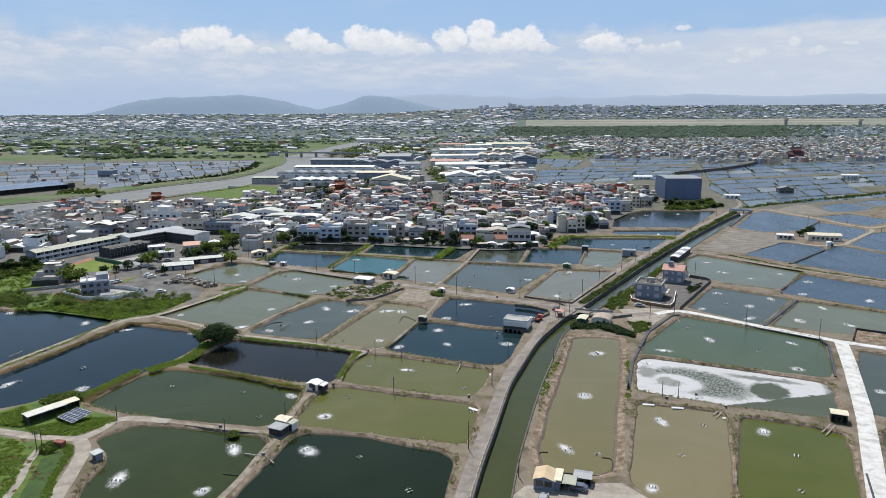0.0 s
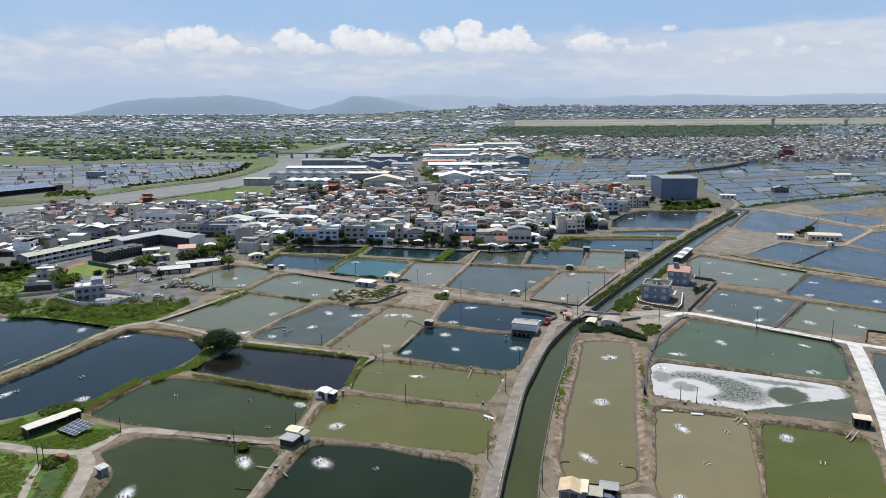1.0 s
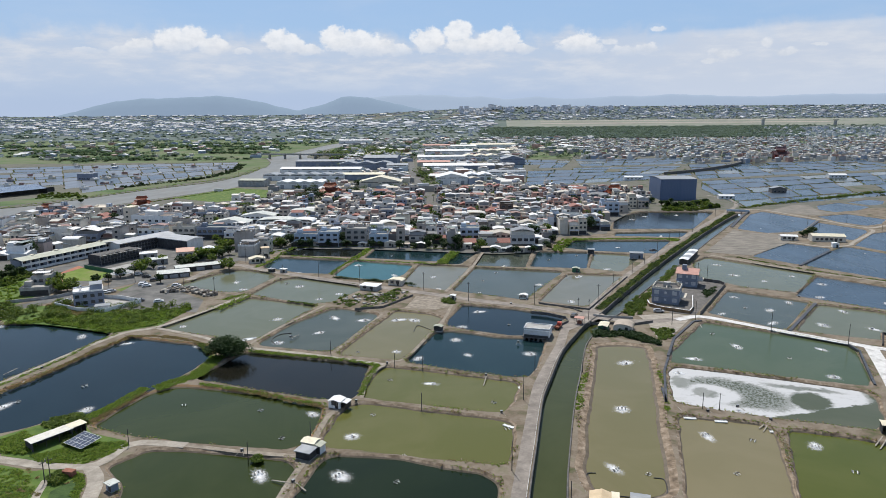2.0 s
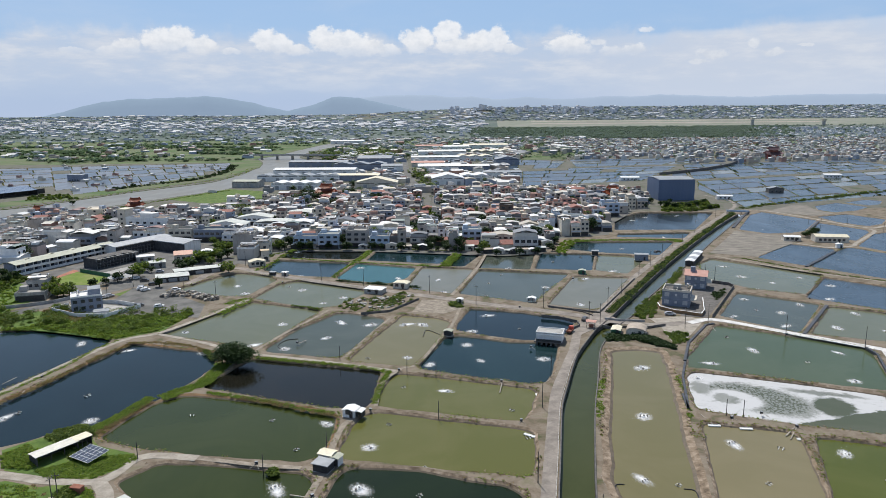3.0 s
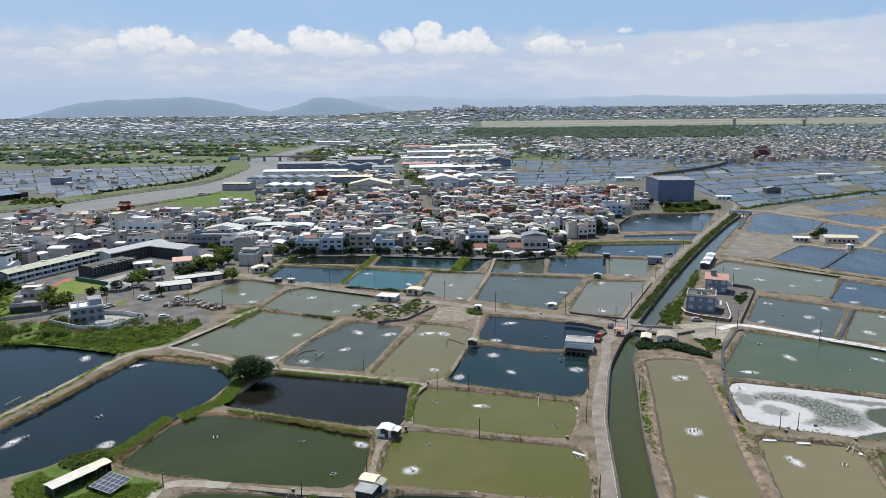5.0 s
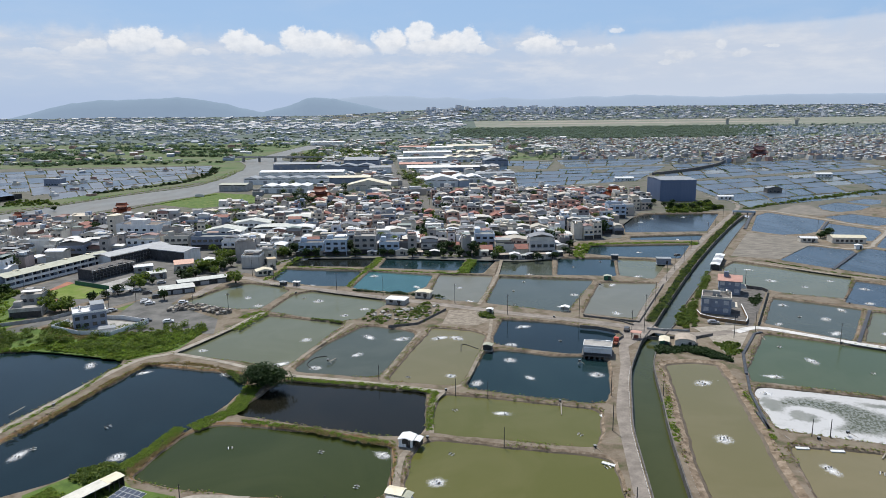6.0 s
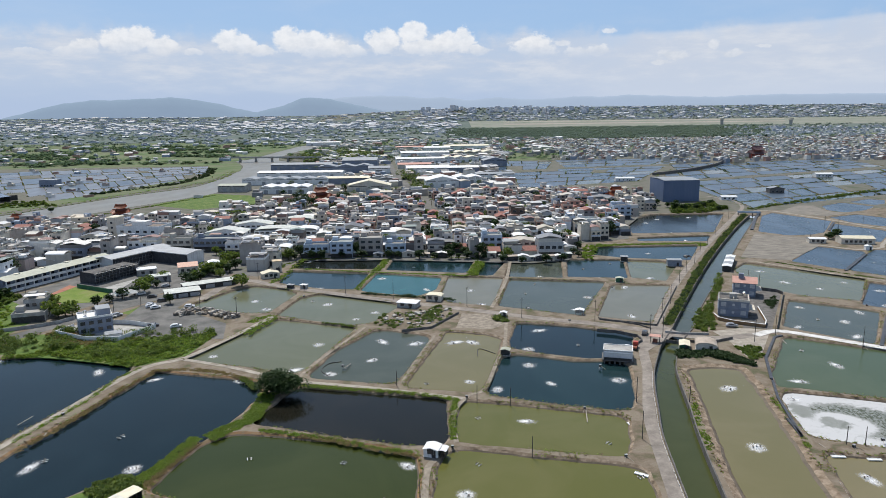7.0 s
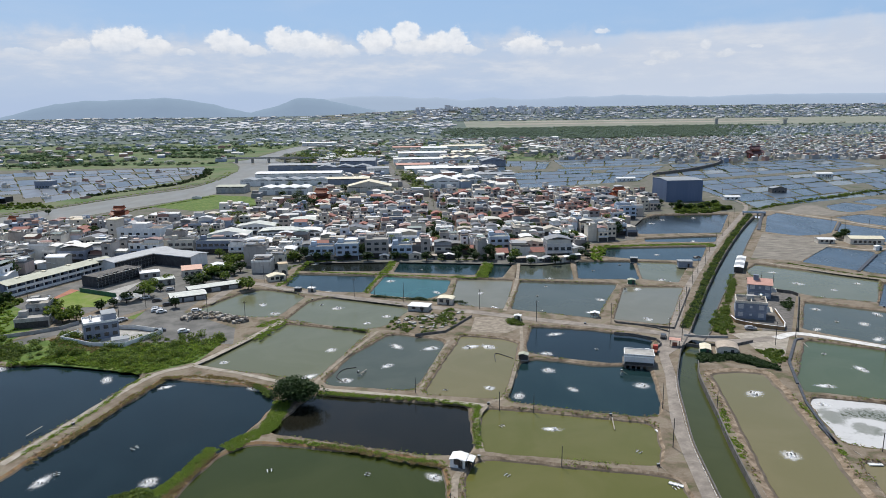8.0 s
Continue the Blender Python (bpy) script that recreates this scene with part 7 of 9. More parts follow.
verge([(-102.9, 365.3), (-98.0, 383.4), (-95.0, 406.8), (-91.6, 423.4)], 1.5, 90, 0.8, "bright_leaf", "green grass on a pond edge", 0.45)
verge([(74.8, 430.8), (101.0, 434.1), (144.1, 430.9), (143.3, 423.0)], 2.2, 420, 1.3, "bright_leaf", "green grass on a dike", 0.45)
thicket("weeds", [(62.0, 399.4), (73.3, 432.8), (85.0, 436.6), (76.0, 417.1), (67.2, 395.8)], 90, 1.2, "bright_leaf", "bright green reeds at the pond corner", 0.5, "weeds")
# the hedge between the canal and the road, and the canal's other bank
verge([(59.0, 278.1), (77.1, 306.4), (110.1, 359.2), (152.9, 423.5), (203.2, 495.3), (231.4, 534.0)], 1.1, 560, 2.5, "leaf", "dark green hedge along the canal", 0.55, "hedge")
verge([(59.0, 278.1), (77.1, 306.4), (110.1, 359.2), (152.9, 423.5), (203.2, 495.3), (231.4, 534.0)], 1.0, 330, 2.7, "dark_leaf", "dark green hedge along the canal", 0.55, "hedge")
thicket("bushes", [(66.2, 271.1), (76.9, 291.3), (86.6, 300.9), (77.8, 279.4), (72.6, 266.9)], 90, 1.8, "leaf", "green bushes on the canal bank", 0.5)
verge([(77.0, 283.9), (88.4, 302.9), (103.5, 326.8), (119.5, 354.6)], 1.2, 110, 2.6, "leaf", "green bushes on the canal bank", 0.5, "bushes")
thicket("bushes", [(47.8, 243.0), (58.1, 243.5), (67.9, 233.0), (69.3, 239.3), (63.0, 246.2), (50.9, 249.9)], 200, 1.5, "dark_leaf", "green bushes round the canal sheds", 0.5)
thicket("bushes", [(110.7, 300.4), (122.0, 312.8), (122.0, 308.5), (110.0, 292.6)], 30, 1.2, "dark_leaf", "dark garden bushes in the villa yard", 0.4)
thicket("bushes", [(72.0, 251.7), (79.2, 250.1), (77.1, 243.2), (70.4, 238.0)], 50, 1.4, "leaf", "green bushes in the yard", 0.5)
verge([(36.7, 209.7), (31.7, 195.4), (28.2, 182.8)], 0.9, 60, 0.5, "bright_leaf", "weeds along the canal wall")
verge([(59.6, 209.4), (55.3, 190.7), (52.3, 180.5)], 0.6, 30, 0.4, "bright_leaf", "tufts of weeds on a dike")
# gardens round the long shed
thicket("weeds", [(-120.5, 171.4), (-117.2, 176.0), (-110.2, 169.5), (-110.2, 164.5), (-116.8, 165.6)], 220, 0.8, "bright_leaf", "bright green weeds beside the shed", 0.26, "weeds")
thicket("weeds", [(-108.2, 163.5), (-102.6, 166.8), (-96.1, 168.7), (-89.2, 170.0), (-87.3, 167.6), (-90.5, 162.1), (-94.0, 159.0), (-104.8, 160.3)], 420, 0.45, "bright_leaf", "bright green vegetable garden", 0.26, "weeds")
thicket("bushes", [(-114.7, 179.7), (-113.7, 185.2), (-107.5, 185.9), (-103.4, 179.6), (-106.1, 175.9)], 130, 1.8, "leaf", "dark green bushes behind the shed", 0.4)
thicket("bushes", [(-105.6, 171.6), (-106.1, 175.9), (-100.3, 169.4), (-100.4, 166.7)], 40, 1.5, "leaf", "green bushes in front of the shed", 0.4)
thicket("weeds", [(-112.1, 158.3), (-106.5, 156.1), (-100.6, 150.9), (-95.4, 138.0), (-94.5, 130.8), (-99.2, 127.1), (-121.9, 153.9)], 420, 0.4, "bright_leaf", "bright green weeds in the field corner", 0.26, "weeds")
thicket("weeds", [(-94.6, 155.4), (-91.8, 153.7), (-89.6, 149.7), (-87.3, 138.9), (-84.2, 130.3), (-85.6, 130.3), (-88.3, 138.9), (-90.7, 149.7)], 200, 0.5, "bright_leaf", "bright green weeds in a ditch", 0.26, "weeds")
thicket("bushes", [(-98.8, 153.7), (-98.4, 156.6), (-94.6, 153.7), (-95.0, 149.5)], 30, 1.5, "leaf", "green bushes beside the ditch", 0.4)
thicket("bushes", [(-54.9, 159.9), (-53.2, 161.4), (-52.1, 158.6), (-53.8, 157.7)], 14, 1.6, "leaf", "dark bush beside a dike track", 0.4)
thicket("weeds", [(-112.1, 158.3), (-102.3, 156.1), (-91.8, 153.7), (-87.9, 140.4), (-87.3, 130.8), (-93.4, 129.1), (-99.2, 127.1), (-121.9, 153.9)], 60, 0.3, "dry_leaf", "dry yellow weeds in the field corner", 0.24, "weeds")
sheet("grass_plot", [(-127.8, 156.3), (-112.7, 159.2), (-103.7, 156.1), (-99.4, 157.2), (-93.2, 155.4), (-89.6, 150.3), (-87.2, 139.2), (-84.3, 130.7), (-78.4, 115.6), (-106.5, 115.8)], 0.02, "grass", "green grass field corner", "grass")
sheet("grass_plot", [(-122.1, 173.9), (-116.3, 179.7), (-107.9, 185.1), (-99.3, 174.7), (-88.4, 170.0), (-90.5, 162.1), (-94.0, 159.0), (-104.8, 160.3), (-115.8, 163.9)], 0.02, "grass", "green grass round the long shed", "grass")
# field left of the school
thicket("weeds", [(-222.8, 331.1), (-213.0, 343.2), (-195.9, 319.0), (-191.4, 298.1), (-195.7, 288.7), (-214.4, 280.1), (-243.2, 320.0)], 300, 0.8, "bright_leaf", "green weeds on a fallow plot", 0.6, "weeds")
thicket("bushes", [(-248.7, 344.0), (-227.7, 368.1), (-211.6, 353.7), (-211.4, 335.7), (-228.2, 314.2)], 150, 3.0, "leaf", "green bushes and small trees", 0.7)
verge([(-101.3, 301.4), (-96.9, 308.5), (-93.6, 306.3), (-100.4, 287.0)], 2.0, 120, 0.6, "bright_leaf", "green grass at the yard's edge", 0.4)
# the nursery garden
thicket("bushes", [(-53.1, 292.7), (-48.7, 305.5), (-38.4, 307.4), (-23.2, 315.7), (-18.5, 304.9), (-29.7, 285.8), (-40.6, 284.1)], 95, 1.2, "leaf", "green shrubs in a nursery garden", 0.4)
thicket("bushes", [(-6.0, 296.7), (-0.1, 299.5), (1.1, 290.8), (-4.4, 288.1)], 25, 1.6, "leaf", "shrubs beside the lane", 0.4)
verge([(-58.3, 340.0), (-44.5, 334.7), (-26.7, 327.1), (-18.1, 323.4)], 0.8, 70, 1.6, "dark_leaf", "clipped dark hedge beside the lane", 0.4, "hedge")
# green land behind the village and along the river
thicket("bushes", [(179.0, 553.2), (199.5, 594.7), (237.3, 608.8), (237.5, 571.5), (206.5, 552.3)], 220, 3.4, "leaf", "dense trees below the storage hall", 0.9)
sheet("meadow", [(-258.9, 680.9), (-219.9, 765.1), (-175.7, 739.7), (-162.3, 676.8), (-207.0, 642.5)], 0.06, "grass", "bright green meadow beside the river", "meadow")
sheet("meadow", [(-231.3, 518.2), (-228.5, 560.7), (-222.3, 602.8), (-207.0, 566.6), (-216.0, 529.3)], 0.055, "grass", "green meadow beside the river", "meadow")
sheet("meadow", [(-261.0, 944.9), (-251.7, 1067.5), (-269.7, 1170.0), (-296.7, 1261.4), (-330.9, 1202.9)], 0.055, "field", "green river bank", "meadow")
sheet("meadow", [(137.6, 1182.9), (244.6, 1175.0), (278.3, 1317.6), (143.1, 1276.3)], 0.055, "field", "green fields behind the warehouses", "meadow")
sheet("meadow", [(-219.8, 602.7), (-185.8, 625.0), (-173.3, 565.5), (-207.0, 566.6)], 0.06, "grass", "green meadow behind the village", "meadow")
verge([(-352.0, 775.0), (-306.0, 850.0), (-288.0, 902.0), (-284.0, 1000.0), (-304.0, 1125.0)], 6.0, 150, 5.0, "dark_leaf", "dark trees along the far river bank", 1.3, "bushes")
verge([(-327.4, 494.3), (-310.2, 538.3), (-291.6, 594.2), (-265.1, 653.5), (-216.5, 753.1)], 2.5, 240, 1.4, "leaf", "bushes along the river bank", 0.9, "bushes")
verge([(-401.1, 609.4), (-369.6, 644.6), (-344.0, 704.2), (-313.4, 775.6), (-258.2, 901.4), (-260.7, 1068.1)], 6.0, 300, 0.6, "bright_leaf", "grassy river embankment", 0.9)
thicket("bushes", [(-211.8, 566.8), (-173.8, 601.0), (-146.9, 615.5), (-125.4, 563.8), (-170.1, 524.8)], 260, 3.4, "leaf", "trees and palms at the village edge", 0.9)
thicket("bushes", [(-390.3, 681.5), (-404.2, 717.1), (-381.9, 732.3), (-342.7, 689.2)], 90, 3.0, "leaf", "bushes beside the far ponds", 0.9)
verge([(253.4, 564.0), (308.5, 598.2), (365.6, 628.3), (433.0, 661.4), (495.7, 678.0)], 3.0, 200, 2.2, "leaf", "bushes along a far dike", 0.9, "bushes")
verge([(160.8, 374.1), (184.4, 339.9), (210.3, 313.3)], 0.8, 90, 0.9, "leaf", "low bushes on a dike", 0.5, "bushes")


def far_dikes(mat, label, seed, low, size, h):
    """Rank grass and bushes along the dikes of the far ponds."""
    got = []
    for rim in FAR_RIMS:
        p = np.array(rim)
        for a, b in zip(p, np.roll(p, -1, 0)):
            n = int(np.linalg.norm(b - a) / 1.1)
            f = (np.arange(n) + rng.uniform(0, 1, n))[:, None] / max(1, n)
            q = a + (b - a) * f + rng.normal(0, 0.35, (n, 2))
            k = np.array([noise.noise((x * 0.03, y * 0.03, seed)) + 0.5 * noise.noise((x * 0.15, y * 0.15, seed)) for x, y in q]) if n else np.zeros(0)
            keep = k > low
            if keep.any():
                tall = np.clip((k[keep] - low) * 2.0, 0.15, 1.0) * h * rng.uniform(0.3, 1.0, keep.sum())
                got.append(np.c_[q[keep], tall * 0.7])
    return tagged(new("weeds", quads_mesh("weeds", leaves(np.concatenate(got), size, 0.1), mat)), label, "weeds", kind="stuff")


far_dikes("leaf", "rank green grass along the far dikes", 3.0, 0.0, 0.45, 0.5)
far_dikes("dark_leaf", "dark bushes along the far dikes", 8.0, 0.42, 0.8, 2.0)
far_dikes("dry_leaf", "dry grass along the far dikes", 5.0, 0.05, 0.5, 0.5)
garden_dike = smooth_line([(297.4, 871.1), (352.0, 910.0), (400.0, 953.1), (453.3, 1011.1), (506.0, 1089.5), (549.5, 1153.2)], 4)
bm = prism(widen(garden_dike, 1.5), -0.2, 3.4)
tagged(new("embankment", mesh_of("embankment", bm, "dark_concrete")), "dark concrete embankment curving between the far ponds", "embankment", kind="structure")


# ---- distance: woods, towns, airfield and hills ----
def far_woods(name, poly, n, r, h, label, mat="far_leaf", per=46, clump=0.0):
    spots = [(x, y) for x, y in scatter(poly, n) if not clump or noise.noise((x * 0.006, y * 0.013, n)) > clump]
    got = []
    for x, y in spots:
        s = rng.uniform(0.6, 1.4)
        if y < 2100 and not all(clear(x * f, y * f) for f in (1.0, 1.025, 1.05)):
            continue
        got.append(crown(x, y, land(x, y) + h * s * 0.5, r * s, r * s, h * s * 0.6, per, r * 0.27, 4, 4.5))
    return tagged(new(name, quads_mesh(name, np.concatenate(got), mat)), label, "woods", kind="stuff")


def far_town(name, poly, n, wide, high, label, avoid=True, faint=False):
    """Joined blocks of distant houses with low roofs of their own; faint: colours with haze painted in."""
    walls, roofs = bmesh.new(), bmesh.new()
    r = random.Random(len(name) * 7 + n)
    for x, y in scatter(poly, n):
        if avoid and y < 2100 and not clear(x, y):
            continue
        w, d, h = r.uniform(*wide), r.uniform(*wide) * 0.8, r.uniform(*high)
        if any(math.hypot(x - a, y - b) < c + w * 0.6 for a, b, c in YARDS):
            continue
        k = pose(x, y, land(x, y) - 0.3, rz=r.gauss(0, 12) + r.choice((0, 90)))
        box_at(walls, k, -w / 2, w / 2, -d / 2, d / 2, 0, h)
        if r.random() < 0.6:
            gable_at(roofs, k, w + 0.6, d + 0.6, h, min(w, d) * 0.12)
        else:
            box_at(roofs, k, -w / 2 + 0.4, w / 6, -d / 4, d / 4, h, h + 2.2)
    ob = thing(name, label, "town", kind="stuff")
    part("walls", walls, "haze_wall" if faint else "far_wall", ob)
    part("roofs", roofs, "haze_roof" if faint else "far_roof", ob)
    return ob


def fan(p0, p1, d0, d1):
    """A piece of the plain between two bearings and two distances."""
    return [(p0 * d0, d0), (p1 * d0, d0), (p1 * d1, d1), (p0 * d1, d1)]


# haze_leaf and mist_leaf carry distance haze in their leaf colour
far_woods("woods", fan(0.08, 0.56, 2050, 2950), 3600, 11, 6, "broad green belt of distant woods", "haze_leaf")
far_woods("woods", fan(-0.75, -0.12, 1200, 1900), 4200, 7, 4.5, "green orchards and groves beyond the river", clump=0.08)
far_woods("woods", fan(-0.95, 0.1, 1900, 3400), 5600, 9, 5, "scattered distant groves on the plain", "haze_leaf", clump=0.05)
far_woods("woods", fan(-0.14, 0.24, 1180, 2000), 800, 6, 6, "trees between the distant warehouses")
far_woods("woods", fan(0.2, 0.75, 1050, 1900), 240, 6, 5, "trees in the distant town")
far_woods("woods", fan(-0.95, 0.1, 3300, 4480), 2200, 10, 5, "distant groves on the plain in painted haze blue", "mist_leaf")
far_woods("woods", fan(0.1, 0.95, 3960, 4480), 2000, 9, 5, "distant groves beyond the airfield in painted haze blue", "mist_leaf")
far_woods("woods", [(-221.9, 1194.9), (-206.9, 1358.0), (-142.9, 1390.9), (-121.8, 1565.7), (-52.1, 1423.3), (-41.9, 1140.2), (-94.9, 1215.0)], 130, 8, 9, "trees behind the factories", "leaf")
far_woods("woods", [(-23.7, 968.5), (-12.2, 743.6), (6.4, 742.8), (0.4, 967.1)], 60, 5, 6, "trees along the village street", "leaf")
far_town("far_town", fan(0.22, 0.8, 1050, 1950), 2800, (5.5, 12), (2.5, 7), "crowded distant town of pale houses")
far_town("far_town", fan(0.5, 0.95, 1900, 2700), 500, (7, 16), (3, 9), "distant town at the plain's edge in haze-paled colours", faint=True)
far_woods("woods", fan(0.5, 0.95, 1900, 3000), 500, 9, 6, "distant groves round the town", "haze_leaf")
far_town("far_town", fan(-0.95, 0.1, 1900, 2700), 270, (8, 30), (3, 6), "scattered sheds on the green plain in haze-paled colours", faint=True)
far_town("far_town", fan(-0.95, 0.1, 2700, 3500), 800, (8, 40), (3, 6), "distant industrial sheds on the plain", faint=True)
far_town("far_town", fan(-0.95, 0.1, 3200, 4480), 1500, (14, 60), (3, 5), "distant town on the plain in haze-paled colours", faint=True)
far_town("far_town", fan(0.05, 0.95, 4000, 4480), 1500, (10, 40), (3, 5.5), "distant town beyond the airfield in haze-paled colours", faint=True)
far_town("far_town", fan(-0.12, 0.24, 1250, 2100), 420, (8, 26), (3, 8), "distant sheds behind the warehouses")
far_town("far_town", fan(-0.75, -0.2, 1250, 1900), 120, (8, 22), (3, 7), "scattered farm buildings beyond the river")
far_town("far_town", fan(-0.62, -0.3, 720, 1150), 34, (4, 9), (2.0, 3.2), "pond-side huts beyond the river", avoid=False)
far_town("sheds_behind", [(-171.6, 696.8), (-23.8, 666.4), (-40.4, 1344.2), (-161.5, 1354.3)], 200, (8, 20), (3, 7), "sheds and houses round the factories")
far_town("sheds_behind", [(-9.9, 710.4), (100.6, 738.4), (215.9, 1533.1), (-19.7, 1462.9)], 260, (8, 22), (3, 8), "sheds and houses round the warehouses")
far_woods("woods", [(-165.7, 672.3), (-23.0, 643.9), (-38.8, 1290.8), (-155.2, 1300.1)], 70, 4, 5, "trees round the factories", "leaf")
far_woods("woods", [(-9.9, 710.4), (100.6, 738.4), (215.9, 1533.1), (-19.7, 1462.9)], 70, 4, 5, "trees round the warehouses", "leaf")
far_woods("woods", [(98.8, 738.5), (206.2, 656.9), (357.5, 945.6), (135.7, 958.9)], 30, 3, 3, "bushes on the far dikes", "leaf")
far_town("far_towers", fan(0.0, 0.3, 4200, 4440), 60, (14, 30), (14, 30), "distant apartment towers in haze-paled colours", faint=True)
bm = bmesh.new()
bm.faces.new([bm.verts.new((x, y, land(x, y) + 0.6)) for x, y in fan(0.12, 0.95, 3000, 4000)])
tagged(new("airfield", mesh_of("airfield", bm, "airfield")), "flat airfield grass paled by painted haze", "field", kind="structure")
for d0, d1 in ((3350, 3480), (3700, 3820)):
    bm = bmesh.new()
    bm.faces.new([bm.verts.new((x, y, land(x, y) + 1.2)) for x, y in fan(0.17, 0.6, d0, d1)])
    tagged(new("runway", mesh_of("runway", bm, "path")), "long pale runway strip", "runway", kind="structure")


def tower(x, y, h):
    ob = thing("control_tower", "distant airfield control tower", "tower", "airfield towers", at=pose(x, y, land(x, y)))
    part("shaft", boxes((-5, 5, -5, 5, 0, h * 0.75)), "concrete", ob)
    part("cab", boxes((-8, 8, -8, 8, h * 0.75, h)), "far_wall", ob)


tower(0.497 * 3000, 3000, 34)
tower(0.605 * 2900, 2900, 30)


def ridge(name, y, crest, seed, label, mat="hill", depth=260):
    """A long wooded hill under a crest line of (x, height) points."""
    bm = bmesh.new()
    n, rows = 150, []
    cx, cz = [p[0] for p in crest], [p[1] for p in crest]
    for i in range(n + 1):
        x = cx[0] + (cx[-1] - cx[0]) * i / n
        env = 80 + (float(np.interp(x, cx, cz)) - 80) * 1.13
        row = []
        for j in range(7):
            g = j / 6
            e = noise.fractal((x * 0.012, g * 3, seed), 0.8, 2.0, 5) * 4.5
            row.append(bm.verts.new((x, y + depth * (g - 0.5), 10 + (env - 10 + e) * math.sin(math.pi * (0.02 + 0.96 * g)) ** 0.6)))
        rows.append(row)
    for a, b in zip(rows, rows[1:]):
        for j in range(6):
            bm.faces.new((a[j], b[j], b[j + 1], a[j + 1])).smooth = True
    return tagged(new(name, mesh_of(name, bm, mat)), label, "hill", kind="structure")


# hill materials emit pale blue in place of haze
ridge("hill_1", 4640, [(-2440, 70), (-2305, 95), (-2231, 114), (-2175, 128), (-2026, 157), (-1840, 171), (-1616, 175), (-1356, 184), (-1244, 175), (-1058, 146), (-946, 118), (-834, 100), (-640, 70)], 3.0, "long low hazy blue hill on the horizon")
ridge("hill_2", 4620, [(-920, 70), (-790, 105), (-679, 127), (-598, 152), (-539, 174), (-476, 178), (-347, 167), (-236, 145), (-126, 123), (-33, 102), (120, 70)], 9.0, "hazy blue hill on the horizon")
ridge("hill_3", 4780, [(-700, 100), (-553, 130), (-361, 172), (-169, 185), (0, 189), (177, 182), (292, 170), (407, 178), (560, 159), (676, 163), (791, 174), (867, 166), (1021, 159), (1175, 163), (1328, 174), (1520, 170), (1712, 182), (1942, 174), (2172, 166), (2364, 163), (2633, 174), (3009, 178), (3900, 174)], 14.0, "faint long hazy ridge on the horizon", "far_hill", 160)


# ---- the river bridge ----
def bridge():
    ax, ay = (-298.8, 1261.6)
    bx, by = (-147.4, 1234.3)
    ln = math.hypot(bx - ax, by - ay)
    ob = thing("bridge", "grey concrete road bridge across the river on round-edged piers", "bridge", at=pose(ax, ay, 0, rz=math.degrees(math.atan2(by - ay, bx - ax))))
    part("deck", boxes((-6, ln, 0, 10, 6.6, 7.8)), "concrete", ob)
    for y in (0, 9.7):
        part("railing", boxes((-6, ln, y, y + 0.3, 7.8, 9.0)), "concrete", ob)
    pm = mesh_of("pier", boxes((-1.1, 1.1, 1.2, 8.8, -1.6, 6.6)), "concrete")
    for i in range(6):
        part("pier", pm, None, ob, at=pose(8 + (ln - 10) * i / 5, 0, 0))


bridge()


# ---- paddle aerators ----
def aerator_proto(running, label, tail=0.0):
    ob = thing("aerator", label, "aerator", "pond aerators")
    float_me = bmesh.new()
    tube(float_me, (-0.85, 0, 0.08), (0.85, 0, 0.08), 0.13, 0.13, 8)
    fm = mesh_of("float", float_me, "plastic")
    for y in (-0.55, 0.55):
        part("float", fm, None, ob, at=pose(0, y, 0))
    part("motor", boxes((-0.17, 0.17, -0.14, 0.14, 0.3, 0.55)), "dark", ob, "dark motor housing")
    star = [((0.3 if k % 2 else 0.1) * math.cos(math.pi * k / 8), (0.3 if k % 2 else 0.1) * math.sin(math.pi * k / 8)) for k in range(16)]
    bm = prism(star, -0.12, 0.12)
    bm.transform(pose(0, 0, 0, 90))
    wheel = mesh_of("paddle_wheel", bm, "rubble")
    for y in (-0.8, 0.8):
        part("paddle_wheel", wheel, None, ob, at=pose(0, y, 0.26))
    if running:
        n = running
        r = np.abs(rng.normal(0, 0.85, n))
        a = rng.uniform(0, 2 * math.pi, n)
        x = np.cos(a) * r * 1.2 + 0.3 * r ** 2 * tail
        y = np.sin(a) * r
        z = 0.03 + 0.55 * np.exp(-(r / 0.8) ** 2) * rng.uniform(0, 1.2, n)
        tagged(part("spray", quads_mesh("spray", leaves(np.c_[x, y, z], 0.05, 2.0), "spray"), None, ob, "white splashing spray"), kind="stuff")
        bm = bmesh.new()
        c = bm.verts.new((0, 0, 0.02))
        edge = [bm.verts.new((3.6 * math.cos(k * math.pi / 16), 3.6 * math.sin(k * math.pi / 16), 0.015)) for k in range(32)]
        for k in range(32):
            bm.faces.new((c, edge[k], edge[(k + 1) % 32]))
        part("froth", bm, "froth", ob, "white froth drifting on the water", at=pose(0.9 * tail, 0, 0) @ Matrix.Diagonal((1.0 + 0.55 * tail, 0.95 - 0.2 * tail, 1, 1)))
    return ob


RUNNING = [aerator_proto(800, "running paddle aerator throwing a plume of white spray", 1.0), aerator_proto(700, "running paddle aerator in a patch of white froth"), aerator_proto(950, "running paddle aerator in a wide patch of white spray", 0.5)]
IDLE = aerator_proto(0, "idle white paddle aerator floating on a pond")
AR = random.Random(4)
placed = set()


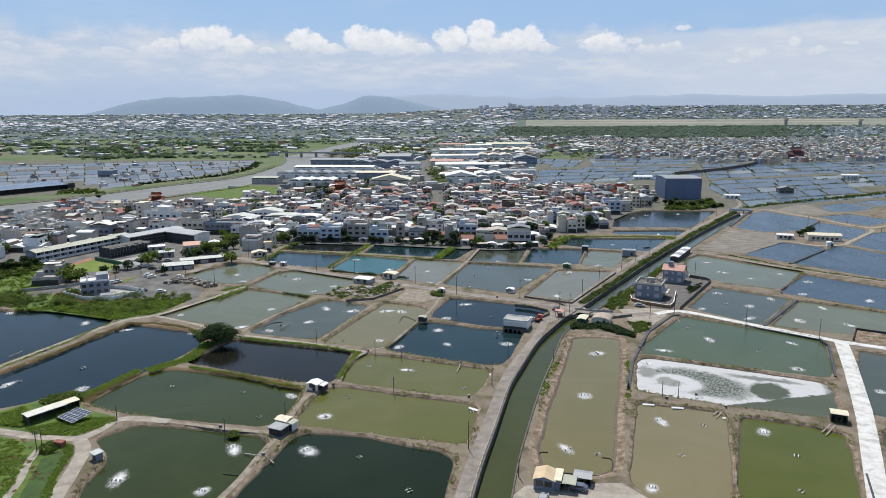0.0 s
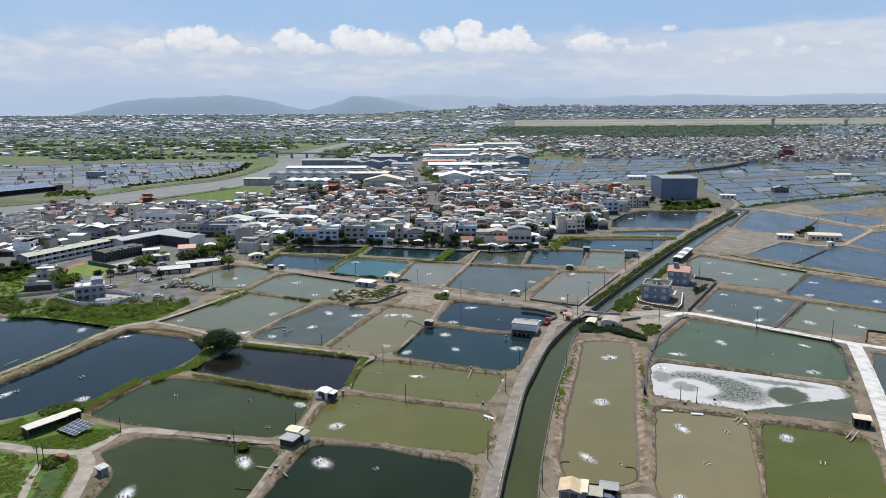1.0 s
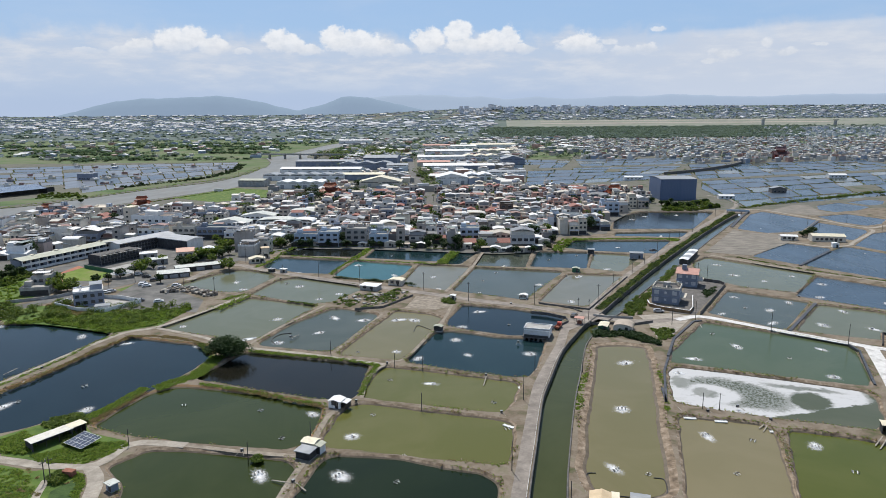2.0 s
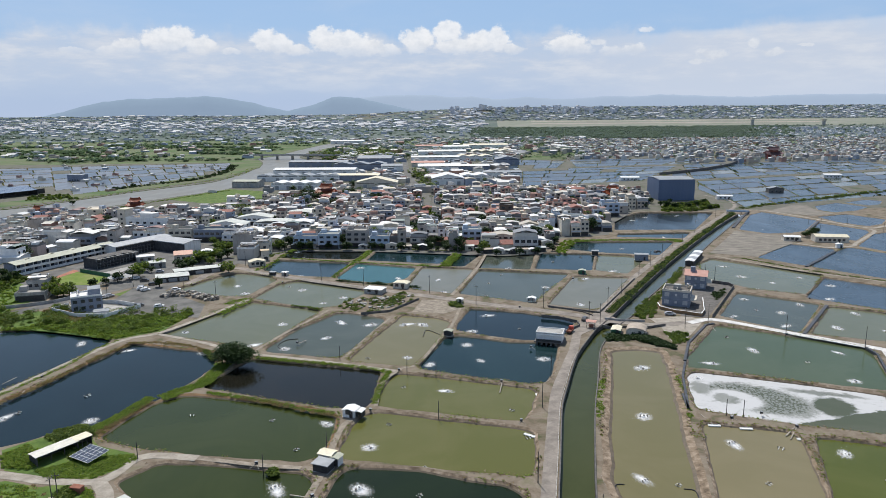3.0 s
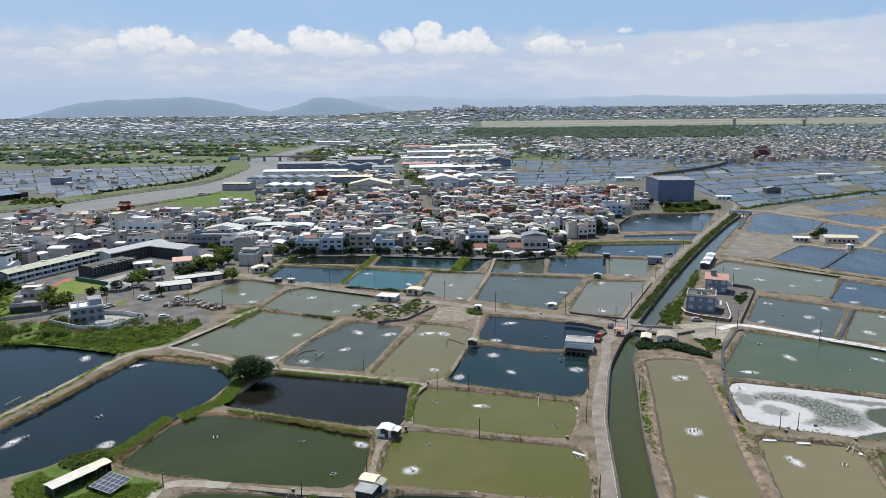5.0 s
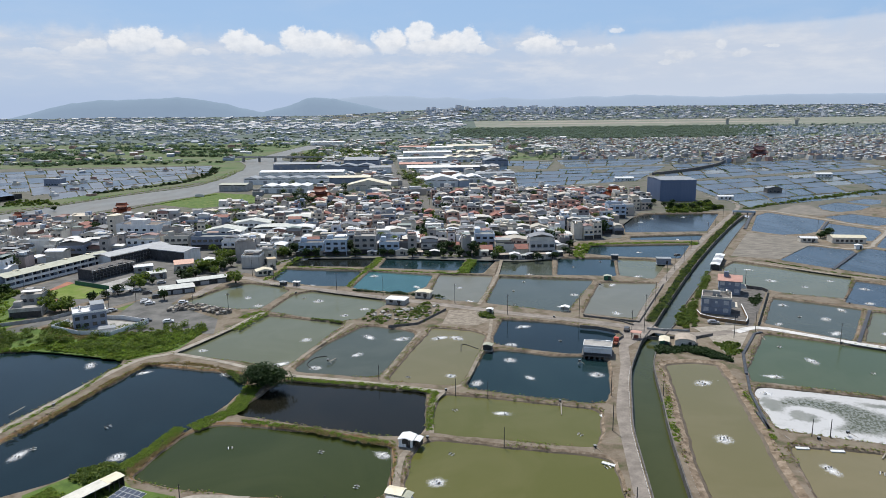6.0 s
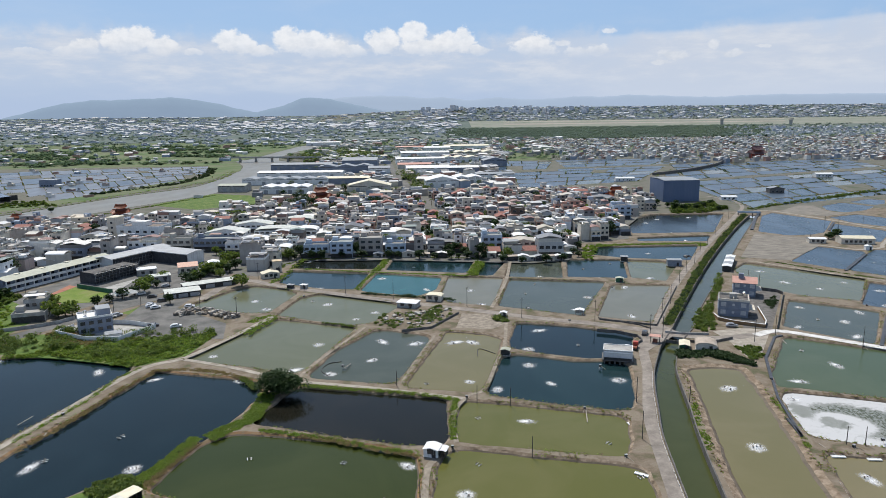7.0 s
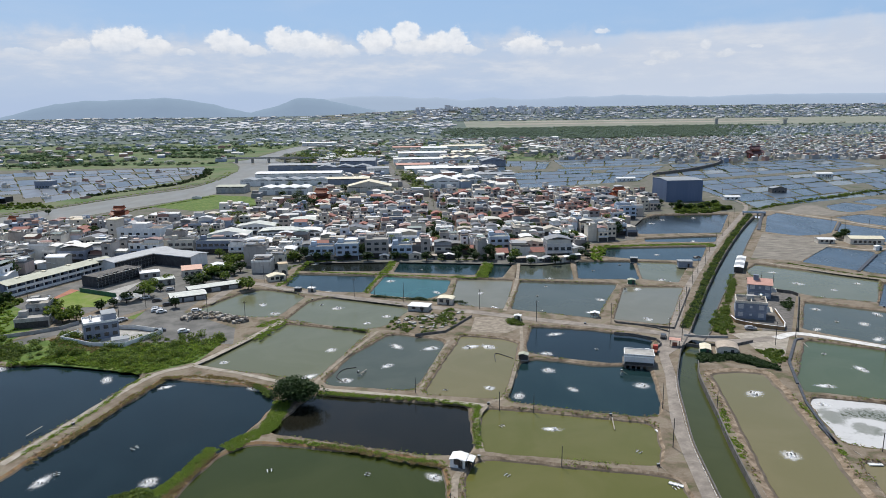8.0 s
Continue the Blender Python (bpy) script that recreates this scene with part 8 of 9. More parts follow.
def aerate(*spots, kind=None):
    for x, y in spots:
        ob = kind or AR.choice(RUNNING)
        m = pose(x, y, -0.68, rz=AR.uniform(0, 360))
        if ob.name in placed:
            s = AR.uniform(0.75, 1.15) if kind is None else AR.uniform(0.7, 0.85)
            copy_thing(ob, m @ Matrix.Diagonal((s, s, s, 1)))
        else:
            placed.add(ob.name)
            ob.matrix_basis = m


aerate((-140.5, 254.3), (-179.1, 269.5), (-121.3, 246.2), (-93.5, 242.4), (-133.0, 193.0), (-108.3, 190.5), (-73.5, 138.3), (-52.1, 153.9), (-52.8, 134.2), (-33.5, 152.3), (-32.4, 171.1), (-44.1, 184.4))
aerate((-11.2, 204.3), (0.8, 229.0), (22.2, 228.7), (-16.0, 225.7), (-23.2, 233.0), (-2.3, 244.4), (8.3, 278.9), (1.0, 259.5), (-17.1, 268.4), (-24.6, 269.3), (-52.8, 255.8), (-66.2, 244.7), (-37.1, 270.3), (-50.0, 274.7))
aerate((-72.3, 273.4), (-79.0, 248.3), (-107.3, 265.9), (51.5, 218.5), (40.6, 183.8), (29.9, 151.7), (57.3, 167.8), (45.4, 135.0), (81.4, 160.4), (95.3, 231.3), (123.0, 227.3), (76.3, 221.0), (112.3, 203.7))
aerate((123.1, 295.3), (106.3, 270.4), (128.3, 274.2), (121.9, 258.3), (138.9, 253.5), (154.5, 248.9), (144.4, 236.9), (157.2, 270.4), (142.2, 284.5), (141.2, 335.8), (150.4, 322.4), (168.7, 331.5), (143.6, 358.3), (174.2, 315.1), (159.9, 292.6), (183.5, 282.0))
aerate((220.3, 465.8), (215.5, 445.6), (210.3, 400.9), (208.2, 389.0), (235.0, 405.6), (181.1, 376.8), (210.9, 366.9), (201.6, 347.4), (237.6, 380.1), (273.6, 452.8), (259.8, 497.2), (252.2, 455.6))
aerate((-8.8, 340.2), (-6.9, 317.6), (41.3, 322.3), (63.2, 336.2), (50.3, 292.7), (31.2, 304.0), (82.7, 352.7), (83.9, 347.3), (-48.9, 369.9), (-28.1, 344.4), (-80.1, 353.6), (-72.7, 325.7), (-52.2, 310.8), (-60.0, 302.6), (-105.1, 335.9), (-98.1, 321.6), (57.4, 354.6), (29.3, 362.3))
aerate((145.2, 514.7), (160.2, 528.8), (186.4, 534.0), (145.0, 470.4), (143.2, 445.5), (104.1, 409.0), (-88.2, 415.7), (-51.1, 414.8), (127.4, 185.7), (66.0, 209.3))
aerate((-117.0, 207.6), (-130.8, 196.9), (-82.0, 192.3), (-59.4, 187.8), (-50.2, 171.0), (-20.3, 148.8), (-7.8, 134.1), (-24.4, 207.9), (5.7, 190.0), (-27.9, 183.4), (-19.0, 160.4), (7.5, 173.6), kind=IDLE)
aerate((36.7, 149.6), (67.8, 164.3), (56.7, 148.9), (83.7, 148.4), (76.9, 133.1), (107.3, 220.0), (92.6, 246.4), (-36.6, 233.2), (-69.3, 238.8), (19.1, 261.5), (120.2, 278.7), (138.0, 312.5), (23.7, 348.6), (11.8, 309.6), (-83.2, 399.5), (-31.8, 393.2), (15.5, 332.2), (56.0, 376.6), (74.0, 387.3), (-79.7, 331.8), (187.1, 345.1), (198.3, 314.6), kind=IDLE)


# ---- poles ----
def pole_thing(h, arm, label):
    ob = thing("utility_pole", label, "pole", "utility poles")
    part("post", tube(bmesh.new(), (0, 0, -0.8), (0, 0, h), 0.125, 0.085, 8), "pole", ob)
    if arm:
        arm_ob = part("crossarm", boxes((-0.8, 0.8, -0.06, 0.06, h - 0.7, h - 0.58)), "pole", ob)
        ins = mesh_of("insulator", tube(bmesh.new(), (0, 0, 0), (0, 0, 0.25), 0.06, 0.04, 6), "frame")
        for x in (-0.7, 0, 0.7):
            part("insulator", ins, None, arm_ob, at=pose(x, 0, h - 0.58))
    return ob


POLES = {}


def poles(h, arm, *spots):
    key = (h, arm)
    for x, y in spots:
        m = pose(x, y, 0, rz=AR.uniform(0, 90))
        if key not in POLES:
            POLES[key] = pole_thing(h, arm, "dark wooden utility pole with a crossarm" if arm else "plain dark pole standing on a dike")
            POLES[key].matrix_basis = m
        else:
            copy_thing(POLES[key], m)


poles(4.8, False, (-14.7, 185.3), (-45.6, 230.9), (-23.3, 217.3), (-14.3, 214.5), (16.5, 138.3), (35.7, 209.7), (-42.5, 168.8), (62.2, 181.6), (66.5, 180.8), (-56.8, 339.9), (-85.2, 349.6))
poles(4.4, False, (-55.9, 159.9), (-87.0, 167.6))
poles(7.5, False, (14.2, 190.0), (5.8, 151.3), (133.8, 230.8), (114.0, 245.4), (92.4, 261.8), (21.0, 211.5), (-204.6, 343.0))
poles(8.5, True, (-13.6, 313.3), (5.7, 293.5), (-44.3, 328.7), (-65.8, 341.4), (33.2, 286.5), (60.5, 286.9), (47.0, 265.7), (50.7, 263.3), (72.0, 305.3), (91.3, 339.3), (104.5, 360.6), (117.4, 378.3), (135.0, 408.2), (147.5, 424.9), (168.3, 455.8), (188.7, 486.4), (211.9, 521.2))
poles(8.5, True, (-107.9, 309.8), (-124.2, 317.6), (-147.1, 355.0), (-153.9, 335.7), (-159.7, 320.6), (-110.5, 375.9), (-98.2, 365.2), (80.7, 255.2))
poles(5.4, True, (-98.0, 152.3), (-98.5, 150.9))
poles(6.0, False, (-116.8, 974.1), (216.1, 429.0), (264.7, 471.6), (291.4, 483.2), (263.3, 484.1), (123.5, 336.1), (125.6, 330.0), (293.4, 447.8), (340.6, 651.3), (319.2, 701.1), (285.9, 677.2))


# ---- sheds and houses among the ponds ----
def shed(name, x, y, w, d, h, turn, roof, wall, label, rise=0.12, along="y", kind="gable", category="shed", door=True, windows=0, open_front=False, z=0.0):
    """A small building with its front's middle at x, y."""
    if w < 14:
        w, d, h = w * 0.7, d * 0.7, h * 0.8
    ob = thing(name, label, category, at=pose(x, y, z, rz=turn))
    if open_front:
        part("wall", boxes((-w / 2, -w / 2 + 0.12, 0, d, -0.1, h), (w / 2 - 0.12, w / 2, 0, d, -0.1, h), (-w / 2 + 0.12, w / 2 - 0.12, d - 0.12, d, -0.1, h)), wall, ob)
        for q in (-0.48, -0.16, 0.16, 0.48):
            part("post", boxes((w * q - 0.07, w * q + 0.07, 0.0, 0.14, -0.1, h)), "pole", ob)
        part("roof", gable(w, d, h + 0.02, (w if along == "y" else d) * rise, 0.22, 0.12, along), roof, ob, at=pose(0, d / 2, 0))
        return ob
    if kind == "vault":
        part("wall", boxes((-w / 2, w / 2, 0, d, -0.1, h)), wall, ob)
        bm = bmesh.new()
        for y0 in (0.05, d - 0.05):
            ring_v = [bm.verts.new((-(w / 2) * math.cos(math.pi * k / 8), y0, h + w * rise * math.sin(math.pi * k / 8))) for k in range(9)]
            bm.faces.new(ring_v if y0 > 1 else ring_v[::-1])
        part("gable_end", bm, wall, ob)
        part("roof", vault(w, d, h, w * rise), roof, ob, at=pose(0, d / 2, 0))
    elif kind == "flat":
        part("wall", boxes((-w / 2, w / 2, 0, d, -0.1, h)), wall, ob)
        part("roof", boxes((-w / 2 - 0.3, w / 2 + 0.3, -0.4, d + 0.3, h, h + 0.18)), roof, ob)
    else:
        part("wall", gable_body(w - 0.04, d, h, (w if along == "y" else d) * rise, along), wall, ob, at=pose(0, d / 2, 0))
        part("roof", gable(w, d, h, (w if along == "y" else d) * rise, 0.22, 0.12, along), roof, ob, at=pose(0, d / 2, 0))
    if door:
        leaf = part("door", boxes((w * 0.22 - 0.5, w * 0.22 + 0.5, -0.05, 0.02, 0, 1.9)), "dark", ob)
        part("handle", boxes((w * 0.22 + 0.32, w * 0.22 + 0.4, -0.1, -0.05, 0.9, 1.1)), "steel", leaf, "small metal handle")
    for i in range(windows):
        part("window", WIN, None, ob, at=pose(-w * 0.42 + w * 0.84 * (i + 0.5) / windows, -0.01, 0.9))
    part("plinth", boxes((-w / 2 - 0.15, w / 2 + 0.15, -0.15, d + 0.15, -0.3, 0.06)), "concrete", ob)
    return ob


# open-fronted sheds with dark walls have their inner shade put into the wall colour
shed("farm_hut", -38.9, 186.8, 5.0, 4.8, 2.5, -22, "white_roof", "white_wall", "small white farm hut with a low white roof", windows=1)
shed("lean_to", -36.2, 186.6, 2.4, 3.6, 2.0, -22, "white_roof", "dark", "open lean-to beside the white hut, inner shade put into dark walls", open_front=True)
shed("farm_shed", -42.8, 158.6, 5.4, 4.2, 2.4, -24, "grey_roof", "dark", "grey lean-to shed with a dark front", kind="flat")
shed("farm_shed", -42.2, 162.4, 5.0, 4.0, 2.9, -24, "cream_roof", "cream_wall", "small shed with a cream metal roof", along="x")
shed("farm_shed", -39.9, 161.2, 3.0, 3.4, 2.5, -24, "green_roof", "white_wall", "small white shed with a pale green roof")
shed("pump_hut", -82.6, 146.7, 2.9, 2.4, 2.1, -38, "pale_roof", "grey_wall", "small grey pump hut with a pale roof", kind="flat")
(lx, ly), (mx, my) = (-109.0, 165.2), (-103.2, 172.9)
shed("long_shed", (lx + mx) / 2, (ly + my) / 2, 13.99, 4.8, 2.8, math.degrees(math.atan2(my - ly, mx - lx)), "pale_cream_roof", "dark", "long open farm shed under a pale metal roof", along="x", open_front=True, rise=0.06)
shed("lean_to", -102.3, 174.4, 5.2, 4.2, 2.9, 53, "cream_roof", "dark", "lower end of the long shed under a cream roof", along="x", open_front=True, rise=0.05)
shed("house", 21.3, 132.9, 6.4, 7.0, 3.0, -16, "tan_roof", "grey_wall", "grey farmhouse with a tan metal roof", rise=0.16, windows=2, category="house", door=False)
shed("farm_shed", 24.2, 132.9, 1.6, 6.4, 3.0, -16, "cream_roof", "grey_wall", "narrow lean-to with a cream roof", kind="flat", door=False)
shed("carport", 26.2, 132.0, 4.4, 5.0, 2.4, -16, "green_roof", "dark", "open carport under a pale green roof", open_front=True, rise=0.03)
shed("farm_shed", 29.9, 134.7, 5.2, 4.4, 2.2, -18, "grey_roof", "dark", "grey metal shed beside the farmhouse", open_front=True, along="x")
shed("store", 102.8, 164.3, 5.4, 4.4, 2.9, -24, "cream_roof", "dark", "small store with a cream roof beside the white road", open_front=True, along="x", rise=0.05)
shed("canal_shed", 59.6, 248.3, 9.5, 9.0, 2.0, -24, "beige_roof", "cream_wall", "arched tan shed beside the canal bridge", kind="vault", rise=0.2)
shed("canal_shed", 52.6, 249.8, 4.6, 8.0, 2.2, -24, "cream_roof", "green_board", "narrow cream-roofed shed beside the canal")
shed("pond_hut", -8.7, 252.9, 4.2, 3.2, 2.2, -22, "green_roof", "dark", "small dark pond hut with a pale roof")
shed("pond_hut", 29.6, 295.0, 4.6, 3.6, 2.2, -22, "white_roof", "white_wall", "small white-roofed pond hut", open_front=True)
shed("pond_hut", -1.4, 295.6, 3.6, 3.0, 2.3, -20, "white_roof", "cream_wall", "small white-roofed hut beside the lane")
shed("pond_hut", 63.7, 343.8, 5.0, 4.0, 2.4, -20, "green_roof", "green_board", "small green pond hut")
shed("pond_hut", 82.6, 388.7, 5.0, 4.5, 3.0, -15, "grey_roof", "dark", "grey pond hut on a dike", kind="flat")
shed("pump_house", 104.4, 373.9, 10.0, 6.0, 3.8, -14, "grey_roof", "grey_wall", "blue-grey pump house on a platform over the pond", kind="flat", windows=0)
shed("nursery_shed", -39.2, 313.8, 12.0, 8.0, 2.6, -22, "white_roof", "concrete", "flat white-roofed nursery shed", kind="flat", windows=2)
shed("nursery_shed", -27.2, 322.5, 9.5, 7.0, 2.8, -20, "cream_roof", "cream_wall", "cream-roofed nursery shed beside the lane", kind="vault", rise=0.1, windows=2)
shed("pond_hut", -92.3, 353.8, 4.0, 3.0, 2.0, -20, "grey_roof", "dark", "small dark pond hut", kind="flat")
shed("pond_hut", -85.9, 352.3, 4.0, 3.0, 2.2, -20, "white_roof", "concrete", "small pale pond hut", kind="flat")
shed("farm_building", 215.8, 421.1, 13.9, 8.0, 3.2, -14, "white_roof", "cream_wall", "white farm building between far ponds", along="x", windows=3)
shed("farm_building", 237.3, 414.8, 19.0, 9.0, 3.4, -14, "cream_roof", "cream_wall", "long white farm building between far ponds", along="x", windows=6)
shed("pond_hut", 230.8, 396.9, 5.0, 4.0, 3.0, -14, "white_roof", "white_wall", "small white pond hut")
shed("farm_building", -104.1, 375.7, 12.0, 8.0, 3.0, 20, "cream_roof", "cream_wall", "low cream farm building at the village edge", windows=3)
shed("farm_building", -102.9, 389.9, 6.0, 6.0, 7.0, 15, "tan_roof", "cream_wall", "tall tan block at the village edge", kind="flat", windows=1)
shed("farm_building", 237.5, 807.1, 22.0, 10.0, 3.4, -5, "white_roof", "white_wall", "far white pond-side building", along="x", windows=4)
shed("farm_building", 484.7, 808.3, 20.0, 10.0, 3.6, -8, "white_roof", "white_wall", "far white pond-side building", along="x", windows=4)
shed("farm_building", 337.8, 665.4, 14.0, 9.0, 4.6, -8, "grey_roof", "dark_concrete", "grey pond-side house on a small island", windows=3)
shed("farm_building", 267.0, 623.8, 14.0, 7.0, 3.0, -8, "white_roof", "white_wall", "low white pond-side building", along="x", windows=3)
shed("tall_house", -437.6, 878.9, 20.0, 12.0, 8.0, -6, "grey_roof", "grey_wall", "grey building beyond the river", kind="flat", windows=5)


# low sheds squeezed between the village fronts and the ponds
for k, (x, y) in enumerate(((-50.8, 418.5), (-66.1, 420.8), (-33.6, 416.2), (-24.3, 414.1), (-15.1, 412.0), (12.8, 407.7), (19.4, 402.2), (24.0, 398.6), (28.6, 396.8), (33.3, 396.7), (38.0, 396.5), (42.5, 394.7), (48.1, 396.3), (54.1, 401.3), (61.2, 417.5), (-78.2, 421.1), (-91.2, 421.5))):
    shed("garden_shed", x, y, 7.5 + 2.5 * ((k * 7) % 5) / 4, 6.0, 2.6 + 0.5 * (k % 3), -4 + 3 * (k % 4), ("white_roof", "pale_roof", "grey_roof", "beige_roof")[k % 4], ("concrete", "dark", "cream_wall")[k % 3], "low shed behind the village houses at the pond edge", along="x" if k % 2 else "y", windows=1)


def pond_house():
    """The white building that stands on dark piers at the pond's corner."""
    x, y = (26.6, 242.3)
    ob = thing("pond_house", "white pond house raised on dark piers over the water", "house", at=pose(x, y, 0, rz=-20))
    w, d = 9.2, 6.0
    part("wall", boxes((-w / 2, w / 2, 0, d, 0.7, 3.5)), "white_wall", ob)
    part("slab", boxes((-w / 2 - 0.5, w / 2 + 0.5, -0.8, d + 0.4, 0.4, 0.7)), "dark_concrete", ob)
    part("roof", boxes((-w / 2 - 0.15, w / 2 + 0.15, -0.15, d + 0.15, 3.5, 3.7)), "concrete", ob)
    part("canopy", boxes((-w / 2 + 0.2, w / 2 - 0.2, -0.5, -0.02, 3.1, 3.2)), "white_roof", ob, "white canopy")
    part("roof_edge", ring(w + 0.2, d + 0.2, 3.7, 3.95, 0.2), "white_wall", ob, at=pose(0, d / 2, 0))
    pm = mesh_of("pier", boxes((-0.3, 0.3, -0.5, d, -1.0, 0.4)), "dark_concrete")
    for i in range(6):
        part("pier", pm, None, ob, at=pose(-w / 2 + 0.4 + (w - 0.8) * i / 5, 0, 0))
    part("tyre_row", boxes((-w / 2 + 0.2, w / 2 - 0.2, -0.78, -0.5, 0.702, 1.5)), "dark", ob, "dark row of drums along the deck")


pond_house()


def villa(x, y, w, d, n, turn, roof, label, trim="cream_wall"):
    ob = thing("villa", label, "house", "villas", at=pose(x, y, 0, rz=turn))
    h = n * 3.1
    part("wall", boxes((-w / 2, w / 2, 0, d, -0.2, h)), "grey_wall", ob)
    for s in range(n):
        for i in range(3):
            part("window", WIN_SMALL if i == 1 else WIN_BLIND, None, ob, at=pose(-w / 2 + w * (i + 0.5) / 3, -0.01, (1.3 if i == 1 else 0.9) + 3.1 * s))
        for i in range(2):
            part("window", WIN_BLIND, None, ob, at=pose(w / 2 + 0.01, d * (i + 0.5) / 2, 0.9 + 3.1 * s, rz=90))
            part("window", WIN_BLIND, None, ob, at=pose(-w / 2 - 0.01, d * (i + 0.5) / 2, 0.9 + 3.1 * s, rz=-90))
        part("cornice", ring(w + 0.5, d + 0.5, 3.1 * (s + 1) - 0.22, 3.1 * (s + 1) + 0.02, 0.26), "grey_wall", ob, at=pose(0, d / 2, 0))
    if roof == "flat":
        part("roof", boxes((-w / 2 + 0.25, w / 2 - 0.25, 0.25, d - 0.25, h - 0.1, h + 0.06)), "dark_concrete", ob, "dark stained roof terrace")
        part("parapet", ring(w + 0.2, d + 0.2, h + 0.03, h + 0.9, 0.3), trim, ob, at=pose(0, d / 2, 0))
        part("roof_wall", boxes((-0.1, 0.1, 0.3, d - 0.3, h + 0.06, h + 1.0)), trim, ob)
        part("stair_hut", boxes((-1.6, 1.2, d * 0.45, d * 0.45 + 2.6, h + 0.06, h + 2.0)), "concrete", ob)
        tank(ob, w / 2 - 1.6, d - 1.8, h + 0.06)
    else:
        top_ob = part("roof", gable(w, d, h + 0.04, 1.7, 0.6, 0.16, "x"), "pink_roof", ob, "faded red pitched roof", at=pose(0, d / 2, 0))
        part("gable_wall", gable_body(w, d, 0.02, 1.7, "x"), "grey_wall", ob, at=pose(0, d / 2, h))
        part("chimney", boxes((-2.6, -0.6, d * 0.3 - d / 2, d * 0.3 + 2.0 - d / 2, h, h + 3.4)), "grey_wall", top_ob)
    part("porch", boxes((w / 2 + 0.02, w / 2 + 2.4, 1.0, d - 1.0, 2.9, 3.2)), trim, ob)
    return ob


villa(88.5, 284.6, 11.0, 10.0, 2, -27, "flat", "blue-grey two-storey villa with a flat walled roof terrace")
villa(108.3, 312.0, 9.0, 9.0, 2, -27, "gable", "grey two-storey villa with a faded red roof")


def garden_wall(pts, h, t, mat, label, name="wall_low", cap=None):
    """A free-standing wall along a line."""
    ob = thing(name, label, "wall", "garden walls")
    for a, b in zip(pts, pts[1:]):
        a, b = np.array(a), np.array(b)
        ln = float(np.linalg.norm(b - a))
        k = pose(*a, 0, rz=math.degrees(math.atan2(b[1] - a[1], b[0] - a[0])))
        part("wall_panel", boxes((0, ln, -t / 2, t / 2, -0.3, h)), mat, ob, at=k)
        if cap:
            part("coping", boxes((-0.05, ln + 0.05, -t / 2 - 0.06, t / 2 + 0.06, h + 0.002, h + 0.1)), cap, ob, at=k)
    return ob


garden_wall([(81.6, 286.5), (80.6, 281.1), (84.4, 275.8), (93.2, 269.8), (96.5, 274.8), (103.5, 292.7)], 1.3, 0.25, "rust_soil", "reddish-brown garden wall round the villa", cap="white_wall")
garden_wall([(97.0, 268.1), (126.8, 312.7), (126.4, 317.2), (117.9, 324.2)], 1.4, 0.2, "dark_concrete", "dark concrete yard wall beside the pond")
garden_wall([(35.3, 287.4), (54.2, 277.2), (86.6, 332.0)], 0.7, 0.3, "dark_concrete", "dark concrete retaining wall round a pond corner")
garden_wall([(30.0, 274.2), (36.2, 271.6), (42.4, 265.8), (42.2, 261.1), (37.6, 255.9)], 0.9, 0.3, "dark_concrete", "dark concrete retaining wall at the pond corner")
garden_wall([(35.5, 289.2), (48.0, 279.0), (50.7, 273.8)], 0.5, 0.25, "dark_concrete", "dark kerb wall beside the lane")
garden_wall([(56.1, 258.6), (64.1, 255.4), (74.6, 259.0)], 0.9, 0.3, "dark_concrete", "dark parapet of the canal bridge lane")
garden_wall([(54.0, 268.8), (59.8, 266.3), (68.6, 264.6)], 0.8, 0.3, "concrete", "concrete parapet of the canal bridge")
garden_wall([(50.4, 259.4), (56.2, 254.8)], 0.9, 0.3, "dark_concrete", "dark parapet of the canal bridge")
garden_wall([(-171.5, 295.6), (-157.8, 286.9), (-145.3, 285.1), (-136.5, 299.2), (-148.5, 305.7), (-156.1, 306.8)], 1.7, 0.2, "white_wall", "white garden wall round the white house")
garden_wall([(-171.5, 295.6), (-168.4, 303.7)], 1.7, 0.2, "white_wall", "white garden wall round the white house")
garden_wall([(-195.2, 300.9), (-185.1, 304.8), (-177.1, 309.8), (-173.2, 315.8)], 1.4, 0.2, "concrete", "grey concrete street wall")
garden_wall([(-42.3, 282.4), (-30.9, 284.9), (-18.4, 302.9)], 0.9, 0.2, "dark_concrete", "dark wall round the nursery garden")
garden_wall([(67.3, 222.2), (75.5, 239.2), (90.3, 258.8), (93.9, 260.2)], 0.4, 0.9, "liner", "dark plastic-lined dike edge")
garden_wall([(56.1, 196.0), (53.9, 186.5), (61.5, 209.4), (67.0, 221.1)], 0.4, 0.7, "liner", "dark plastic-lined dike edge")
garden_wall([(121.2, 245.8), (151.6, 281.4)], 0.3, 1.2, "liner", "dark blue plastic-lined dike between ponds")
garden_wall([(183.9, 351.4), (221.3, 387.0)], 0.4, 1.6, "liner", "dark blue plastic-lined dike between ponds")
garden_wall([(250.9, 461.7), (276.0, 492.6)], 0.4, 1.6, "liner", "dark blue plastic-lined dike between ponds")
garden_wall([(133.7, 230.2), (133.2, 223.6), (119.5, 195.2)], 0.4, 0.7, "liner", "dark plastic-lined dike edge")
garden_wall([(202.2, 471.5), (229.1, 514.4), (249.0, 543.5)], 0.6, 2.0, "liner", "dark plastic-lined canal bank")
garden_wall([(144.7, 228.8), (152.8, 240.7), (161.3, 235.4), (172.4, 228.4)], 0.8, 0.3, "dark", "dark boarded wall of a bare plot")
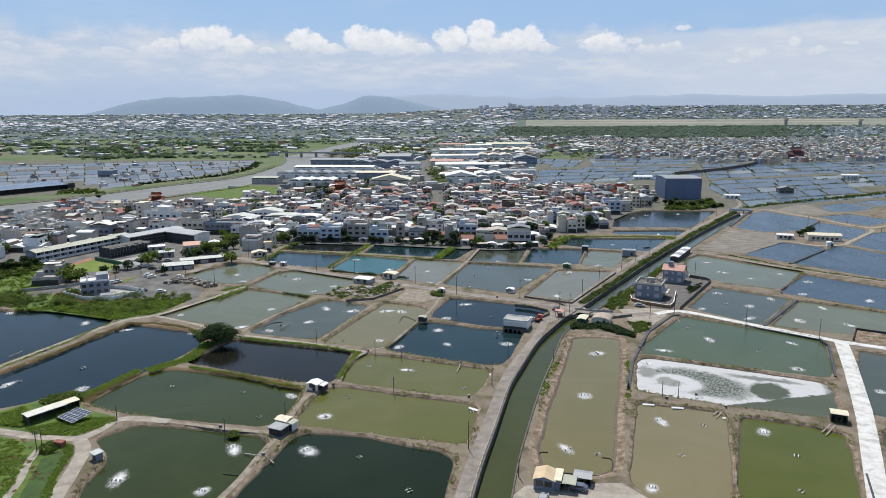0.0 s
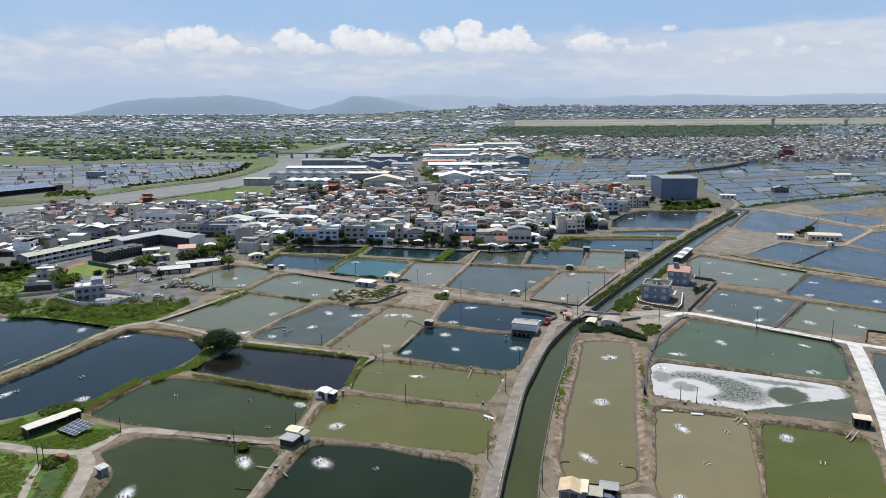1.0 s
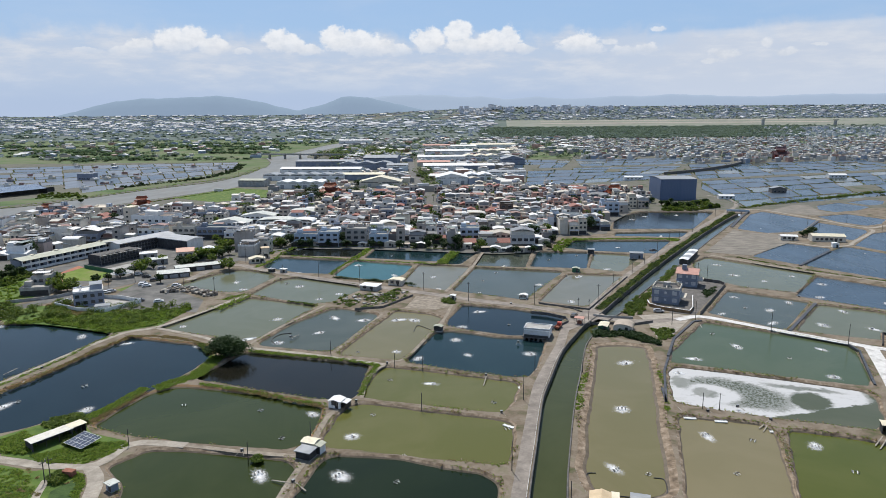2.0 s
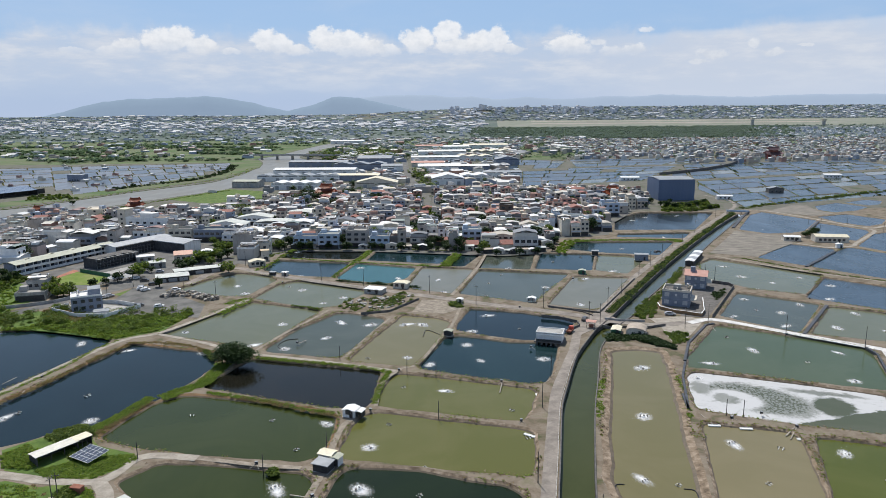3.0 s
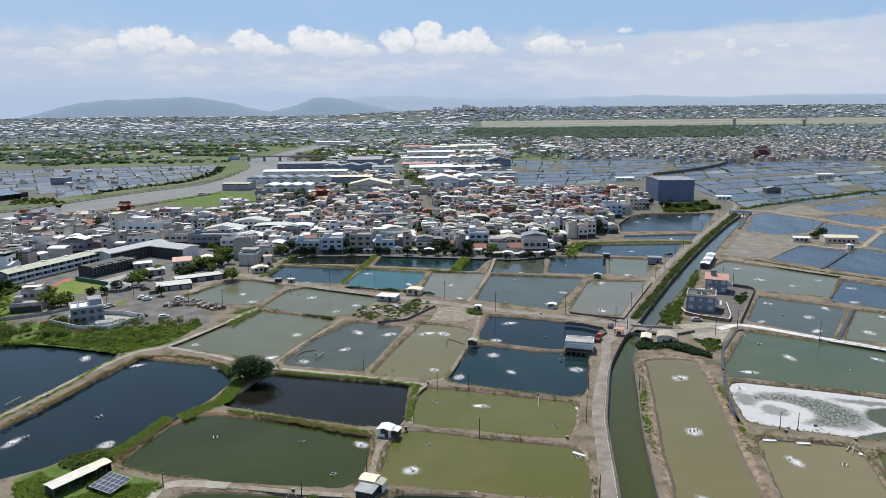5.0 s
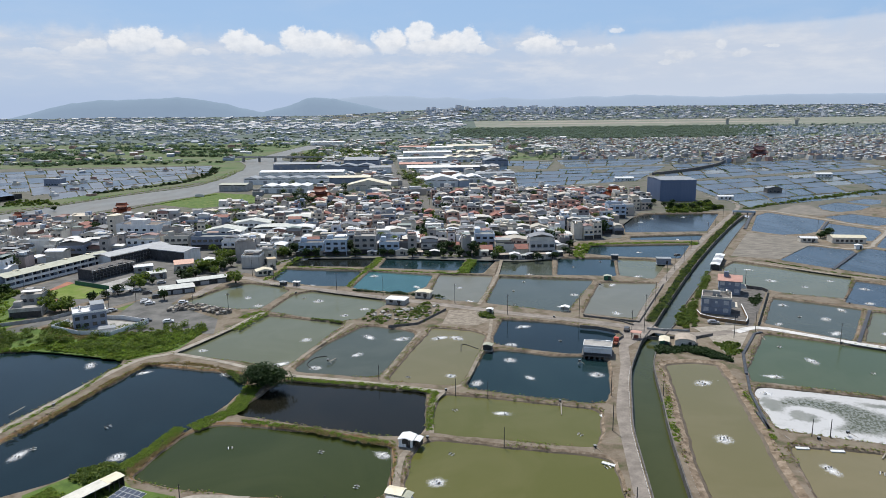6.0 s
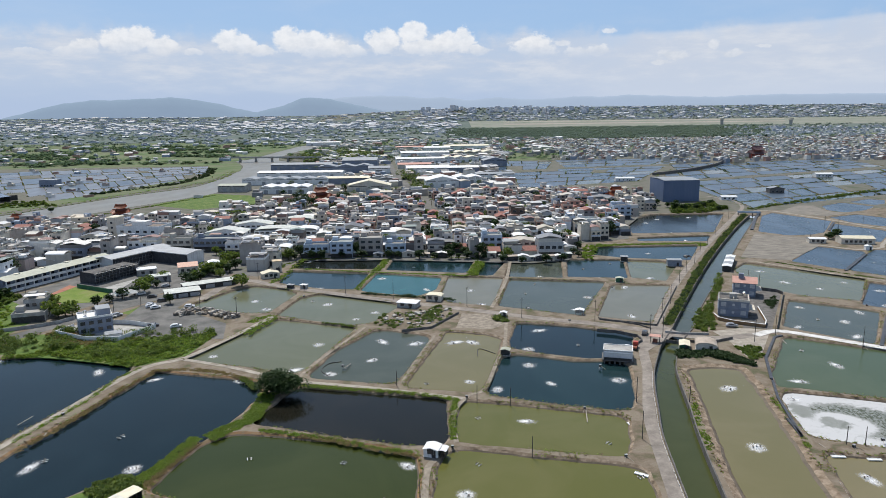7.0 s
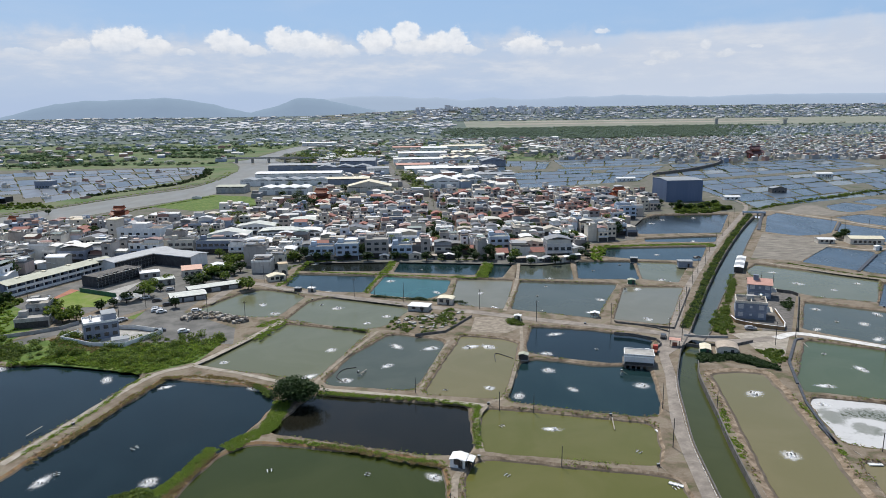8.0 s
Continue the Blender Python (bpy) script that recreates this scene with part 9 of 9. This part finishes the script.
garden_wall([(90.1, 129.3), (94.4, 138.8)], 0.3, 0.4, "liner", "dark plastic-lined dike edge")


def site_tent(x, y, w, d, turn):
    """A white fabric canopy on posts, its long ridge sagging between two peaks."""
    ob = thing("site_tent", "white fabric canopy on thin posts in the school yard", "canopy", at=pose(x, y, 0, rz=turn))
    rows = [(-0.5, 0.0), (-0.25, 1.5), (0.0, 0.9), (0.25, 1.5), (0.5, 0.0)]
    bm = bmesh.new()
    grid = [[bm.verts.new((w * u, d * (v - 0.5), 2.3 + z * (1.0 - abs(2 * v - 1) ** 1.5) + 0.05 * k)) for v in (0.0, 0.25, 0.5, 0.75, 1.0)] for k, (u, z) in enumerate(rows)]
    for i in range(4):
        for j in range(4):
            bm.faces.new((grid[i][j], grid[i + 1][j], grid[i + 1][j + 1], grid[i][j + 1]))
    bmesh.ops.solidify(bm, geom=bm.faces[:], thickness=0.06)
    part("canopy", bm, "white_roof", ob)
    for u in (-0.48, 0.0, 0.48):
        for v in (-0.48, 0.48):
            part("post", tube(bmesh.new(), (w * u, d * v, 0), (w * u, d * v, 2.35), 0.05, 0.05, 6), "pole", ob)


site_tent(-164.5, 346.5, 11.0, 6.0, 18)
shed("yard_shed", -157.4, 375.7, 13.0, 9.0, 3.6, 22, "pale_roof", "concrete", "low pale site shed in the school yard", kind="flat", windows=2)
shed("yard_shed", -169.0, 391.4, 13.0, 9.0, 3.8, 22, "white_roof", "concrete", "low pale site shed beside the netted building", kind="flat", windows=2)
shed("house", -149.0, 393.7, 13.9, 11.0, 4.2, 18, "temple_roof", "cream_wall", "low house with a worn red tiled roof", along="x", rise=0.22, windows=3, category="house")
shed("house", -136.7, 396.3, 9.0, 9.0, 5.5, 16, "white_roof", "white_wall", "small white house among dark trees", windows=2, category="house")


def white_house():
    x, y = -156.8, 295.5
    ob = thing("house", "white two-storey house with a flat roof inside a white wall", "house", at=pose(x, y, 0, rz=25.7))
    w, d, h = 11.6, 9.6, 6.0
    part("wall", boxes((-w / 2, w / 2, 0, d, 0, h)), "grey_wall", ob)
    part("roof", boxes((-w / 2 + 0.2, w / 2 - 0.2, 0.2, d - 0.2, h - 0.1, h + 0.05)), "white_wall", ob)
    part("parapet", ring(w + 0.1, d + 0.1, h, h + 0.7), "white_wall", ob, at=pose(0, d / 2, 0))
    part("roof_room", boxes((0.8, w / 2 - 0.4, 2.6, d - 0.6, h + 0.05, h + 2.4)), "grey_wall", ob, "grey rooftop room")
    part("room_roof", boxes((0.6, w / 2 - 0.2, 2.4, d - 0.4, h + 2.4, h + 2.55)), "grey_roof", ob)
    for z in (0.9, 3.7):
        for i in range(4):
            part("window", WIN, None, ob, at=pose(-w / 2 + w * (i + 0.5) / 4, -0.01, z))
        for i in range(3):
            part("window", WIN, None, ob, at=pose(-w / 2 - 0.01, d * (i + 0.5) / 3, z, rz=-90))
    shed("garage", -147.6, 287.3, 7.6, 5.6, 2.5, 22, "grey_roof", "white_wall", "low white garage with a pale flat roof", kind="flat", door=False)
    tank(ob, -3.0, 5.0, h + 0.05)


white_house()
for n, (x, y, t) in enumerate(((-190.5, 313.5, 12), (-192.4, 323.5, 10))):
    ob = town_house(12 if n == 0 else 8, 9, 1 if n == 0 else 2, "flat", 3, 1, "concrete", "grey concrete house beside the school street", group="roadside houses")
    ob.matrix_basis = pose(x, y + 4, 0, rz=t)

# the long boathouse with a white and pale blue roof
bx, by = (122.6, 358.8)
ob = thing("boathouse", "long narrow canal-side shed with a white and pale blue roof", "shed", at=pose(bx, by, 0, rz=58))
part("wall", boxes((0, 30, -4, 0, 0, 2.6)), "dark", ob)
for k in range(5):
    part("roof", gable(5.9, 4.6, 2.7, 0.4, 0.05, 0.1, "x"), "white_roof" if k % 2 == 0 else "grey_roof", ob, at=pose(3 + 6 * k, -2, 0.01 * k))


def solar_rack(x, y, w, d, turn, nx, ny, tilt=12):
    ob = thing("solar_rack", "rack of dark solar panels in pale frames beside the shed", "solar panels", at=pose(x, y, 0.7, rz=turn))
    pm = boxes((0.04, w / nx - 0.04, 0.04, d / ny - 0.04, 0, 0.06))
    f = max(pm.faces, key=lambda q: q.calc_center_median().z)
    bmesh.ops.inset_individual(pm, faces=[f], thickness=0.05, depth=0)
    f.material_index = 1
    me = mesh_of("panel", pm, "frame", "solar")
    for i in range(nx):
        for j in range(ny):
            part("panel", me, None, ob, at=pose(0, 0, 0, rx=tilt) @ pose(-w / 2 + w * i / nx, d * j / ny, 0.2))
    for i in range(nx + 1):
        part("rail", boxes((-w / 2 + w * i / nx - 0.03, -w / 2 + w * i / nx + 0.03, 0, d, 0.264, 0.3)), "white_wall", ob, "white rail", at=pose(0, 0, 0, rx=tilt))
    for j in range(ny + 1):
        part("rail", boxes((-w / 2, w / 2, d * j / ny - 0.03, d * j / ny + 0.03, 0.304, 0.33)), "white_wall", ob, "white rail", at=pose(0, 0, 0, rx=tilt))
    for i in (-0.45, 0.45):
        for j, h in ((0.1, 0.4), (0.9, 0.4 + d * 0.18)):
            part("leg", boxes((w * i - 0.05, w * i + 0.05, d * j - 0.05, d * j + 0.05, -0.75, h * 0.75)), "steel", ob)


(px, py), (qx, qy) = (-102.9, 167.9), (-97.0, 164.4)
solar_rack((px + qx) / 2, (py + qy) / 2, math.hypot(qx - px, qy - py), 5.6, math.degrees(math.atan2(qy - py, qx - px)), 5, 4, 7)
# the big solar roof beyond the river
ob = thing("solar_roof", "wide pale blue solar roof on posts over a far pond", "solar panels", at=pose(-455.0, 651.0, 0, rz=60))
sm = mesh_of("panel_row", boxes((0, 1, 0, 5.1, 0, 0.2)), "far_solar")
for j in range(10):
    part("panel_row", sm, None, ob, at=pose(-60, 5.5 * j, 5.0) @ Matrix.Diagonal((157 + 2.2 * j, 1, 1, 1)))
# near-black sheets set under the panels for the shade behind the posts
part("back_wall", boxes((-58, 110, 10.0, 10.4, -0.6, 4.9)), "dark", ob)
part("end_wall", boxes((96, 96.4, 0.5, 9.9, -0.6, 4.9)), "dark", ob)
pm = mesh_of("post", boxes((-0.15, 0.15, -0.15, 0.15, -0.7, 5.0)), "pole")
for i in range(13):
    part("post", pm, None, ob, at=pose(-58 + 12 * i, 1.0, 0))


# ---- loose things ----
def stone_mesh(seed):
    r = random.Random(seed)
    bm = boxes((-0.5, 0.5, -0.5, 0.5, 0, 0.8))
    for v in bm.verts:
        v.co += Vector((r.uniform(-0.14, 0.14), r.uniform(-0.14, 0.14), r.uniform(-0.1, 0.1)))
    bmesh.ops.bevel(bm, geom=bm.edges[:], offset=0.08, segments=1, affect="EDGES")
    return mesh_of("stone_block", bm, "rubble")


STONES = [stone_mesh(k) for k in range(5)]
heap = widen([(-133.0, 314.5), (-129.6, 318.9), (-123.6, 319.9), (-116.5, 315.3), (-108.1, 308.7)], 3.4)
for k, (x, y) in enumerate(scatter(heap, 125)):
    s = AR.uniform(0.55, 1.35)
    ob = new("stone_block", STONES[k % 5])
    ob.matrix_basis = pose(x, y, 0.0 if k < 70 else 0.7, AR.uniform(-8, 8), AR.uniform(-8, 8), AR.uniform(0, 180)) @ Matrix.Diagonal((s * AR.uniform(0.8, 1.5), s, s, 1))
    tagged(ob, "rough grey stone block on a rubble heap", "stone", "rubble heap")

# pots and pale trays of the nursery
pot = mesh_of("plant_pot", tube(bmesh.new(), (0, 0, 0), (0, 0, 0.6), 0.28, 0.4, 8), "rubble")
tray = mesh_of("plant_pot", boxes((-0.5, 0.5, -0.4, 0.4, 0, 0.45)), "concrete")
for k, (x, y) in enumerate(scatter([(-50.7, 293.6), (-47.1, 303.4), (-33.4, 309.4), (-22.9, 312.4), (-22.3, 302.9), (-33.6, 287.7)], 72)):
    ob = new("plant_pot", tray if k % 2 else pot)
    s = AR.uniform(0.7, 1.5)
    ob.matrix_basis = pose(x, y, 0, rz=AR.uniform(0, 90)) @ Matrix.Diagonal((s * AR.uniform(0.8, 2.0), s, s * AR.uniform(0.5, 1.0), 1))
    tagged(ob, "grey plant pot in the nursery garden", "plant pot", "nursery pots")


def car_proto():
    ob = thing("car", "small parked car beside the lane", "car", "parked cars")
    bm = bmesh.new()
    prof = [(-2.1, 0.35), (2.1, 0.35), (2.1, 0.8), (1.2, 0.92), (0.6, 1.45), (-1.3, 1.48), (-2.0, 0.95), (-2.1, 0.8)]
    ends = [[bm.verts.new((x, y * (0.9 if z > 1.2 else 1), z)) for x, z in prof] for y in (-0.85, 0.85)]
    for i in range(len(prof)):
        j = (i + 1) % len(prof)
        bm.faces.new((ends[0][i], ends[0][j], ends[1][j], ends[1][i]))
    bm.faces.new(ends[0][::-1])
    bm.faces.new(ends[1])
    bmesh.ops.recalc_face_normals(bm, faces=bm.faces)
    part("body", bm, "car_paint", ob)
    part("windscreen", boxes((0.62, 1.1, -0.7, 0.7, 0.98, 1.3)), "glass", ob)
    part("side_glass", boxes((-1.2, 0.5, -0.86, -0.8, 1.0, 1.36)), "glass", ob)
    part("side_glass", boxes((-1.2, 0.5, 0.8, 0.86, 1.0, 1.36)), "glass", ob)
    wm = mesh_of("wheel", tube(bmesh.new(), (0, -0.1, 0), (0, 0.1, 0), 0.32, 0.32, 12), "tyre")
    rm = mesh_of("rim", tube(bmesh.new(), (0, -0.11, 0), (0, 0.11, 0), 0.19, 0.19, 10), "steel")
    for x in (-1.3, 1.3):
        for y in (-0.78, 0.78):
            w = part("wheel", wm, None, ob, at=pose(x, y, 0.32))
            part("rim", rm, None, w, "grey wheel rim")
    return ob


car = car_proto()
spots = [(81.6, 272.5, -12), (-145.1, 327.2, 25), (-147.8, 329.6, 25), (-159.0, 315.5, 30), (-157.4, 317.6, 30), (-148.5, 331.9, 24), (-152.4, 345.8, 20), (-159.0, 351.2, 200), (-145.7, 338.2, 22), (-131.0, 326.9, 10), (-128.8, 298.9, 20), (-138.0, 301.1, 20), (34.0, 253.7, 60), (120.1, 392.8, 20), (-167.0, 355.5, 20), (-167.3, 350.1, 24), (-152.0, 364.9, 25), (-136.0, 349.4, 20), (20.6, 128.6, 70), (28.6, 133.0, 160), (46.0, 268.0, 60)]
for k, (x, y, t) in enumerate(spots):
    if k == 0:
        car.matrix_basis = pose(x, y, 0.06, rz=t)
    else:
        copy_thing(car, pose(x, y, 0.05, rz=t))


def truck(x, y, turn):
    """A small red farm lorry with an open bed."""
    ob = thing("lorry", "small red farm lorry parked at the road junction", "lorry", at=pose(x, y, 0.08, rz=turn))
    part("cab", prism([(1.0, -0.8), (2.4, -0.8), (2.5, 0.0), (2.4, 0.8), (1.0, 0.8)], 0.5, 2.0), "red_paint", ob)
    part("windscreen", boxes((2.35, 2.52, -0.62, 0.62, 1.3, 1.85)), "glass", ob)
    part("bed", boxes((-2.3, 0.9, -0.85, 0.85, 0.6, 0.75), (-2.3, 0.9, -0.85, -0.78, 0.75, 1.15), (-2.3, 0.9, 0.78, 0.85, 0.75, 1.15), (-2.3, -2.23, -0.78, 0.78, 0.75, 1.15)), "rust_metal", ob)
    part("chassis", boxes((-2.2, 2.2, -0.4, 0.4, 0.35, 0.499)), "dark", ob)
    wm = mesh_of("wheel", tube(bmesh.new(), (0, -0.11, 0), (0, 0.11, 0), 0.36, 0.36, 12), "tyre")
    for a in (-1.5, 1.6):
        for b in (-0.72, 0.72):
            part("wheel", wm, None, ob, at=pose(a, b, 0.36))


truck(36.8, 253.8, 62)


def kiosk(x, y, turn):
    """An open stand over the canal edge: four posts and a pale roof."""
    ob = thing("pump_kiosk", "open pump stand with a pale pink sheet roof beside the bridge", "shelter", at=pose(x, y, 0, rz=turn))
    part("roof", gable(3.4, 2.6, 2.5, 0.3, 0.2, 0.08, "x"), "pink_roof", ob)
    for a in (-1.5, 1.5):
        for b in (-1.1, 1.1):
            part("post", boxes((a - 0.07, a + 0.07, b - 0.07, b + 0.07, -0.1, 2.5)), "pole", ob)
    part("pump", boxes((-0.8, 0.8, -0.5, 0.5, 0.05, 1.2)), "rust_metal", ob)


kiosk(46.2, 259.2, -28)


def foot_bridge(ax, ay, bx, by):
    """The narrow bridge at the head of the canal."""
    ln = math.hypot(bx - ax, by - ay)
    ob = thing("foot_bridge", "small concrete bridge at the head of the canal", "bridge", at=pose(ax, ay, 0, rz=math.degrees(math.atan2(by - ay, bx - ax))))
    part("deck", boxes((-0.5, ln + 0.5, -1.6, 1.6, 1.6, 2.0)), "concrete", ob)
    for b in (-1.55, 1.45):
        part("railing", boxes((-0.5, ln + 0.5, b, b + 0.1, 2.0, 2.9)), "blue_wall", ob)
    for i in range(4):
        part("pier", boxes((ln * i / 3 - 0.25, ln * i / 3 + 0.25, -1.3, 1.3, -1.9, 1.6)), "dark_concrete", ob)


foot_bridge(229.0, 538.5, 243.5, 533.0)


def plank(a, b, mat="path", label="pale wooden plank reaching from the bank into the pond"):
    (ax, ay), (bx, by) = a, b
    ln = math.hypot(bx - ax, by - ay)
    ob = new("plank", mesh_of("plank", boxes((0, ln, -0.14, 0.14, -0.06, 0.06)), mat))
    ob.matrix_basis = pose(ax, ay, 0.15, 0, 6, math.degrees(math.atan2(by - ay, bx - ax)))
    tagged(ob, label, "plank", "planks on the pond banks")


for a, b in (((76.8, 173.9), (72.4, 170.4)), ((77.2, 173.9), (72.6, 168.6)), ((100.1, 163.4), (96.0, 159.9)), ((100.9, 162.7), (96.2, 158.4)), ((5.3, 207.6), (3.9, 201.7)), ((55.7, 182.5), (56.8, 177.8)), ((-43.9, 148.2), (-48.3, 150.4)), ((-43.4, 148.7), (-45.4, 146.3)), ((-43.0, 148.7), (-39.9, 145.5)), ((-145.0, 221.8), (-147.1, 217.4)), ((-137.2, 220.0), (-132.0, 219.4)), ((-136.6, 210.9), (-136.5, 208.4)), ((-61.7, 248.1), (-60.0, 252.3)), ((93.1, 262.6), (91.8, 253.5))):
    plank(a, b)


def raft(x, y, turn):
    ob = thing("raft", "small white foam raft at the pond edge", "raft", "white rafts", at=pose(x, y, -0.6, rz=turn))
    part("deck", boxes((-1.6, 1.6, -0.45, 0.45, 0, 0.22)), "plastic", ob)
    part("lip", boxes((-1.6, 1.6, 0.36, 0.45, 0.22, 0.3)), "plastic", ob)


for x, y, t in ((8.0, 174.6, -40), (14.7, 198.8, -80), (57.0, 177.1, -10), (64.4, 174.8, -10), (96.0, 168.1, 10), (75.8, 168.3, -6), (67.8, 177.7, -12)):
    raft(x, y, t)


def hose(pts, label="dark pipe lying on the pond"):
    bm = bmesh.new()
    p = np.array(smooth_line(pts, 4))
    d = np.gradient(p, axis=0)
    d /= np.linalg.norm(d, axis=1)[:, None]
    rings = []
    for q, e in zip(p, d):
        side = np.array((e[1], -e[0]))
        rings.append([bm.verts.new((*(q + side * 0.13 * math.cos(k * math.pi / 3)), -0.6 + 0.13 * math.sin(k * math.pi / 3))) for k in range(6)])
    for a, b in zip(rings, rings[1:]):
        for k in range(6):
            bm.faces.new((a[k], a[(k + 1) % 6], b[(k + 1) % 6], b[k]))
    tagged(new("pipe", mesh_of("pipe", bm, "dark")), label, "pipe", "pond pipes")


hose([(21.8, 145.7), (22.8, 150.3), (24.9, 150.6)])
hose([(21.7, 145.0), (24.2, 141.9), (34.7, 139.8), (37.9, 141.3), (39.4, 146.9), (37.3, 148.0)])
hose([(-43.2, 159.1), (-42.0, 150.4), (-42.1, 143.7), (-44.4, 140.5), (-50.4, 141.3)])
hose([(-11.3, 256.6), (-16.1, 262.0), (-17.6, 254.5)])
hose([(-67.0, 243.4), (-69.3, 248.2), (-67.4, 253.9), (-63.3, 255.3)])


def feeder(x, y, turn):
    """A small pump stand on the bank with two booms over the water."""
    ob = thing("pump_stand", "dark pump stand with pale booms on a pond bank", "pump", "pump stands", at=pose(x, y, 0, rz=turn) @ Matrix.Diagonal((0.7, 0.7, 0.7, 1)))
    part("pump", boxes((-0.45, 0.45, -0.35, 0.35, 0, 0.9)), "dark", ob)
    part("lid", boxes((-0.5, 0.5, -0.4, 0.4, 0.9, 1.0)), "grey_roof", ob)
    for a in (-28, 24):
        part("boom", boxes((0, 3.6, -0.06, 0.06, 0.4, 0.5)), "path", ob, at=pose(0, 0, 0, 0, 8, a - 90))


for x, y, t in ((114.4, 245.4, 20), (-62.5, 248.8, 60), (5.3, 208.6, 0), (-43.2, 148.7, 40), (63.0, 180.0, 10), (77.2, 173.9, 0), (72.2, 182.3, 0), (-25.9, 220.1, 10), (-137.2, 221.7, 60), (-58.2, 163.4, 0), (19.6, 238.8, 0), (57.2, 259.3, 0), (150.4, 291.9, 40), (23.4, 287.6, 10), (57.2, 335.0, 30), (-84.0, 338.0, 60), (7.0, 181.8, 0), (-33.2, 190.9, 0)):
    feeder(x, y, t)


# ---- the field corner by the near track ----
def tank_box(x, y, turn):
    ob = thing("water_tank", "rusty red-brown metal tank beside the farm track", "tank", at=pose(x, y, 0, rz=turn))
    part("body", boxes((-1.3, 1.3, -0.7, 0.7, 0.15, 1.3)), "rust_metal", ob)
    part("lid", boxes((-1.36, 1.36, -0.76, 0.76, 1.3, 1.38)), "rust_metal", ob)
    for i in (-1.1, 1.1):
        part("foot", boxes((i - 0.12, i + 0.12, -0.6, 0.6, -0.02, 0.15)), "concrete", ob)


tank_box(-94.5, 153.7, -15)
